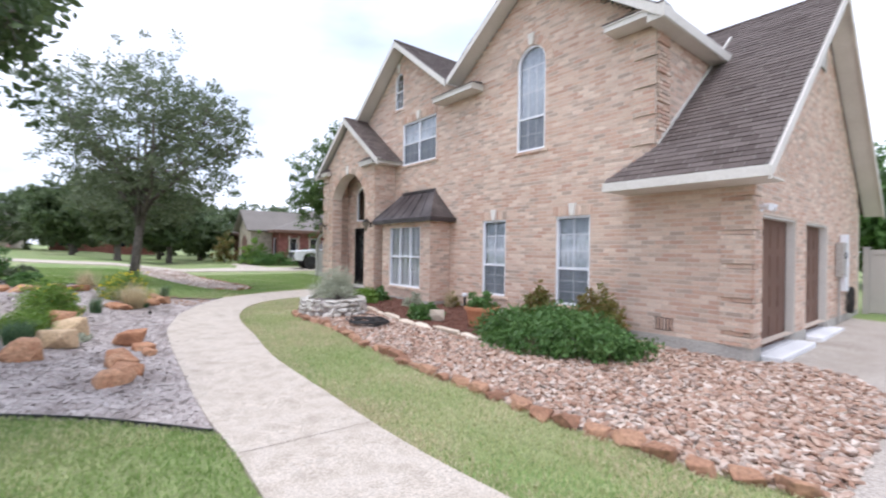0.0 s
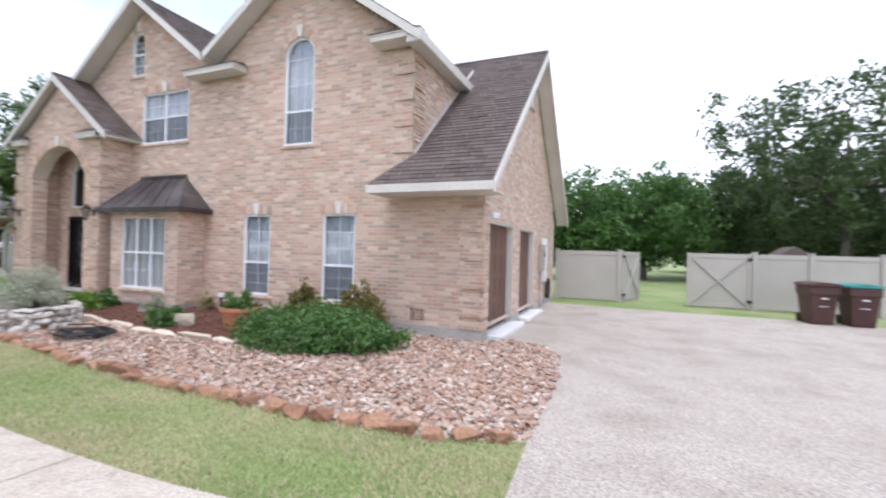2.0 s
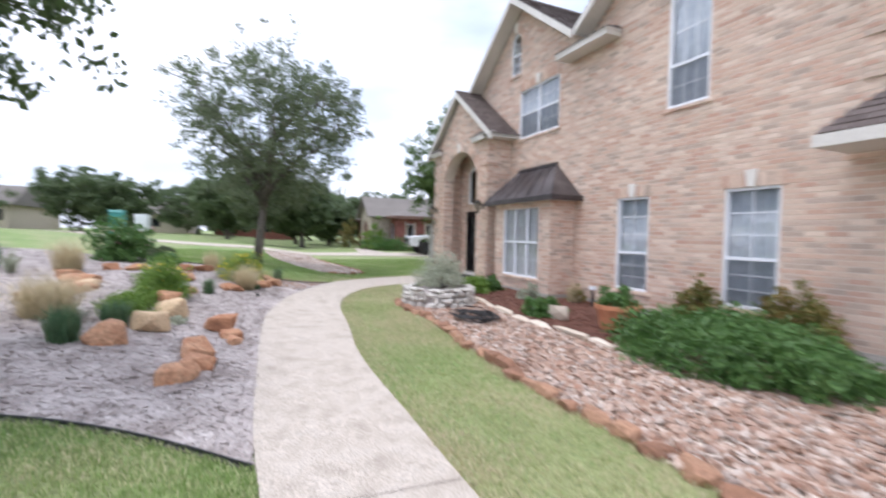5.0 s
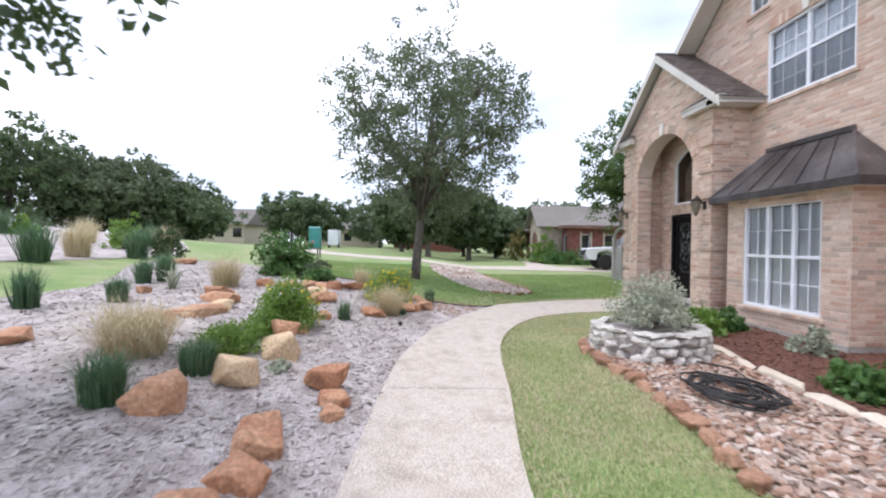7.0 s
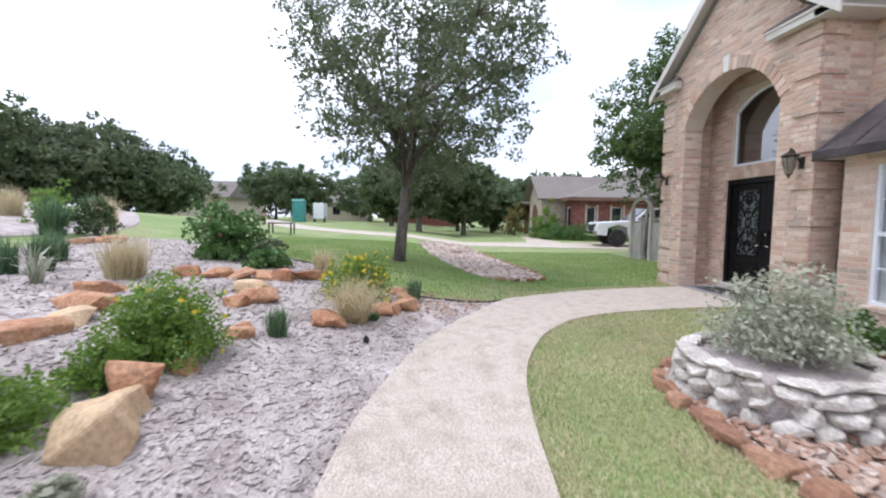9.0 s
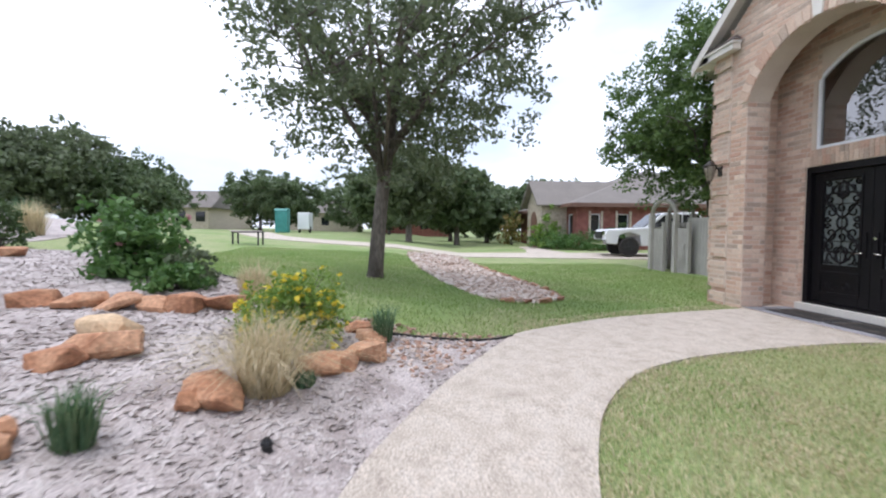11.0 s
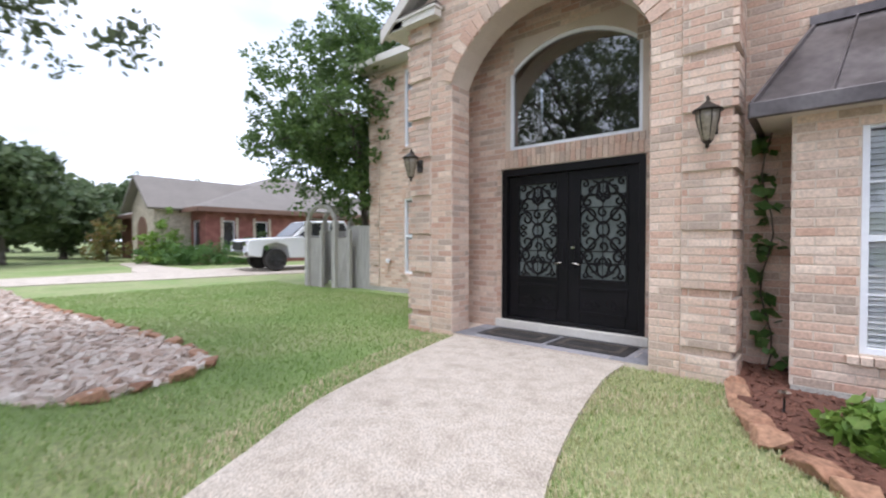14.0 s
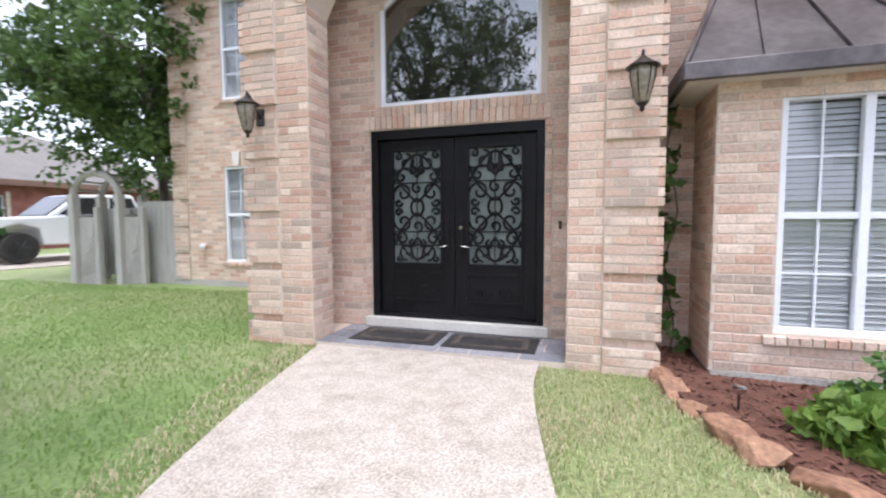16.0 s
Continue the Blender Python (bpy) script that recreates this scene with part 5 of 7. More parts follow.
# light fitting over the garage corner, meters on the wall
fl_ = thing("flood_light", (13.1, 0.2, 2.2), "white twin flood light under the garage corner", "wall light")
Geo().box(13.075, 13.11, 0.12, 0.26, 2.12, 2.22).ob("mount", VINYL, fl_, bevel=0.006)
for s in (-1, 1):
    Geo().tube([(13.1, 0.19 + s * 0.04, 2.17), (13.19, 0.19 + s * 0.1, 2.19), (13.27, 0.19 + s * 0.13, 2.17)], [0.025, 0.05, 0.062], 10).ob("lamp_head", VINYL, fl_)
meter = thing("meter_cabinet", (13.1, 5.9, 1.2), "grey electric meter cabinet with conduit on the brick wall", "meter box")
Geo().box(13.075, 13.22, 5.55, 5.9, 0.95, 1.75).ob("cabinet", FOUND, meter, bevel=0.01)
Geo().box(13.075, 13.2, 6.0, 6.3, 0.6, 1.95).ob("panel_box", VINYL, meter, bevel=0.01)
Geo().tube([(13.12, 5.7, 0.95), (13.12, 5.7, -0.25)], 0.025, 8).ob("conduit", FOUND, meter)
Geo().tube([(13.14, 5.75, 1.45), (13.24, 5.75, 1.45)], 0.08, 14).ob("meter_dial", BLACK, meter)
hose_reel = thing("hose_coil", (13.2, 6.75, 0.2), "black coiled garden hose hung on the wall", "hose")
hp = [(13.16 + 0.05 * math.sin(t * 0.37), 6.75 + 0.2 * math.cos(t), 0.35 + 0.32 * math.sin(t)) for t in np.linspace(0, 44, 200)]
Geo().tube(hp, 0.012, 6).ob("coil", RUBBER, hose_reel)


def brick_vent(x, z):
    v = thing("wall_vent", (x, YW, z), "narrow slotted vent let into the brick wall", "wall vent")
    # Dark sheet on the wall face paints the shade between the slats.
    Geo().box(x - 0.17, x + 0.17, YW - 0.012, YW - 0.001, z - 0.01, z + 0.21).ob("slot_shade", SOIL_AND_SHADE, v)
    for k in range(6):
        xx = x - 0.16 + k * 0.058
        Geo().box(xx, xx + 0.03, YW - 0.024, YW - 0.012, z, z + 0.2).ob("slat", BRICK, v)


brick_vent(11.72, 0.1)
gv = thing("gable_vent", (13.07, 4.1, 5.55), "white louvred vent high in the garage gable", "wall vent")
# Shade inside the louvres, painted as a dark sheet.
Geo().box(13.066, 13.078, 3.86, 4.34, 5.4, 6.05).ob("slot_shade", SOIL_AND_SHADE, gv)
for k in range(8):
    Geo().prism([(3.88, 5.43 + k * 0.075), (4.32, 5.43 + k * 0.075), (4.32, 5.475 + k * 0.075), (3.88, 5.475 + k * 0.075)], 13.078, 13.096, "x").ob("slat", TRIM, gv)
for a, b in ((3.82, 3.86), (4.34, 4.38)):
    Geo().box(13.066, 13.1, a, b, 5.38, 6.07).ob("frame", TRIM, gv)


# lanterns
def lantern(x, y, z, side):
    l = thing("wall_lantern", (x, y, z), "dark bronze wall lantern with ribbed amber glass", "wall lantern", "porch lanterns")
    yy = y - 0.2
    Geo().box(x - 0.05, x + 0.05, y - 0.025, y, z - 0.05, z + 0.12).ob("back_plate", BRONZE, l, bevel=0.008)
    Geo().tube([(x, y - 0.02, z + 0.02), (x, y - 0.08, z + 0.1), (x, y - 0.15, z + 0.2), (x, yy, z + 0.24), (x, yy, z + 0.2)], 0.012, 8).ob("arm", BRONZE, l, smooth=True)
    Geo().lathe((x, yy, z), [(0.01, 0.21), (0.03, 0.19), (0.06, 0.165), (0.115, 0.13), (0.12, 0.12), (0.09, 0.115)], 14).ob("cap", BRONZE, l, smooth=True)
    Geo().lathe((x, yy, z), [(0.03, -0.14), (0.05, -0.12), (0.085, 0.06), (0.088, 0.118)], 14).ob("glass", FROST_AMBER, l, "ribbed amber glass", True)
    for k in range(6):
        a = k * 1.047
        Geo().tube([(x + 0.09 * math.cos(a), yy + 0.09 * math.sin(a), z + 0.118), (x + 0.087 * math.cos(a), yy + 0.087 * math.sin(a), z + 0.05), (x + 0.04 * math.cos(a), yy + 0.04 * math.sin(a), z - 0.135)], 0.005, 5).ob("rib", BRONZE, l)
    Geo().lathe((x, yy, z), [(0.002, -0.2), (0.02, -0.18), (0.014, -0.165), (0.035, -0.145), (0.04, -0.135)], 12).ob("finial", BRONZE, l, smooth=True)
    return l


FROST_AMBER = surface("amber_lantern_glass", [(0.20, 0.17, 0.13), (0.30, 0.26, 0.20)], 0.15, 6, 40, 0.1)
lantern(2.72, YP - 0.03, 2.2, 1)
lantern(-0.80, YP - 0.03, 2.22, -1)
bell = thing("doorbell", (2.1, -0.01, 1.17), "small brass doorbell push on a dark plate", "doorbell")
Geo().box(2.085, 2.115, -0.022, -0.006, 1.12, 1.2).ob("plate", BRONZE, bell, bevel=0.004)
Geo().tube([(2.1, -0.02, 1.16), (2.1, -0.03, 1.16)], 0.008, 10).ob("button", NICKEL, bell)

# door mats
for x0, x1 in ((0.02, 0.95), (1.02, 1.92)):
    m = thing("doormat", ((x0 + x1) / 2, -0.4, 0), "dark rubber doormat with a brown framed centre", "doormat", "doormats")
    Geo().box(x0, x1, -0.62, -0.12, -0.008, 0.004).ob("base", RUBBER, m, bevel=0.003)
    g = Geo()
    for a, b, c, d in ((x0 + 0.08, x1 - 0.08, -0.55, -0.5), (x0 + 0.08, x1 - 0.08, -0.24, -0.19), (x0 + 0.08, x0 + 0.14, -0.5, -0.24), (x1 - 0.14, x1 - 0.08, -0.5, -0.24)):
        g.box(a, b, c, d, 0.004, 0.010)
    g.ob("border", MAT_BROWN, m)
    Geo().box(x0 + 0.17, x1 - 0.17, -0.47, -0.27, 0.004, 0.009).ob("centre", RUBBER, m)


# ---------------------------------------------------------------- fence, bins, arbor
def fence_post(x, y, z, h, parent):
    Geo().box(x - 0.065, x + 0.065, y - 0.065, y + 0.065, z - 0.1, z + h).ob("post", TAUPE, parent, bevel=0.006)
    Geo().box(x - 0.08, x + 0.08, y - 0.08, y + 0.08, z + h, z + h + 0.03).ob("post_cap", TAUPE, parent, bevel=0.008)


def fence_panel(x0, x1, y, z, parent):
    Geo().box(x0, x1, y - 0.02, y + 0.02, z + 0.05, z + 0.16).ob("rail", TAUPE, parent, bevel=0.006)
    Geo().box(x0, x1, y - 0.025, y + 0.025, z + 1.62, z + 1.76).ob("rail", TAUPE, parent, bevel=0.006)
    n = max(1, int((x1 - x0) / 0.2))
    w = (x1 - x0) / n
    me = None
    for k in range(n):
        if me is None:
            b = Geo().box(x0 + 0.0005, x0 + w - 0.0005, y - 0.011, y + 0.011, z + 0.16, z + 1.62).ob("board", TAUPE, parent)
            me = b.data
        else:
            b = add("board", me, TAUPE, parent)
            b.location.x = k * w


FY, FZ = 8.6, -0.14
fence = thing("vinyl_fence", (15, FY, FZ), "taupe vinyl privacy fence along the side yard", "fence")
for x in (13.2, 15.32):
    fence_post(x, FY, FZ, 1.8, fence)
fence_panel(13.27, 15.25, FY, FZ, fence)
fence2 = thing("vinyl_fence", (21.5, FY, FZ), "taupe vinyl privacy fence along the side yard", "fence")
for x in (19.25, 20.68, 22.35):
    fence_post(x, FY, FZ, 1.8, fence2)
fence_panel(19.32, 20.61, FY, FZ, fence2)
fence_panel(20.75, 22.28, FY, FZ, fence2)


def gate(x0, x1, y, turn, hinge):
    g = thing("vinyl_gate", (hinge, y, FZ), "open taupe vinyl gate with an X brace and black hinges", "gate", "driveway gates")
    fence_panel(x0 + 0.06, x1 - 0.06, y, FZ, g)
    for x in (x0, x1):
        Geo().box(x - 0.05, x + 0.05, y - 0.035, y + 0.035, FZ + 0.04, FZ + 1.78).ob("stile", TAUPE, g, bevel=0.006)
    for p, q in (((x0 + 0.1, 0.16), (x1 - 0.1, 1.6)), ((x0 + 0.1, 1.6), (x1 - 0.1, 0.16))):
        Geo().tube([(p[0], y - 0.035, FZ + p[1]), (q[0], y - 0.035, FZ + q[1])], 0.022, 6).ob("brace", TAUPE, g)
    for z in (0.22, 1.55):
        Geo().box(hinge - 0.13, hinge + 0.13, y - 0.06, y - 0.036, FZ + z, FZ + z + 0.09).ob("hinge", BLACK, g, "black strap hinge", bevel=0.006)
    g.matrix_basis = Matrix.Translation((hinge, y, FZ)) @ Matrix.Rotation(radians(turn), 4, "Z")
    return g


gate(17.43, 19.12, FY, 0, 19.18)
gate(15.42, 16.98, FY, 70, 15.42)


def wheelie_bin(x, y, turn, lid):
    z = float(gz(x, y)) + 0.02
    b = thing("wheelie_bin", (x, y, z), "brown plastic wheelie bin with a %s lid beside the fence" % ("teal" if lid is TEAL else "brown"), "wheelie bin", "wheelie bins")
    g = Geo()
    pr = [(0.24, 0.27, 0.0), (0.25, 0.29, 0.1), (0.30, 0.35, 0.75), (0.33, 0.38, 0.78), (0.33, 0.38, 0.98)]
    for k, (hx, hy, zz) in enumerate(pr):
        g.v += [(x - hx, y - hy, z + zz), (x + hx, y - hy, z + zz), (x + hx, y + hy, z + zz), (x - hx, y + hy, z + zz)]
    for k in range(len(pr) - 1):
        for j in range(4):
            a, c = k * 4 + j, k * 4 + (j + 1) % 4
            g.f.append((a, c, c + 4, a + 4))
    g.f += [(3, 2, 1, 0), tuple(range(16, 20))]
    g.ob("tub", BIN, b, bevel=0.02)
    Geo().prism([(x - 0.36, z + 0.98), (x + 0.36, z + 0.98), (x + 0.34, z + 1.05), (x, z + 1.09), (x - 0.34, z + 1.05)], y - 0.41, y + 0.42).ob("lid", lid, b, bevel=0.015)
    for s in (-1, 1):
        Geo().tube([(x + s * 0.2, y + 0.33, z + 0.12), (x + s * 0.27, y + 0.33, z + 0.12)], 0.12, 14).ob("wheel", RUBBER, b)
    Geo().box(x - 0.07, x + 0.07, y - 0.385, y - 0.36, z + 0.66, z + 0.69).ob("label_strip", VINYL, b)
    Geo().box(x - 0.1, x + 0.1, y - 0.335, y - 0.32, z + 0.46, z + 0.475).ob("label_strip", VINYL, b)
    b.matrix_basis = Matrix.Translation((x, y, z)) @ Matrix.Rotation(radians(turn), 4, "Z")


wheelie_bin(20.16, 6.5, 8, BIN)
wheelie_bin(21.0, 6.5, 4, TEAL)
trailer = thing("flatbed_cart", (22.6, 3.85, -0.25), "low black cart loaded with pale sacks", "cart")
Geo().box(21.75, 23.35, 3.45, 4.25, -0.1, 0.1).ob("bed", BLACK, trailer, bevel=0.02)
for x in (21.95, 23.1):
    for y in (3.4, 4.3):
        Geo().tube([(x, y - 0.04, -0.1), (x, y + 0.04, -0.1)], 0.12, 14).ob("wheel", RUBBER, trailer)
sk = add("sack", hull_mesh("sack", 5, (0.9, 0.6, 0.22), 24, 0.5), VINYL, trailer, "pale plastic sack", True)
sk.location = Vector((22.3, 3.85, 0.2))

arbor = thing("garden_arbor", (-6.9, 1.9, -0.06), "grey-painted wooden arch arbor with lattice sides and gate", "arbor")
ax, ay = np.array([-7.43, 1.66]), np.array([-6.58, 1.95])
adir = (ay - ax) / np.linalg.norm(ay - ax)
adep = np.array([-adir[1], adir[0]]) * 0.75
corners = [ax, ay, ax + adep, ay + adep]
for c in corners:
    Geo().box(c[0] - 0.075, c[0] + 0.075, c[1] - 0.075, c[1] + 0.075, -0.12, 1.75).ob("post", GREY_WOOD, arbor, bevel=0.006)
for c0, c1 in ((corners[0], corners[1]), (corners[2], corners[3])):
    pts = []
    for t in np.linspace(0, math.pi, 15):
        q = (c0 + c1) / 2 - (c1 - c0) / 2 * math.cos(t)
        pts.append((q[0], q[1], 1.7 + 0.48 * math.sin(t)))
    Geo().tube(pts, 0.065, 6).ob("arch_rib", GREY_WOOD, arbor)
for t in np.linspace(0.25, math.pi - 0.25, 7):
    q = (ax + ay) / 2 - (ay - ax) / 2 * math.cos(t)
    zz = 1.72 + 0.48 * math.sin(t)
    Geo().tube([(q[0], q[1], zz), (q[0] + adep[0], q[1] + adep[1], zz)], 0.022, 5).ob("slat", GREY_WOOD, arbor)
for c in (ax, ay):
    for k in range(9):
        f = (k + 0.5) / 9
        for s in (0, 1):
            p, q = c + adep * f, c + adep * min(max(f + (0.35 if s else -0.35), 0.03), 0.97)
            Geo().tube([(p[0], p[1], 0.12), (q[0], q[1], 1.3)], 0.012, 4).ob("lattice_strip", GREY_WOOD, arbor)
    e = c + adep
    for zz in (0.1, 1.32):
        Geo().tube([(c[0], c[1], zz), (e[0], e[1], zz)], 0.03, 6).ob("rail", GREY_WOOD, arbor)
e0, e1 = corners[2], corners[3]
Geo().slab([(*e0, 0.05), (*e1, 0.05), (*e1, 1.5), (*e0, 1.5)], 0.03).ob("gate", GREY_WOOD, arbor, "boarded grey gate")
for k in range(5):
    p = e0 + (e1 - e0) * (k + 0.5) / 5 - np.array([-adir[1], adir[0]]) * 0.02
    Geo().tube([(p[0], p[1], 0.08), (p[0], p[1], 1.47)], 0.03, 4).ob("gate_board", GREY_WOOD, arbor)
for c in (ax, ay):
    e = c + adir * 0.46
    wing = Geo().slab([(*c, -0.05), (*e, -0.05), (*e, 1.3), (*c, 1.3)], 0.025).ob("side_panel", GREY_WOOD, arbor, "grey boarded panel with a lattice face")
    Geo().box(e[0] - 0.05, e[0] + 0.05, e[1] - 0.05, e[1] + 0.05, -0.12, 1.5).ob("post", GREY_WOOD, arbor, bevel=0.006)
    nf = np.array([adir[1], -adir[0]]) * 0.03
    for k in range(7):
        for sgn in (0, 1):
            p, q = c + adir * (0.04 + 0.055 * k) + nf, c + adir * (0.04 + 0.055 * (k if sgn else 6 - k)) + nf
            Geo().tube([(p[0], p[1], 0.1 + 0.15 * k), (c[0] + adir[0] * 0.42 + nf[0], c[1] + adir[1] * 0.42 + nf[1], (0.1 + 0.15 * k) + (0.2 if sgn else -0.02))], 0.009, 4).ob("lattice_strip", GREY_WOOD, wing)
Geo().box(ay[0] - 0.09, ay[0] - 0.03, ay[1] - 0.1, ay[1] - 0.05, 1.52, 1.62).ob("hinge", BLACK, arbor, "black hinge")
side_fence = thing("board_fence", (-5.7, 2.2, -0.05), "grey-painted board fence between arbor and house", "fence")
for k in range(8):
    x = -6.55 + k * 0.13
    Geo().box(x, x + 0.124, 2.3, 2.325, -0.08, 1.62).ob("board", GREY_WOOD, side_fence, bevel=0.004)
Geo().box(-6.55, -5.51, 2.326, 2.37, 1.35, 1.44).box(-6.55, -5.51, 2.326, 2.37, 0.2, 0.29).ob("rail", GREY_WOOD, side_fence)
Geo().lathe((-4.75, 2.2, 0.72), [(0.05, -0.05), (0.06, 0.0), (0.05, 0.05)], 12).ob("vent_cap", VINYL, house, "small white vent on the wall")


# ---------------------------------------------------------------- trees and shrubs
def tree(name, x, y, h, spread, base, trunk_r, seed, clumps, per, leaf, material, label, limbs=7, lean=(0, 0), clump_r=0.5, category="tree", zmin=None, squash=1.0, group=""):
    rnd = np.random.default_rng(seed)
    z0 = float(gz(x, y))
    t = thing(name, (x, y, z0), label, category, group)
    wood = Geo()
    top = np.array([x + lean[0], y + lean[1], z0 + base + (h - base) * 0.75])
    fork = np.array([x + lean[0] * 0.3, y + lean[1] * 0.3, z0 + base])
    wood.tube([(x, y, z0 - 0.15), (x + lean[0] * 0.05, y + lean[1] * 0.05, z0 + 0.12), (x + lean[0] * 0.15 + 0.03, y + lean[1] * 0.15, z0 + base * 0.5), fork, fork + (top - fork) * 0.5 + rnd.normal(size=3) * 0.1, top],
              [trunk_r * 1.5, trunk_r * 1.1, trunk_r, trunk_r * 0.9, trunk_r * 0.5, trunk_r * 0.12], 9)
    tips = []
    cz = z0 + base + (h - base) * 0.5
    for k in range(limbs):
        a = 6.283 * (k + rnd.random() * 0.6) / limbs
        s0 = fork + (top - fork) * rnd.uniform(0.0, 0.6)
        rr = spread * rnd.uniform(0.55, 0.92)
        end = np.array([x + lean[0] + rr * math.cos(a), y + lean[1] + rr * math.sin(a), cz + (h - base) * rnd.uniform(-0.25, 0.32)])
        mid = s0 + (end - s0) * 0.5 + np.array([0, 0, 0.12 * rr])
        r0 = trunk_r * rnd.uniform(0.35, 0.5)
        line = [s0, s0 + (mid - s0) * 0.5, mid, mid + (end - mid) * 0.5 + rnd.normal(size=3) * 0.1, end]
        wood.tube(line, [r0, r0 * 0.85, r0 * 0.6, r0 * 0.35, r0 * 0.1], 7)
        for q in range(6):
            st = line[1 + q % 4] if q < 4 else end
            st = np.asarray(st)
            d = rnd.normal(size=3)
            d[2] = abs(d[2]) * 0.6
            e2 = st + d / np.linalg.norm(d) * spread * rnd.uniform(0.2, 0.42)
            wood.tube([st, (st + e2) / 2 + rnd.normal(size=3) * 0.06, e2], [r0 * 0.35, r0 * 0.2, r0 * 0.05], 5)
            tips.append(e2)
            for w in range(2):
                d = rnd.normal(size=3)
                e3 = (st + e2) / 2 + d / np.linalg.norm(d) * spread * 0.18
                wood.tube([(st + e2) / 2, e3], [r0 * 0.15, r0 * 0.04], 4)
                tips.append(e3)
        tips.append(end)
    wood.ob("trunk", BARK, t, smooth=True)
    tips = np.array(tips)
    extra = clumps - len(tips)
    if extra > 0:
        d = rnd.normal(size=(extra, 3))
        d /= np.linalg.norm(d, axis=1)[:, None]
        rad = 0.35 + 0.62 * rnd.random(extra) ** 0.6
        lump = 1 + 0.16 * np.sin(d[:, 0] * 4 + seed) * np.cos(d[:, 1] * 5 + seed * 2) + 0.07 * rnd.normal(size=extra)
        p = d * (rad * lump)[:, None] * np.array([spread, spread, (h - base) * 0.52 * squash]) + np.array([x + lean[0], y + lean[1], cz])
        tips = np.concatenate([tips, p])
    if zmin is not None:
        tips = tips[tips[:, 2] > z0 + zmin]
    V, F = leaves(tips, clump_r * rnd.uniform(0.6, 1.2, len(tips)), per, leaf, rnd)
    add("crown", fast_mesh("crown", V, F), material, t)
    return t


def bush(name, x, y, w, d, h, seed, n, leaf, material, label, z=None, category="shrub", flowers=None, shell=0.55, group="", stems=True):
    """A shrub: stems from the ground and leaf clumps in an uneven dome."""
    rnd = np.random.default_rng(seed)
    z0 = float(gz(x, y)) + 0.01 if z is None else z
    t = thing(name, (x, y, z0), label, category, group)
    k = max(20, n // 24)
    dd = rnd.normal(size=(k, 3))
    dd[:, 2] = np.abs(dd[:, 2])
    dd /= np.linalg.norm(dd, axis=1)[:, None]
    lump = 1 + 0.18 * np.sin(dd[:, 0] * 5 + seed) * np.cos(dd[:, 1] * 4 - seed) + 0.1 * rnd.normal(size=k)
    rad = shell + (1 - shell) * rnd.random(k)
    c = dd * (rad * lump)[:, None] * np.array([w / 2, d / 2, h * 0.92]) + np.array([x, y, z0 + h * 0.06])
    V, F = leaves(c, min(w, d, 2 * h) * 0.11 + 0.02, 24, leaf, rnd)
    V[:, 2] = np.maximum(V[:, 2], z0)
    add("foliage", fast_mesh("foliage", V, F), material, t)
    if stems:
        g = Geo()
        for q in range(min(18, k)):
            e = c[q]
            g.tube([(x + rnd.normal() * 0.04, y + rnd.normal() * 0.04, z0 - 0.03), (x + (e[0] - x) * 0.4, y + (e[1] - y) * 0.4, z0 + (e[2] - z0) * 0.5), e], [0.012, 0.008, 0.003], 4)
        g.ob("stems", BARK, t)
    if flowers:
        fm, fn, fs = flowers
        pick = c[rnd.integers(0, k, fn)]
        up = np.array([x, y, z0 + h * 0.3])
        out_ = pick + (pick - up) * 0.12
        V, F = leaves(out_, 0.03, 4, fs, rnd, 0.5, 1.1)
        add("blossom", fast_mesh("blossom", V, F), fm, t)
    return t


def tuft(name, x, y, r, h, seed, n, width, material, label, lean=1.0, z=None, category="ornamental grass", group=""):
    """A clump of blades from one root."""
    rnd = np.random.default_rng(seed)
    z0 = float(gz(x, y)) if z is None else z
    t = thing(name, (x, y, z0), label, category, group)
    a, q = rnd.random(n) * 6.283, rnd.random(n) ** 0.5 * r * 0.35
    roots = np.stack([x + q * np.cos(a), y + q * np.sin(a), np.full(n, z0)], 1)
    V, F = blades(roots, h, lean, width, rnd, 0.35)
    add("foliage", fast_mesh("foliage", V, F), material, t)
    return t


ASH = leaf_mat("ash_leaf", [(0.045, 0.088, 0.024), (0.078, 0.14, 0.036), (0.13, 0.20, 0.058), (0.06, 0.11, 0.03)], 0.4)
tree("elm_tree", -1.75, -6.87, 7.25, 3.0, 1.55, 0.135, 11, 860, 40, 0.06, OAK_GREY, "airy young elm tree with grey-green leaves on the lawn", 17, (0.1, 0.5), 0.30, zmin=1.65, squash=1.05)
tree("oak_tree", 9.6, -10.3, 5.0, 1.95, 2.0, 0.12, 12, 380, 46, 0.065, OAK, "dark-leaved oak beside the garden path", 8, (0, 0.2), 0.34, zmin=1.9)
tree("ash_tree", -7.2, 3.6, 8.2, 2.75, 1.8, 0.12, 13, 760, 48, 0.085, ASH, "leafy dark green tree beside the arbor", 11, (0.25, -0.5), 0.36, zmin=1.6)
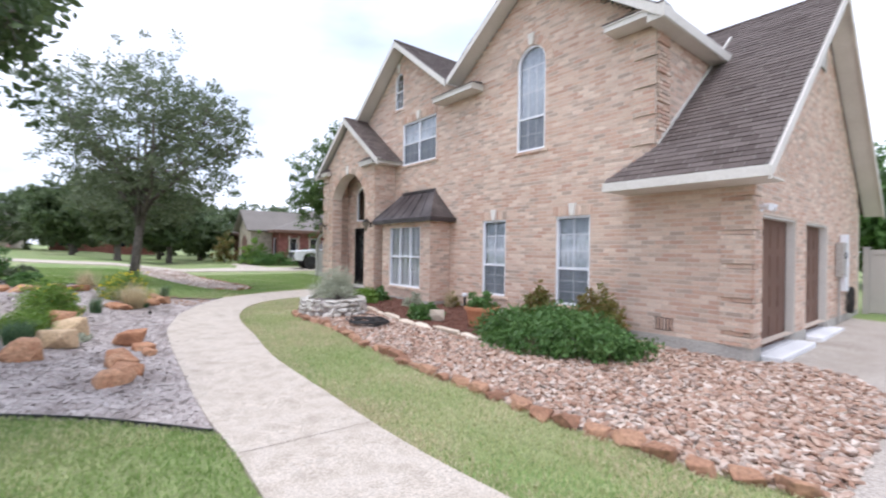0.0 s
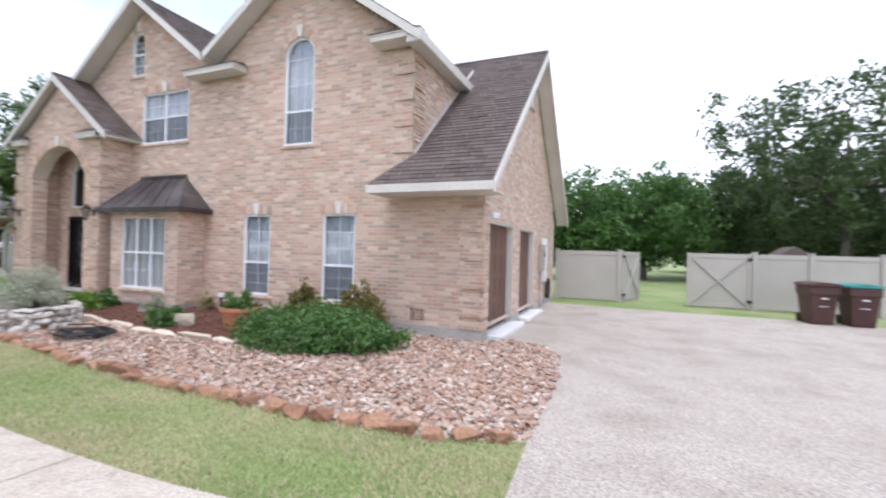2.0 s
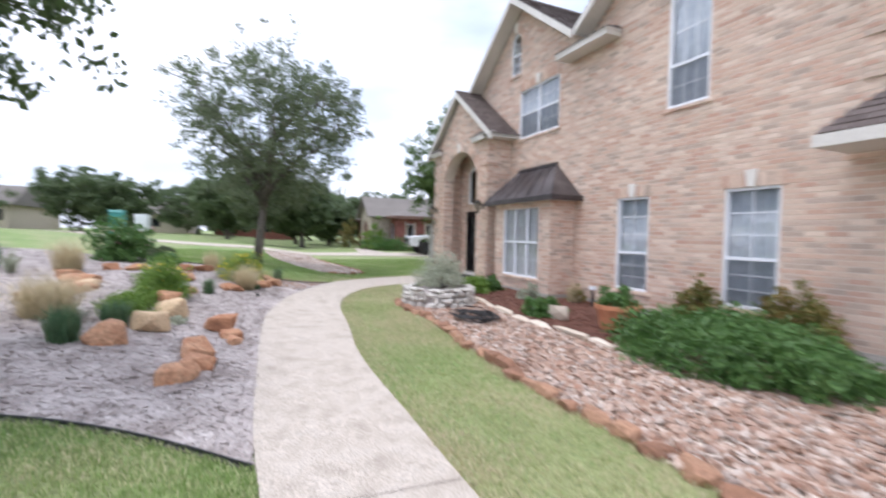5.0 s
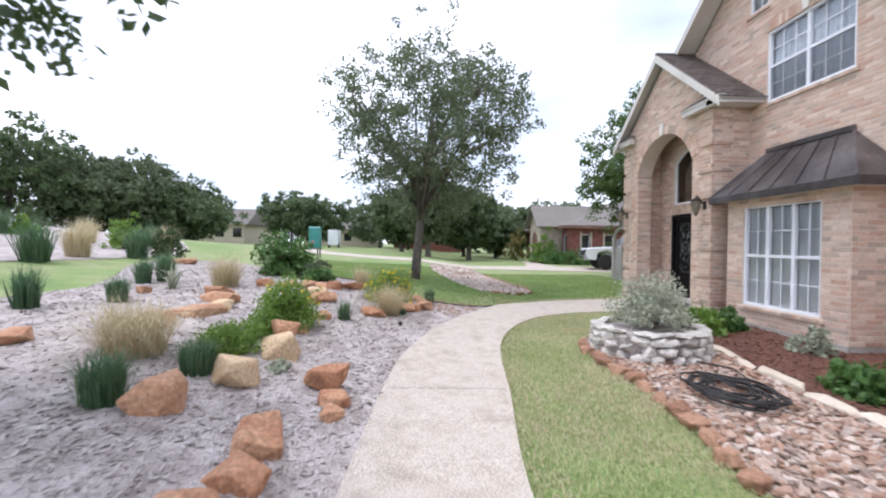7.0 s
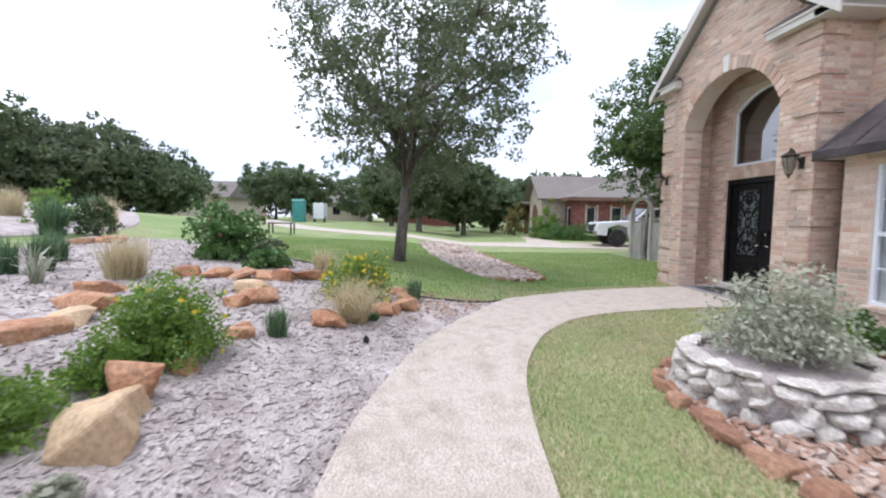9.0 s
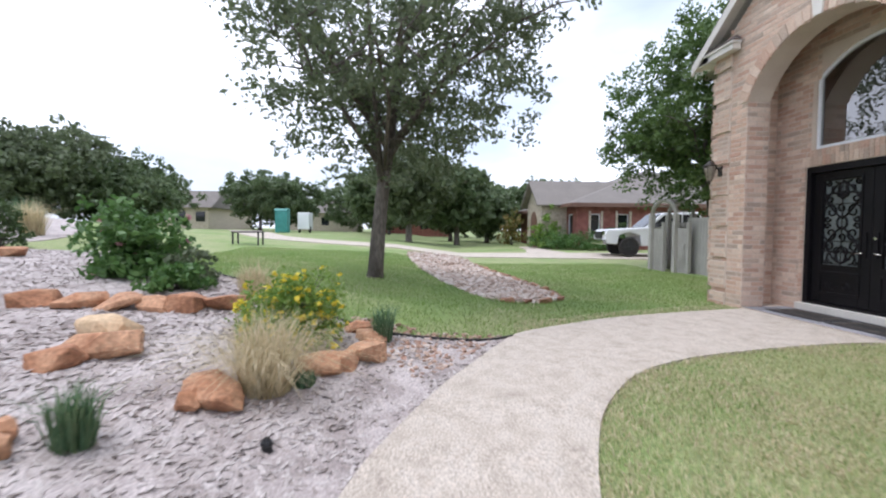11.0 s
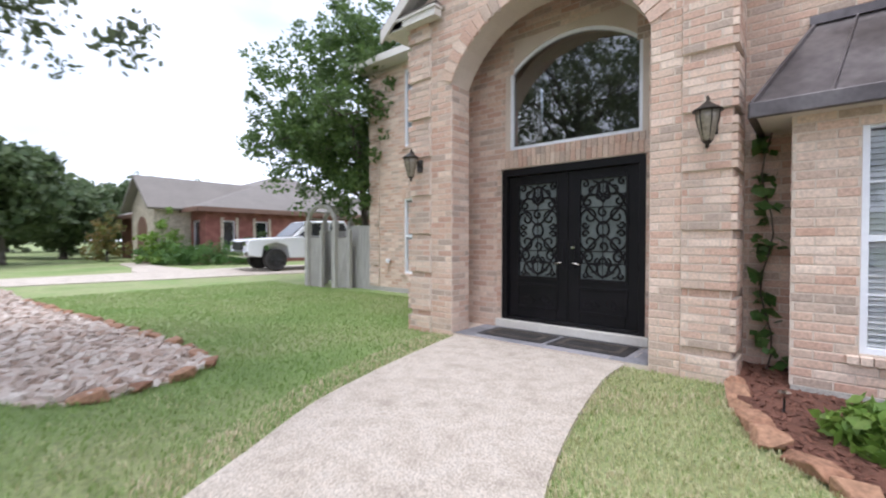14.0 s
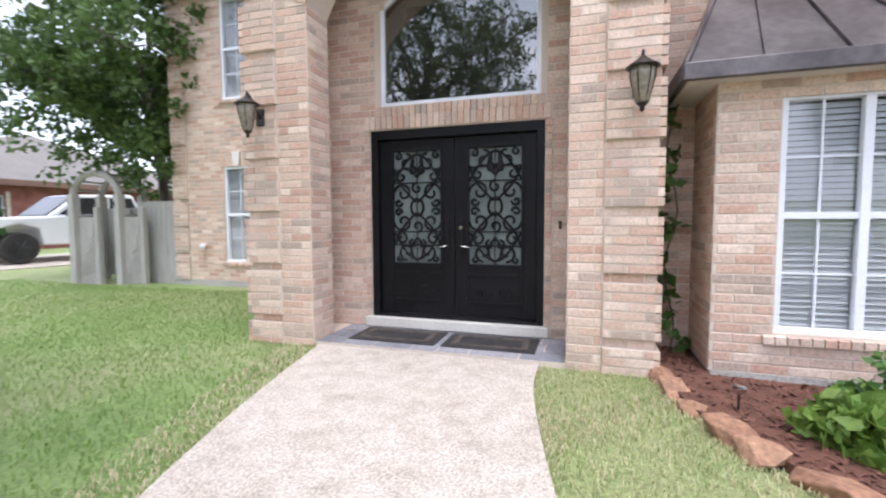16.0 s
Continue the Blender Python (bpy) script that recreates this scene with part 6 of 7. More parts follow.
for k, (x, y, h, s, b, m) in enumerate(((27, 24, 12.2, 7.0, 2.2, OAK), (35, 20, 11.4, 7.5, 2.2, OAK), (16.5, 26, 7.5, 4.2, 1.0, SHRUB), (21, 31, 8, 5.0, 1.4, OAK), (42, 30, 11, 8, 2.2, OAK), (12, 24, 7.0, 4.0, 0.9, SHRUB), (31, 40, 10, 7, 1.8, OAK), (48, 16, 9, 6.5, 1.6, OAK), (24, 46, 6, 6.5, 0.2, OAK), (37, 52, 6.5, 7.5, 0.2, OAK), (52, 42, 6.5, 7.5, 0.2, OAK), (60, 27, 7, 7, 0.2, OAK), (38, 38, 6, 6, 0.1, OAK), (44, 35, 5.5, 6, 0.1, SHRUB), (52, 34, 6, 6, 0.1, OAK), (27, 42, 5.5, 5.5, 0.1, OAK))):
    tree("live_oak", x, y, h, s, b, 0.3, 40 + k, 640, 34, 0.17, m, "broad dark live oak beyond the fence", 8, clump_r=0.75, squash=1.0, group="trees behind the fence")
for k, (x, y, h, s, b) in enumerate(((-30, -36, 7.6, 6.5, 0.3), (-24, -39, 8, 6.5, 0.3), (-37, -33, 7, 5.5, 0.3), (-18, -43, 8, 7, 0.3), (-50, -25, 7.0, 4.2, 0.8), (-47, -21, 6.2, 3.8, 0.8), (-22, -6.4, 6.0, 2.6, 1.5), (-25, -3.0, 5.6, 2.4, 1.4), (-33, -9, 5.8, 2.9, 1.2), (-36, -2.5, 4.6, 2.8, 0.9), (-31, 0.2, 4.4, 2.4, 0.8), (-42, 5, 6.0, 5, 0.5), (-48, -9, 6.0, 4.6, 0.6), (-38, 9, 6.0, 5, 0.5), (-12, -50, 8, 7, 0.3), (-55, 0, 7.5, 6, 0.5), (-60, -14, 7, 6, 0.5), (2, -52, 8, 8, 0.3), (-27, -34, 6, 4.5, 0.2), (-33, -31, 5.5, 4, 0.2))):
    tree("street_oak", x, y, h, s, b, 0.2, 70 + k, 420, 30, 0.24, HAZED_OAK if k % 3 else OAK_GREY, "dark oak in the distance across the lawn", 7, clump_r=0.6, squash=1.0, group="distant trees")

# shrubs by the house
bush("spreading_shrub", 10.66, -1.7, 3.05, 2.0, 0.6, 21, 21000, 0.042, SHRUB, "low spreading dark green shrub over the river stones", shell=0.7)
bush("nandina_shrub", 9.35, -0.55, 0.75, 0.65, 0.92, 22, 3600, 0.042, RED_TIP, "reddish-green nandina beside the window")
bush("nandina_shrub", 10.75, -0.55, 1.1, 0.8, 1.0, 23, 5400, 0.042, RED_TIP, "reddish-green nandina below the brick wall")
bush("small_shrub", 4.2, -1.35, 0.7, 0.6, 0.42, 24, 1300, 0.05, SHRUB, "small dark green shrub in the bark bed")
bush("small_shrub", 5.75, -1.25, 0.6, 0.5, 0.4, 25, 900, 0.04, SILVER, "small grey-green shrub under the bay window")
bush("leafy_perennial", 7.35, -2.1, 0.8, 0.7, 0.38, 26, 1500, 0.06, SHRUB, "leafy green plant beside a leaning stone", shell=0.4)
bush("leafy_perennial", 4.5, -1.9, 0.6, 0.5, 0.3, 27, 900, 0.06, BRIGHT, "bright green leafy plant in the bark bed", shell=0.4)
bush("hosta_plant", 4.05, -1.75, 0.95, 0.75, 0.36, 28, 3400, 0.062, BRIGHT, "bright green broad-leaved plant in the bark bed", shell=0.75, category="plant")
tuft("dry_grass", 6.3, -0.45, 0.4, 0.5, 29, 160, 0.01, TAN_GRASS, "wispy dry brownish plant against the bay wall", 0.6)
bush("dry_shrub", 6.35, -0.4, 0.55, 0.4, 0.45, 30, 500, 0.03, RED_TIP, "thin brownish shrub against the bay wall")
vine = thing("ivy_vine", (3.08, -0.2, 0.0), "green vine climbing in the niche beside the porch pier", "vine")
rv = np.random.default_rng(5)
stem = [(3.08 + 0.05 * math.sin(k * 1.1), -0.16 - 0.03 * math.cos(k), -0.05 + k * 0.19) for k in range(13)]
Geo().tube(stem, 0.008, 5).ob("stem", BARK, vine)
vc = np.array([p for p in stem for _ in range(2)]) + rv.normal(size=(26, 3)) * [0.05, 0.03, 0.05]
V, F = leaves(vc, 0.09, 5, 0.10, rv, 0.0, 1.2)
add("foliage", fast_mesh("foliage", V, F), SHRUB, vine)

# terracotta trough and leaning stone
pot = thing("terracotta_trough", (8.75, -1.62, -0.12), "terracotta planter with trailing green plants", "planter")
Geo().lathe((8.75, -1.62, -0.14), [(0.24, 0), (0.27, 0.05), (0.33, 0.36), (0.37, 0.37), (0.37, 0.44), (0.33, 0.44), (0.31, 0.38)], 22).ob("pot", TERRA, pot, smooth=False)
Geo().lathe((8.75, -1.62, -0.14), [(0.31, 0.36), (0.02, 0.4)], 16).ob("soil", SOIL_AND_SHADE, pot)
bush("potted_plant", 8.75, -1.62, 0.74, 0.66, 0.3, 33, 1300, 0.045, SHRUB, "trailing green plant in the terracotta planter", z=0.27, shell=0.4, category="plant")
ls = add("garden_stone", hull_mesh("garden_stone", 9, (0.5, 0.16, 0.42), 16, 0.4), FLAG)
ls.matrix_basis = pose(7.85, -2.05, float(gz(7.85, -2.05)) + 0.17, 18, 0, 20)
tagged(ls, "smooth cream stone leaning in the bark bed", "stone")
sp = thing("sprinkler_valve", (6.95, -0.5, -0.1), "dark garden tap on a short pipe", "garden tap")
Geo().tube([(6.95, -0.5, -0.15), (6.95, -0.5, 0.3)], 0.03, 8).ob("pipe", BLACK, sp)
Geo().box(6.9, 7.0, -0.56, -0.44, 0.28, 0.36).ob("valve_cap", VINYL, sp, bevel=0.01)
gl = thing("solar_light", (3.28, -1.45, -0.03), "small dark solar garden light on a stake", "garden light")
Geo().tube([(3.28, -1.45, -0.06), (3.28, -1.45, 0.12)], 0.008, 6).ob("stake", BLACK, gl)
Geo().lathe((3.28, -1.45, 0.1), [(0.01, 0), (0.035, 0.02), (0.045, 0.05), (0.02, 0.06)], 10).ob("shade", CHROME, gl)
ho = thing("garden_hose", (7.33, -3.5, -0.1), "black coiled garden hose on the river stones", "hose")
rh = random.Random(4)
hp = []
for k in range(210):
    a = k * 0.34
    r = 0.33 + 0.13 * math.sin(k * 0.13) + rh.uniform(-0.05, 0.05)
    hp.append((7.33 + r * math.cos(a) * 1.15, -3.5 + r * math.sin(a) * 0.8, float(gz(7.5, -3.8)) + 0.09 + 0.05 * (k / 210) + 0.012 * math.sin(k)))
hp += [(7.0, -3.1, -0.02), (6.6, -2.95, -0.03), (6.3, -3.2, -0.03)]
Geo().tube(hp, 0.0105, 6).ob("hose_line", RUBBER, ho, smooth=True)


# ---------------------------------------------------------------- stones
def stone(name, x, y, size, turn, seed, material, label, sink=0.25, parent=None, group="garden boulders", rnd_=0.12, n=20):
    me = hull_mesh(name, seed, size, n, rnd_)
    o = add(name, me, material, parent)
    m = pose(x, y, float(gz(x, y)) + size[2] * (0.5 - sink), 0, 0, turn)
    if parent:
        o.matrix_basis = m
    else:
        o.matrix_basis = m
        if label:
            tagged(o, label, "boulder", group)
    md = o.modifiers.new("bevel", "BEVEL")
    md.width, md.segments = min(size) * 0.06, 2
    return o


ROCKS = [(8.04, -8.74, 0.58, 0.44, 0.38, 0), (7.4, -8.42, 0.56, 0.44, 0.36, 1), (6.5, -8.32, 0.48, 0.42, 0.44, 1), (5.92, -8.45, 0.34, 0.36, 0.44, 0), (6.1, -8.38, 0.34, 0.26, 0.26, 1),
         (7.28, -7.6, 0.42, 0.36, 0.36, 0), (7.62, -7.46, 0.34, 0.26, 0.18, 0), (7.92, -7.44, 0.24, 0.2, 0.14, 0), (8.5, -7.8, 0.46, 0.36, 0.30, 0), (8.95, -7.76, 0.42, 0.3, 0.2, 0), (9.35, -7.9, 0.46, 0.34, 0.24, 0),
         (5.15, -9.95, 1.0, 0.4, 0.22, 0), (4.55, -9.85, 0.6, 0.4, 0.2, 1), (4.0, -10.1, 0.7, 0.42, 0.24, 0), (3.3, -10.45, 0.6, 0.4, 0.24, 0), (5.9, -10.1, 0.7, 0.45, 0.24, 0),
         (3.65, -7.6, 0.72, 0.38, 0.2, 0), (3.05, -7.02, 0.44, 0.34, 0.22, 0), (2.66, -6.66, 0.42, 0.34, 0.24, 0), (2.86, -6.86, 0.36, 0.3, 0.2, 0), (2.17, -6.68, 0.34, 0.28, 0.18, 0), (1.92, -6.86, 0.32, 0.26, 0.16, 0),
         (1.7, -8.3, 0.46, 0.34, 0.24, 0), (1.78, -8.62, 0.5, 0.36, 0.26, 0), (1.88, -8.95, 0.5, 0.34, 0.22, 0), (1.9, -9.3, 0.55, 0.36, 0.26, 0), (1.85, -9.7, 0.5, 0.36, 0.24, 0), (1.8, -10.15, 0.5, 0.36, 0.22, 0),
         (2.82, -8.75, 0.55, 0.4, 0.28, 1), (3.15, -8.6, 0.6, 0.4, 0.28, 0), (3.4, -8.75, 0.4, 0.3, 0.2, 0), (3.5, -11.7, 0.3, 0.26, 0.2, 0), (4.5, -8.3, 0.3, 0.22, 0.16, 0),
         (-2.5, -14.2, 0.8, 0.5, 0.26, 0), (-1.8, -14.4, 0.6, 0.4, 0.2, 0), (6.9, -10.9, 0.5, 0.35, 0.22, 0)]
for k, (x, y, a, b, c, kind) in enumerate(ROCKS):
    stone("boulder", x - 0.06, y + 0.12, (a, b, c), (k * 47) % 180, 100 + k, BOULDER if kind else SAND, "tan weathered boulder on grey mulch" if kind else "rough orange sandstone block on grey mulch")
for k, (x, y) in enumerate(((7.25, -7.5), (4.3, -8.22), (5.35, -8.25), (3.75, -7.55))):
    stone("boulder", x, y, (0.24, 0.2, 0.18), k * 60, 150 + k, SAND, "small orange sandstone block on grey mulch")


def along(line, gap):
    """Places and headings at even steps along a line."""
    out, carry = [], 0.0
    for (ax, ay), (bx, by) in zip(line, line[1:]):
        l = math.hypot(bx - ax, by - ay)
        while carry < l:
            f = carry / l
            out.append((ax + (bx - ax) * f, ay + (by - ay) * f, math.degrees(math.atan2(by - ay, bx - ax))))
            carry += gap
        carry -= l
    return out


rb = random.Random(8)
for label, line, mat_, dims, gap in (("orange sandstone blocks edging the river stone bed", EDGE_ROCK, RUST, (0.32, 0.2, 0.15), 0.30), ("orange sandstone blocks edging the bark bed", smooth_line([(2.92, -0.9), (3.04, -1.55), (3.33, -2.12), (3.85, -2.6), (4.55, -3.1)]), RUST, (0.32, 0.18, 0.14), 0.29),
                                     ("cream limestone blocks edging the flower bed", BED_LINE, FLAG, (0.74, 0.17, 0.14), 0.63), ("orange stones along the dry creek", CREEK_POLY[-12:] + CREEK_POLY[:8], RUST, (0.3, 0.2, 0.12), 0.42)):
    e = thing("stone_edging", (line[0][0], line[0][1], float(gz(*line[0]))), label, "edging")
    for k, (x, y, a) in enumerate(along(line, gap)):
        s = rb.uniform(0.75, 1.2)
        o = stone("stone", x + rb.uniform(-0.03, 0.03), y + rb.uniform(-0.04, 0.04), (dims[0] * s, dims[1] * rb.uniform(0.8, 1.2), dims[2] * rb.uniform(0.8, 1.25)), a + rb.uniform(-14, 14), 300 + k + int(gap * 1000), mat_, "", 0.3, None, "")
        hang(o, e)
# steel edging of lawn and mulch
for line, lab in ((MULCH_EDGE_R, "dark steel edging between mulch and lawn"), ([p for p in MULCH_EDGE_L if p[0] > -2], "dark steel edging between mulch and lawn")):
    g = Geo()
    for (ax, ay), (bx, by) in zip(line, line[1:]):
        za, zb = float(gz(ax, ay)), float(gz(bx, by))
        g.slab([(ax, ay, za + 0.04), (bx, by, zb + 0.04), (bx, by, zb - 0.05), (ax, ay, za - 0.05)], 0.012)
    setting(g.ob("trim_edging", BLACK), lab, "edging")

for x, y in ((4.15, -6.95), (6.9, -7.55)):
    sh = thing("irrigation_sprinkler", (x, y, float(gz(x, y))), "small black irrigation head in the mulch", "sprinkler", "irrigation heads")
    Geo().lathe((x, y, float(gz(x, y))), [(0.028, -0.02), (0.03, 0.05), (0.036, 0.055), (0.03, 0.075)], 10).ob("body", BLACK, sh)
    Geo().lathe((x, y, float(gz(x, y)) + 0.075), [(0.02, 0.0), (0.012, 0.02)], 10).ob("nozzle", BLACK, sh)

# dry-stacked round planter with a silver shrub
PC = (5.52, -3.42)
planter = thing("stone_planter", (PC[0], PC[1], -0.1), "round planter of stacked weathered white limestone", "planter")
rp_ = random.Random(6)
for row in range(4):
    r, n = 0.70 - row * 0.012, (21, 20, 21, 17)[row]
    for k in range(n):
        a = 6.283 * (k + 0.5 * (row % 2)) / n + rp_.uniform(-0.06, 0.06)
        if row < 3:
            size = (0.235 * rp_.uniform(0.65, 1.2), 0.24, 0.15 * rp_.uniform(0.75, 1.15))
        else:
            size = (0.31 * rp_.uniform(0.75, 1.2), 0.22, 0.065 * rp_.uniform(0.8, 1.3))
        x, y = PC[0] + r * math.cos(a), PC[1] + r * math.sin(a)
        me = hull_mesh("block", 500 + row * 40 + k, size, 22, 0.42 if row < 3 else 0.2)
        o = add("block", me, WHITE_STONE)
        o.matrix_basis = pose(x, y, float(gz(*PC)) + (0.05, 0.165, 0.275, 0.365)[row], rp_.uniform(-9, 9), rp_.uniform(-9, 9), math.degrees(a) + 90 + rp_.uniform(-12, 12))
        md = o.modifiers.new("bevel", "BEVEL")
        md.width, md.segments = 0.014, 2
        hang(o, planter)
Geo().lathe((*PC, 0), [(0.675, float(gz(*PC)) - 0.05), (0.665, float(gz(*PC)) + 0.31), (0.62, float(gz(*PC)) + 0.32)], 24).ob("backfill", MULCH, planter, "grit packed between the stones")
Geo().lathe((*PC, 0), [(0.61, float(gz(*PC)) - 0.05), (0.61, 0.14), (0.5, 0.17), (0.01, 0.2)], 24).ob("soil", SOIL_AND_SHADE, planter, "dark soil in the planter")
bush("silver_sage", PC[0] - 0.05, PC[1] + 0.1, 1.1, 1.1, 0.70, 34, 8200, 0.024, SILVER, "silvery grey-green sage shrub in the stone planter", z=0.27, shell=0.45)

# loose stones
PROTO = [tri_arrays(hull_mesh("proto", 700 + k, (1, 0.75, 0.42), 12, 0.3)) for k in range(10)]
rs = np.random.default_rng(9)


def scatter_points(poly, n, lift):
    xs, ys = [p[0] for p in poly], [p[1] for p in poly]
    x, y = rs.uniform(min(xs), max(xs), n), rs.uniform(min(ys), max(ys), n)
    ok = inside(x, y, poly)
    x, y = x[ok], y[ok]
    return np.stack([x, y, gz(x, y) + lift], 1)


pp = scatter_points(ROCK_POLY, 21000, 0.02)
pp[:, 2] += rs.uniform(0, 0.03, len(pp))
river = scatter("river_stones", PROTO, pp, rs.uniform(0.055, 0.125, len(pp)), PEBBLE, 10)
tagged(river, "loose chopped river stones in tan, rust and cream", "river stones")
pp = scatter_points(CREEK_POLY, 5200, 0.02)
tagged(scatter("creek_stones", PROTO, pp, rs.uniform(0.09, 0.22, len(pp)), CREEK, 11), "loose pale stones in the dry creek bed", "creek stones")
FLAKE = [tri_arrays(hull_mesh("proto", 760 + k, (1, 0.33, 0.12), 9, 0.0)) for k in range(6)]
pp = scatter_points(MULCH_POLY, 90000, 0.018)
keep = (pp[:, 1] > -9.4) | (rs.random(len(pp)) < 0.4)
pp = pp[keep]
tagged(scatter("mulch_chips", FLAKE, pp, rs.uniform(0.035, 0.10, len(pp)), CHIP, 12, 0.5), "weathered grey wood chips", "mulch chips")
pp = scatter_points(BARK_POLY, 9000, 0.055)
tagged(scatter("bark_chips", FLAKE, pp, rs.uniform(0.03, 0.08, len(pp)), BARK_MULCH, 13, 0.6), "red-brown bark chips", "bark chips")
pp = scatter_points([(1.3, -6.9), (1.62, -5.9), (1.45, -5.1), (2.5, -5.75), (3.0, -6.1), (2.4, -6.5)], 700, 0.02)
tagged(scatter("gravel_stones", PROTO, pp, rs.uniform(0.04, 0.09, len(pp)), PEBBLE, 14), "small tan stones between path and mulch", "gravel")

# ---------------------------------------------------------------- garden plants
bush("damianita_shrub", 5.15, -8.5, 0.95, 0.9, 0.76, 51, 9000, 0.025, BRIGHT, "feathery green shrub dotted with yellow flowers", flowers=(YELLOW, 60, 0.035), shell=0.35)
bush("damianita_shrub", 2.35, -7.28, 1.05, 0.95, 0.62, 52, 10000, 0.026, BRIGHT, "round green shrub covered in yellow flowers", flowers=(YELLOW, 420, 0.045), shell=0.4)
bush("rose_shrub", -0.3, -10.3, 1.6, 1.6, 1.2, 53, 3400, 0.07, SHRUB, "loose dark green rose shrub with pale pink blooms", flowers=(PINK, 12, 0.08), shell=0.3)
bush("low_shrub", 0.75, -9.15, 1.0, 0.7, 0.4, 54, 1600, 0.05, SHRUB, "low green groundcover behind the sandstone edging", shell=0.4)
bush("low_shrub", 0.1, -9.3, 0.8, 0.7, 0.55, 55, 1300, 0.05, OAK_GREY, "small olive-green shrub at the lawn edge", shell=0.4)
bush("low_shrub", 6.5, -8.75, 0.95, 0.75, 0.34, 56, 5200, 0.022, BRIGHT, "low feathery green plant beside a boulder", shell=0.35)
bush("low_shrub", 5.75, -8.62, 0.6, 0.5, 0.36, 57, 2600, 0.022, BRIGHT, "low feathery green plant beside a boulder", shell=0.35)
bush("round_shrub", -4.0, -15.4, 1.2, 1.2, 1.0, 58, 1800, 0.06, OAK, "clipped dark round shrub in the far bed")
bush("wild_shrub", -6.0, -18.2, 1.6, 1.5, 1.5, 59, 1500, 0.08, BRIGHT, "light green wild shrub in the far bed", shell=0.3)
bush("round_shrub", 3.5, -19.5, 1.5, 1.4, 1.2, 60, 1500, 0.08, OAK, "dark round shrub at the far bed")
tuft("feather_grass", 3.4, -7.2, 0.5, 0.58, 61, 900, 0.005, TAN_GRASS, "tan Mexican feather grass spilling over stones", 1.7, group="feather grasses")
tuft("feather_grass", 6.95, -9.5, 0.8, 0.6, 62, 1100, 0.006, TAN_GRASS, "large tan feather grass clump", 1.7, group="feather grasses")
tuft("feather_grass", 2.2, -10.7, 0.7, 0.7, 63, 500, 0.009, TAN_GRASS, "tan feather grass clump", 1.1, group="feather grasses")
tuft("feather_grass", 1.2, -8.0, 0.5, 0.5, 64, 300, 0.008, TAN_GRASS, "tan feather grass clump at the lawn edge", 1.1, group="feather grasses")
for k, (x, y, h, lab) in enumerate(((7.25, -8.72, 0.46, "dense"), (8.1, -9.0, 0.55, "dense"), (4.4, -11.4, 0.55, "dense"), (4.27, -7.86, 0.46, "small"), (2.05, -6.45, 0.5, "spiky"), (3.25, -6.98, 0.15, "tiny"), (5.2, -12.1, 0.8, "dense"), (1.0, -12.6, 0.7, "dense"), (1.9, -12.1, 0.8, "dense"), (2.3, -12.3, 0.7, "dense"))):
    tuft("blue_grass", x, y, 0.4 if lab == "dense" else 0.25, h * 0.72, 65 + k, 420 if lab == "dense" else 220, 0.011, BLUE_GRASS, lab + " blue-green grass tuft in the mulch", 0.7, group="blue-green grasses")
yu = tuft("yucca_plant", 2.9, -11.4, 0.15, 0.55, 90, 26, 0.05, SILVER, "spiky pale yucca in the mulch", 1.3, category="yucca")
for k, (x, y) in enumerate(((-3.0, -15.8), (-7.5, -17.5), (-9, -19), (-1.5, -16.5), (0.5, -16.0))):
    tuft("bunch_grass", x, y, 0.8, 1.0, 91 + k, 420, 0.016, TAN_GRASS if k % 2 else BLUE_GRASS, "tall loose bunch grass in the far bed", 1.0, group="far bunch grasses")
bush("silver_sprig", 6.95, -8.05, 0.3, 0.25, 0.12, 97, 160, 0.03, SILVER, "small grey sprig in the mulch", shell=0.2, stems=False)

# ---------------------------------------------------------------- grass
def lawn(name, poly, n, h, material, seed, label, holes=(), patchy=None):
    global rs
    rs = np.random.default_rng(seed)
    p = scatter_points(poly, n, 0.0)
    for q in holes:
        p = p[~inside(p[:, 0], p[:, 1], q)]
    rnd = np.random.default_rng(seed)
    if patchy is not None:
        f = np.sin(1.9 * p[:, 0] + 1.6 * np.sin(1.3 * p[:, 1])) + np.sin(2.6 * p[:, 1] + 1.4 * np.sin(0.9 * p[:, 0] + 1)) + 0.7 * np.sin(5.3 * p[:, 0] - 4.1 * p[:, 1])
        p = p[f + rnd.normal(size=len(p)) * 0.35 > patchy]
    V, F = blades(p, h * 0.8, 1.2, 0.0085, rnd, 0.4)
    tagged(add(name, fast_mesh(name, V, F), material), label, "grass", kind="stuff")


STRIP = [p for p in LINE_R] + [(14.82, -5.4), (14.8, -4.0)] + list(reversed(EDGE_ROCK)) + [(4.55, -3.1), (3.85, -2.6), (3.33, -2.12), (3.04, -1.55), (2.92, -0.85), (2.0, -0.83)]
lawn("lawn_strip", STRIP, 150000, 0.045, GRASS_DRY, 21, "short grass strip between path and stones, dry at the edge")
lawn("lawn_strip_green", STRIP, 18000, 0.05, GRASS, 25, "short green grass strip between path and stones")
LAWN_L = [(-0.27, -0.85)] + [p for p in reversed(LINE_L) if p[0] < 1.46] + list(reversed([p for p in MULCH_EDGE_L if p[0] > -3.2])) + [(-9, -11.8), (-9, 1.5), (-1.05, 1.9), (-1.05, -0.85)]
lawn("lawn_front", LAWN_L, 170000, 0.05, GRASS, 22, "mown green front lawn", (CREEK_POLY,))
LAWN_R = MULCH_EDGE_R + [(14, -13), (14.8, -7.3)] + [p for p in LINE_L if p[0] > 10.9]
lawn("lawn_corner", LAWN_R, 70000, 0.055, GRASS, 23, "green lawn corner beside the path")
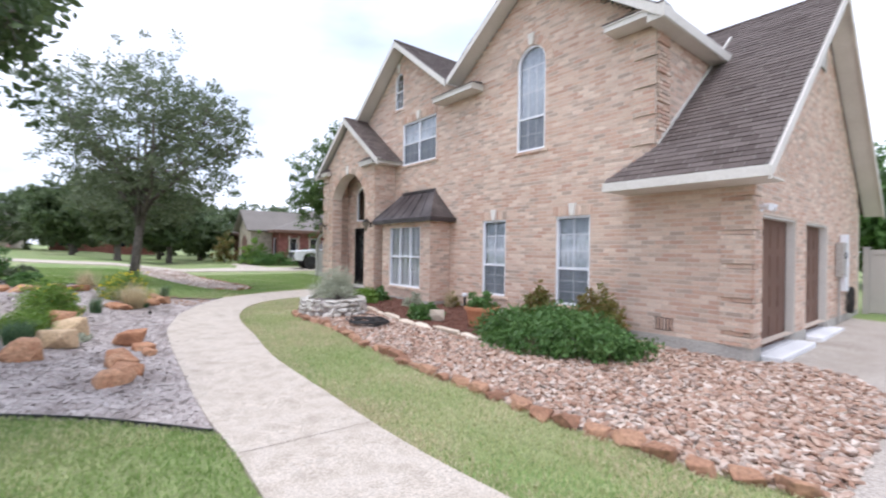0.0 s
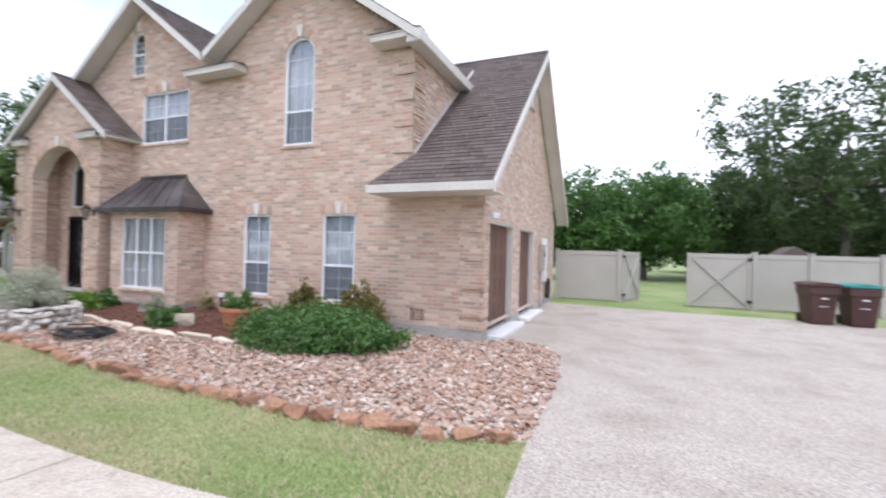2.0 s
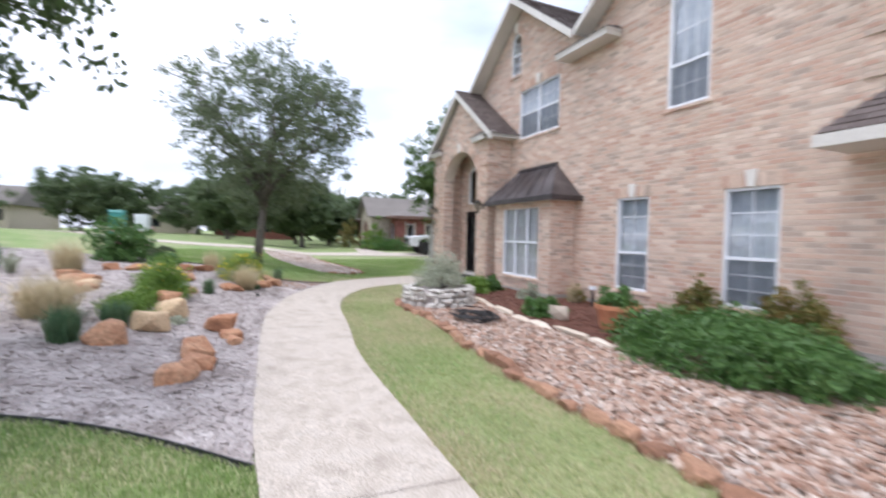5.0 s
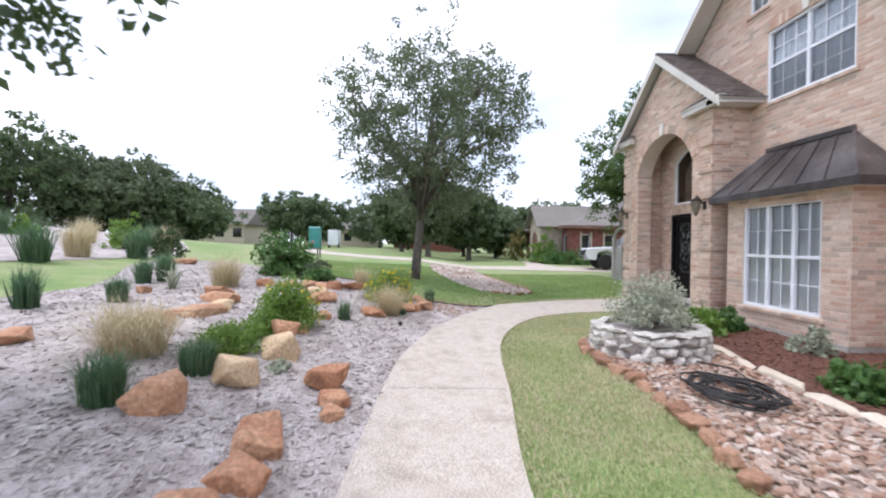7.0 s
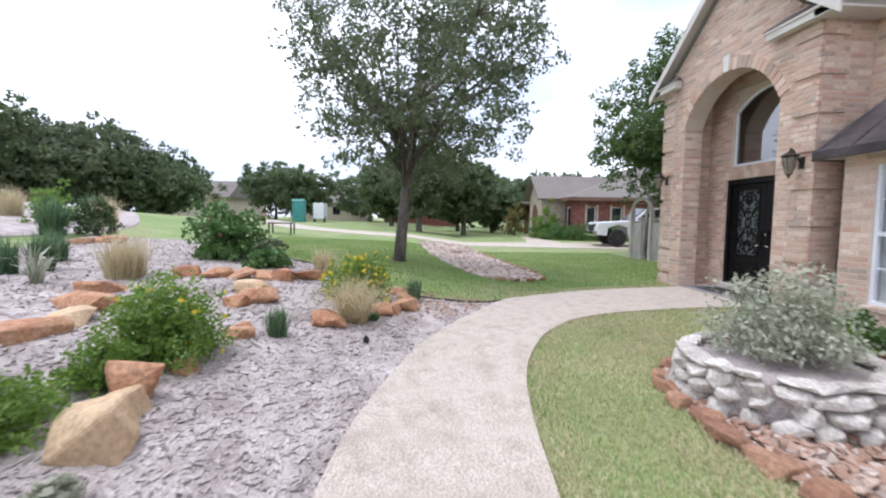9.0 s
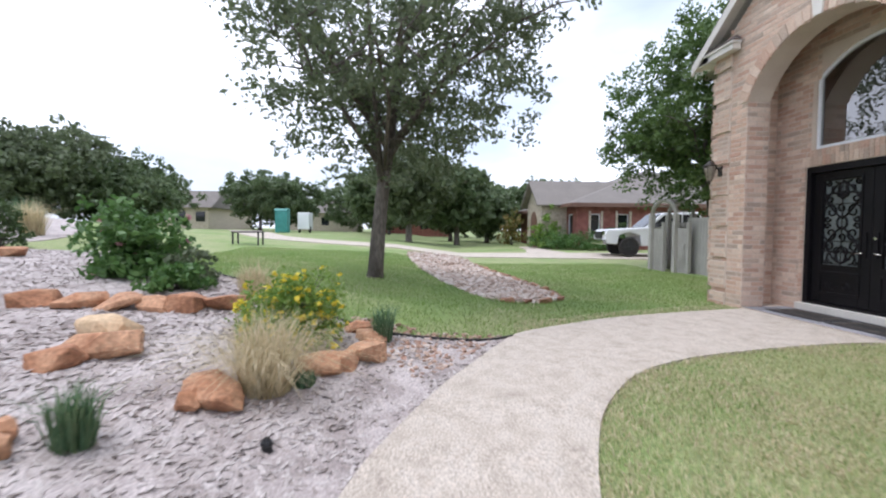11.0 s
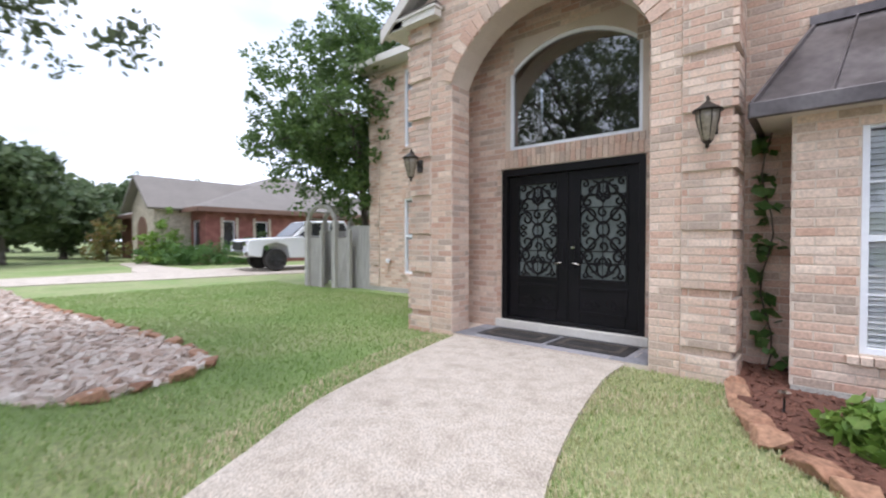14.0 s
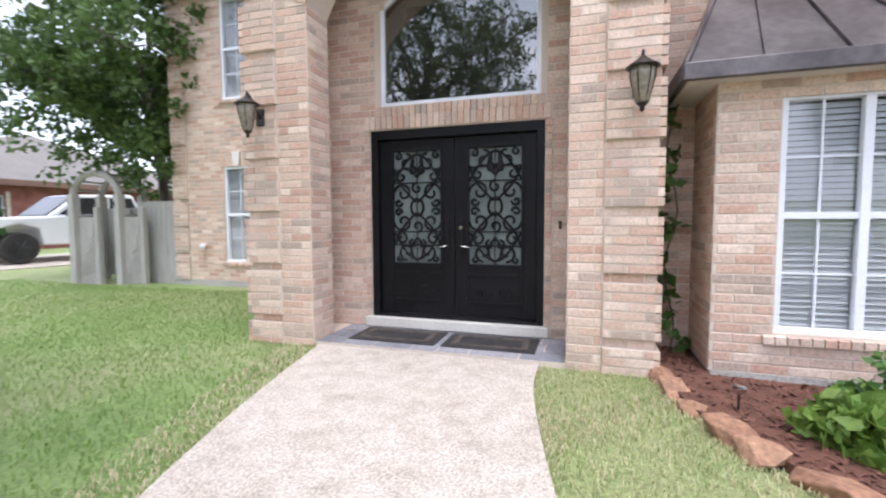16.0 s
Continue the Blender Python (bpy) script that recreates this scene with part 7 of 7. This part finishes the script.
FRINGE = [(x, y - 0.02) for x, y in LINE_R[6:]] + [(x, y + 0.28) for x, y in reversed(LINE_R[6:])]
lawn("lawn_fringe", FRINGE, 42000, 0.055, STRAW, 24, "straw-coloured grass fringe along the path")
LEFT = [p for p in LINE_L if p[0] < 1.46]
lawn("lawn_fringe_left", LEFT + [(x - 0.42, y + 0.08) for x, y in reversed(LEFT)], 10000, 0.05, STRAW, 26, "dry straw-coloured grass at the lawn edge")

lawn("lawn_dry_patches", STRIP, 90000, 0.05, STRAW, 27, "patches of straw-coloured grass in the strip", patchy=0.75)
lawn("lawn_dry_front", LAWN_L, 26000, 0.05, GRASS_DRY, 28, "paler dry patches in the front lawn", (CREEK_POLY,), 0.9)
lawn("lawn_dry_corner", LAWN_R, 45000, 0.056, GRASS_DRY, 29, "paler dry patches in the lawn corner", patchy=-0.2)
FAR_BED = smooth_line([(-4.5, -16.0), (4.0, -17.0), (6.5, -20.5), (2.0, -27.0), (-10.0, -30.0), (-17.0, -24.0), (-11.0, -18.5)], 4, True)
draped("ground_far_bed", FAR_BED, 0.012, 0.05, MULCH, 1.0, "far garden bed of grey mulch", "mulch bed")
rf = random.Random(33)
for k in range(14):
    x, y = rf.uniform(-12, 4), rf.uniform(-26, -18)
    if k % 3:
        tuft("bunch_grass", x, y, 0.9, rf.uniform(0.6, 1.1), 220 + k, 360, 0.018, TAN_GRASS if k % 2 else BLUE_GRASS, "tall loose bunch grass in the far bed", 1.0, group="far bunch grasses")
    else:
        bush("wild_shrub", x, y, 1.5, 1.4, rf.uniform(0.8, 1.4), 240 + k, 1400, 0.07, (OAK, BRIGHT, OAK_GREY)[k // 3 % 3], "loose wild shrub in the far bed", shell=0.3, group="far shrubs")

# ---------------------------------------------------------------- beyond the lawn
def pickup(x, y, turn):
    z = float(gz(x, y)) + 0.02
    t = thing("pickup_truck", (x, y, z), "white pickup truck with black wheels parked on the neighbouring drive", "pickup truck")
    low = [(-2.92, 0.55), (-2.97, 0.95), (-2.85, 1.14), (-1.3, 1.24), (1.3, 1.27), (2.92, 1.25), (2.95, 0.6), (2.42, 0.5), (2.3, 0.9), (1.95, 1.02), (1.55, 0.9), (1.45, 0.45), (-1.45, 0.45), (-1.52, 0.9), (-1.95, 1.03), (-2.38, 0.9), (-2.45, 0.5)]
    body = Geo().prism([(x + u, z + v) for u, v in low], y - 0.98, y + 0.98).ob("body", CAR_WHITE, t, bevel=0.05)
    Geo().prism([(x + u, z + v) for u, v in ((-1.28, 1.23), (-0.55, 1.86), (0.95, 1.9), (1.28, 1.26))], y - 0.82, y + 0.82).ob("cabin", CAR_WHITE, t, bevel=0.06)
    for s in (-1, 1):
        yy = y + s * 0.815
        Geo().prism([(x + u, z + v) for u, v in ((-1.02, 1.28), (-0.48, 1.76), (0.2, 1.79), (0.2, 1.29))], min(yy, yy + s * 0.02), max(yy, yy + s * 0.02)).ob("side_window", DARK_GLASS, body)
        Geo().prism([(x + u, z + v) for u, v in ((0.27, 1.29), (0.27, 1.79), (0.9, 1.8), (1.1, 1.3))], min(yy, yy + s * 0.02), max(yy, yy + s * 0.02)).ob("side_window", DARK_GLASS, body)
        Geo().box(x - 0.95, x - 0.78, y + s * 0.99 - 0.02, y + s * 1.2, z + 1.22, z + 1.4).ob("mirror", BLACK, body, bevel=0.03)
        Geo().box(x - 2.99, x - 2.8, y + s * 0.72 - 0.18, y + s * 0.72 + 0.18, z + 0.9, z + 1.08).ob("headlight", CHROME, body, bevel=0.02)
        for wx in (-1.95, 1.95):
            wh = Geo().tube([(x + wx, y + s * 0.72, z + 0.4), (x + wx, y + s * 1.0, z + 0.4)], 0.41, 26).ob("tyre", RUBBER, t, bevel=0.04)
            Geo().tube([(x + wx, y + s * 0.98, z + 0.4), (x + wx, y + s * 1.012, z + 0.4)], 0.24, 18).ob("rim", BLACK, wh)
            for k in range(6):
                a = k * 1.047
                Geo().tube([(x + wx, y + s * 1.015, z + 0.4), (x + wx + 0.22 * math.cos(a), y + s * 1.015, z + 0.4 + 0.22 * math.sin(a))], 0.022, 5).ob("spoke", BLACK, wh)
    Geo().prism([(x + u, z + v) for u, v in ((-1.3, 1.27), (-1.27, 1.25), (-0.6, 1.8), (-0.64, 1.83))], y - 0.74, y + 0.74).ob("windscreen", DARK_GLASS, body)
    Geo().box(x - 3.02, x - 2.95, y - 0.5, y + 0.5, z + 0.75, z + 1.05).ob("grille", BLACK, body, bevel=0.02)
    Geo().box(x - 3.08, x - 2.9, y - 0.95, y + 0.95, z + 0.5, z + 0.72).ob("bumper", CHROME, body, bevel=0.04)
    t.matrix_basis = Matrix.Translation((x, y, z)) @ Matrix.Rotation(radians(turn), 4, "Z")


pickup(-12.3, 5.1, 82)

nh = thing("neighbour_house", (-24, 9, -0.05), "single-storey red brick house with grey-brown hip roof", "house")
NX0, NX1, NY0, NY1, NE = -31.6, -18.4, 3.3, 17.0, 2.75
def far_wall(nm, outline, holes, place, mt):
    wall_panel(nm, outline, holes, place, 0.25, mt, nh)
wins_e = [(4.1, 4.7), (5.7, 6.4), (12.0, 13.2)]
far_wall("wall", rect(NY0, NY1, -0.2, NE), [rect(a, b, 0.8, 2.2) for a, b in wins_e], east(NX1), RED_BRICK)
wins_s = [(-19.9, -19.1), (-23.5, -22.4), (-28.5, -27)]
far_wall("wall", rect(NX0, NX1 - 0.26, -0.2, NE), [rect(a, b, 0.8, 2.2) for a, b in wins_s], front(NY0), RED_BRICK)
Geo().box(NX0, NX0 + 0.25, NY0 + 0.26, NY1, -0.2, NE).box(NX0 + 0.26, NX1 - 0.26, NY1 - 0.25, NY1, -0.2, NE).ob("wall", RED_BRICK, nh)
for a, b in wins_e:
    w = Geo().ring([(a, 0.8), (b, 0.8), (b, 2.2), (a, 2.2)], [(a + 0.06, 0.86), (b - 0.06, 0.86), (b - 0.06, 2.14), (a + 0.06, 2.14)], 0, 0.06)
    w.v = [(NX1 - 0.1 - y, x, z) for x, y, z in w.v]
    w = w.ob("window", VINYL, nh)
    Geo().box(NX1 - 0.16, NX1 - 0.15, a, b, 0.8, 2.2).ob("pane", DARK_GLASS, w)
    Geo().box(NX1 - 0.0, NX1 + 0.05, a - 0.12, a, 0.75, 2.35).box(NX1, NX1 + 0.05, b, b + 0.12, 0.75, 2.35).ob("quoin_trim", FAR_STONE, w)
for a, b in wins_s:
    w = Geo().ring(rect(a, b, 0.8, 2.2), rect(a + 0.06, b - 0.06, 0.86, 2.14), NY0 + 0.05, NY0 + 0.1).ob("window", VINYL, nh)
    Geo().box(a, b, NY0 + 0.12, NY0 + 0.13, 0.8, 2.2).ob("pane", DARK_GLASS, w)
o = 0.5
ze, zt_ = NE + 0.02, NE + 2.7
xm0, xm1, ym = NX0 + 5.5, NX1 - 5.2, (NY0 + NY1) / 2
c = [(NX0 - o, NY0 - o, ze), (NX1 + o, NY0 - o, ze), (NX1 + o, NY1 + o, ze), (NX0 - o, NY1 + o, ze)]
t0, t1 = (xm0, ym, zt_), (xm1, ym, zt_)
Geo().slab([c[0], c[1], t1, t0], 0.12).slab([c[1], c[2], t1], 0.12).slab([c[2], c[3], t0, t1], 0.12).slab([c[3], c[0], t0], 0.12).ob("roof", FAR_ROOF, nh, "grey-brown hip roof")
for k, (pa, pb) in enumerate(((c[1], c[2]), (c[0], c[1]))):
    g = Geo()
    (x0, y0, z0), (x1, y1, z1) = pa, pb
    g.box(min(x0, x1) - 0.03, max(x0, x1) + 0.03, min(y0, y1) - 0.03, max(y0, y1) + 0.03, z0 - 0.2, z0 + 0.02) if k == 0 else g.box(x0, x1, y0 - 0.03, y0 + 0.03, z0 - 0.2, z0 + 0.02)
    g.ob("fascia", BROWN_DOOR, nh, "dark brown fascia")
# entry gable
Geo().prism([(-23.3, -0.2), (-20.1, -0.2), (-20.1, 2.9), (-21.7, 4.2), (-23.3, 2.9)], NY0 - 1.6, NY0 - 0.01).ob("entry_porch", FAR_STONE, nh, "cream stone entry gable")
Geo().slab([(-21.7, NY0 - 2.0, 4.4), (-21.7, 8.5, 4.4), (-19.6, 8.5, 2.75), (-19.6, NY0 - 2.0, 2.75)], 0.1).slab([(-21.7, NY0 - 2.0, 4.4), (-21.7, 8.5, 4.4), (-23.8, 8.5, 2.75), (-23.8, NY0 - 2.0, 2.75)], 0.1).ob("entry_roof", FAR_ROOF, nh)
Geo().prism(arched(-22.35, -21.05, 0, 1.9, 2.4, 8), NY0 - 1.65, NY0 - 1.59).ob("entry_door", BROWN_DOOR, nh, "dark arched entry")
for k, (x, y, s) in enumerate(((-20.3, 1.75, 1.6), (-18.5, 2.05, 1.6), (-17.75, 2.95, 1.6), (-17.1, 4.0, 1.6), (-16.9, 5.4, 1.5))):
    bush("clipped_hedge", x, y, s * 1.05, s * 1.05, 1.05, 180 + k, 2600, 0.06, SHRUB, "rounded clipped green hedge shrub before the neighbouring house", group="hedge shrubs", stems=False)
bush("evergreen_shrub", -17.6, 5.2, 1.6, 1.4, 1.5, 190, 1200, 0.09, OAK, "dark evergreen shrub against the red brick wall")
bush("crepe_myrtle", -19.3, 1.9, 2.0, 2.0, 2.6, 191, 1600, 0.1, BRIGHT, "light green multi-stem shrub before the entry", shell=0.3)
bush("flowering_shrub", -25.0, 1.0, 2.4, 2.2, 2.6, 192, 1600, 0.1, RED_TIP, "reddish flowering shrub beside the neighbouring house", shell=0.3)

loo = thing("portable_toilet", (-36.3, -18.4, 0.8), "green portable toilet beside the street", "portable toilet")
lz = float(gz(-36.3, -18.4))
Geo().box(-36.85, -35.75, -18.95, -17.85, lz, lz + 2.05).ob("cabin", TEAL, loo, bevel=0.03)
Geo().prism([(-36.9, lz + 2.05), (-35.7, lz + 2.05), (-35.9, lz + 2.25), (-36.7, lz + 2.25)], -19.0, -17.8).ob("roof", TEAL, loo, bevel=0.03)
Geo().box(-35.75, -35.71, -18.75, -18.05, lz + 0.12, lz + 1.9).ob("door", TEAL, loo, bevel=0.01)
van = thing("box_trailer", (-38.3, -17.0, 0.9), "white box trailer parked by the street", "trailer")
vz = float(gz(-38.3, -17.0))
Geo().box(-39.6, -37.8, -17.4, -16.3, vz + 0.35, vz + 2.0).ob("box", CAR_WHITE, van, bevel=0.04)
for s in (-17.42, -16.4):
    Geo().tube([(-38.4, s, vz + 0.33), (-38.4, s + 0.12, vz + 0.33)], 0.33, 16).ob("wheel", RUBBER, van)
bench = thing("garden_bench", (-10.2, -12.2, 0.3), "small dark metal bench on the lawn", "bench")
bz = float(gz(-10.2, -12.2))
Geo().box(-10.5, -9.9, -12.7, -11.7, bz + 0.42, bz + 0.47).ob("seat", BLACK, bench, bevel=0.01)
for x in (-10.45, -9.95):
    for y in (-12.65, -11.75):
        Geo().box(x - 0.025, x + 0.025, y - 0.025, y + 0.025, bz - 0.05, bz + 0.42).ob("leg", BLACK, bench)
for k, (x, y, w, d, h, m) in enumerate(((-62, -38, 16, 10, 4.2, FAR_STONE), (-75, -22, 16, 12, 4.4, FAR_STONE), (-70, -6, 14, 12, 4.2, RED_BRICK))):
    hz = float(gz(x, y))
    f = thing("distant_house", (x, y, hz), "pale distant house with a low roof across the street", "house", "distant houses")
    Geo().box(x - w / 2, x + w / 2, y - d / 2, y + d / 2, hz - 0.3, hz + h * 0.65).ob("wall", m, f)
    Geo().prism([(x - w / 2 - 0.6, hz + h * 0.65), (x + w / 2 + 0.6, hz + h * 0.65), (x + w / 4, hz + h * 1.25), (x - w / 4, hz + h * 1.25)], y - d / 2 - 0.6, y + d / 2 + 0.6).ob("roof", FAR_ROOF, f)
    for q in range(4):
        yy = y - d / 2 + d * (q + 0.35) / 4
        Geo().box(x + w / 2, x + w / 2 + 0.05, yy, yy + 1.2, hz + 0.9, hz + 2.2).ob("window", DARK_GLASS, f)

shed = thing("garden_shed", (22.4, 17.0, 0.0), "small grey-roofed shed behind the vinyl fence", "shed")
sz = float(gz(22.4, 17.0))
Geo().box(21.6, 23.2, 16.2, 17.8, sz - 0.1, sz + 1.6).ob("wall", FOUND, shed)
Geo().prism([(21.45, sz + 1.58), (23.35, sz + 1.58), (22.4, sz + 2.2)], 16.0, 18.0).ob("roof", SHINGLE, shed)
Geo().box(22.05, 22.75, 16.16, 16.199, sz, sz + 1.5).ob("door", TAUPE, shed)

# ---------------------------------------------------------------- pieces of walls and floors
full = None
for a, b, z0, z1, d in near:
    if full is None:
        e = 0.004
        w, h = (b - a) / 2, (z1 - z0) / 2
        vv = [(-w, 0, -h), (w, 0, -h), (w, 0, h), (-w, 0, h), (-w + e, -1, -h + e), (w - e, -1, -h + e), (w - e, -1, h - e), (-w + e, -1, h - e)]
        full = fast_mesh("brick", vv, [(4, 5, 6, 7), (0, 1, 5, 4), (1, 2, 6, 5), (2, 3, 7, 6), (3, 0, 4, 7)])
        full.materials.append(BRICK)
    o = new("brick", full)
    o.location, o.scale = ((a + b) / 2, YP, (z0 + z1) / 2), (1, d, 1)
    hang(o, house)
rt = random.Random(3)
for r, (y0, y1) in enumerate(((-0.775, -0.53), (-0.52, -0.27), (-0.26, -0.005))):
    x = OX0 + 0.005
    while x < OX1 - 0.05:
        w = min(rt.uniform(0.26, 0.46), OX1 - 0.005 - x)
        Geo().box(x, x + w - 0.012, y0, y1, -0.03, -0.009 + rt.uniform(0, 0.002)).ob("tile", SLATE, floor)
        x += w
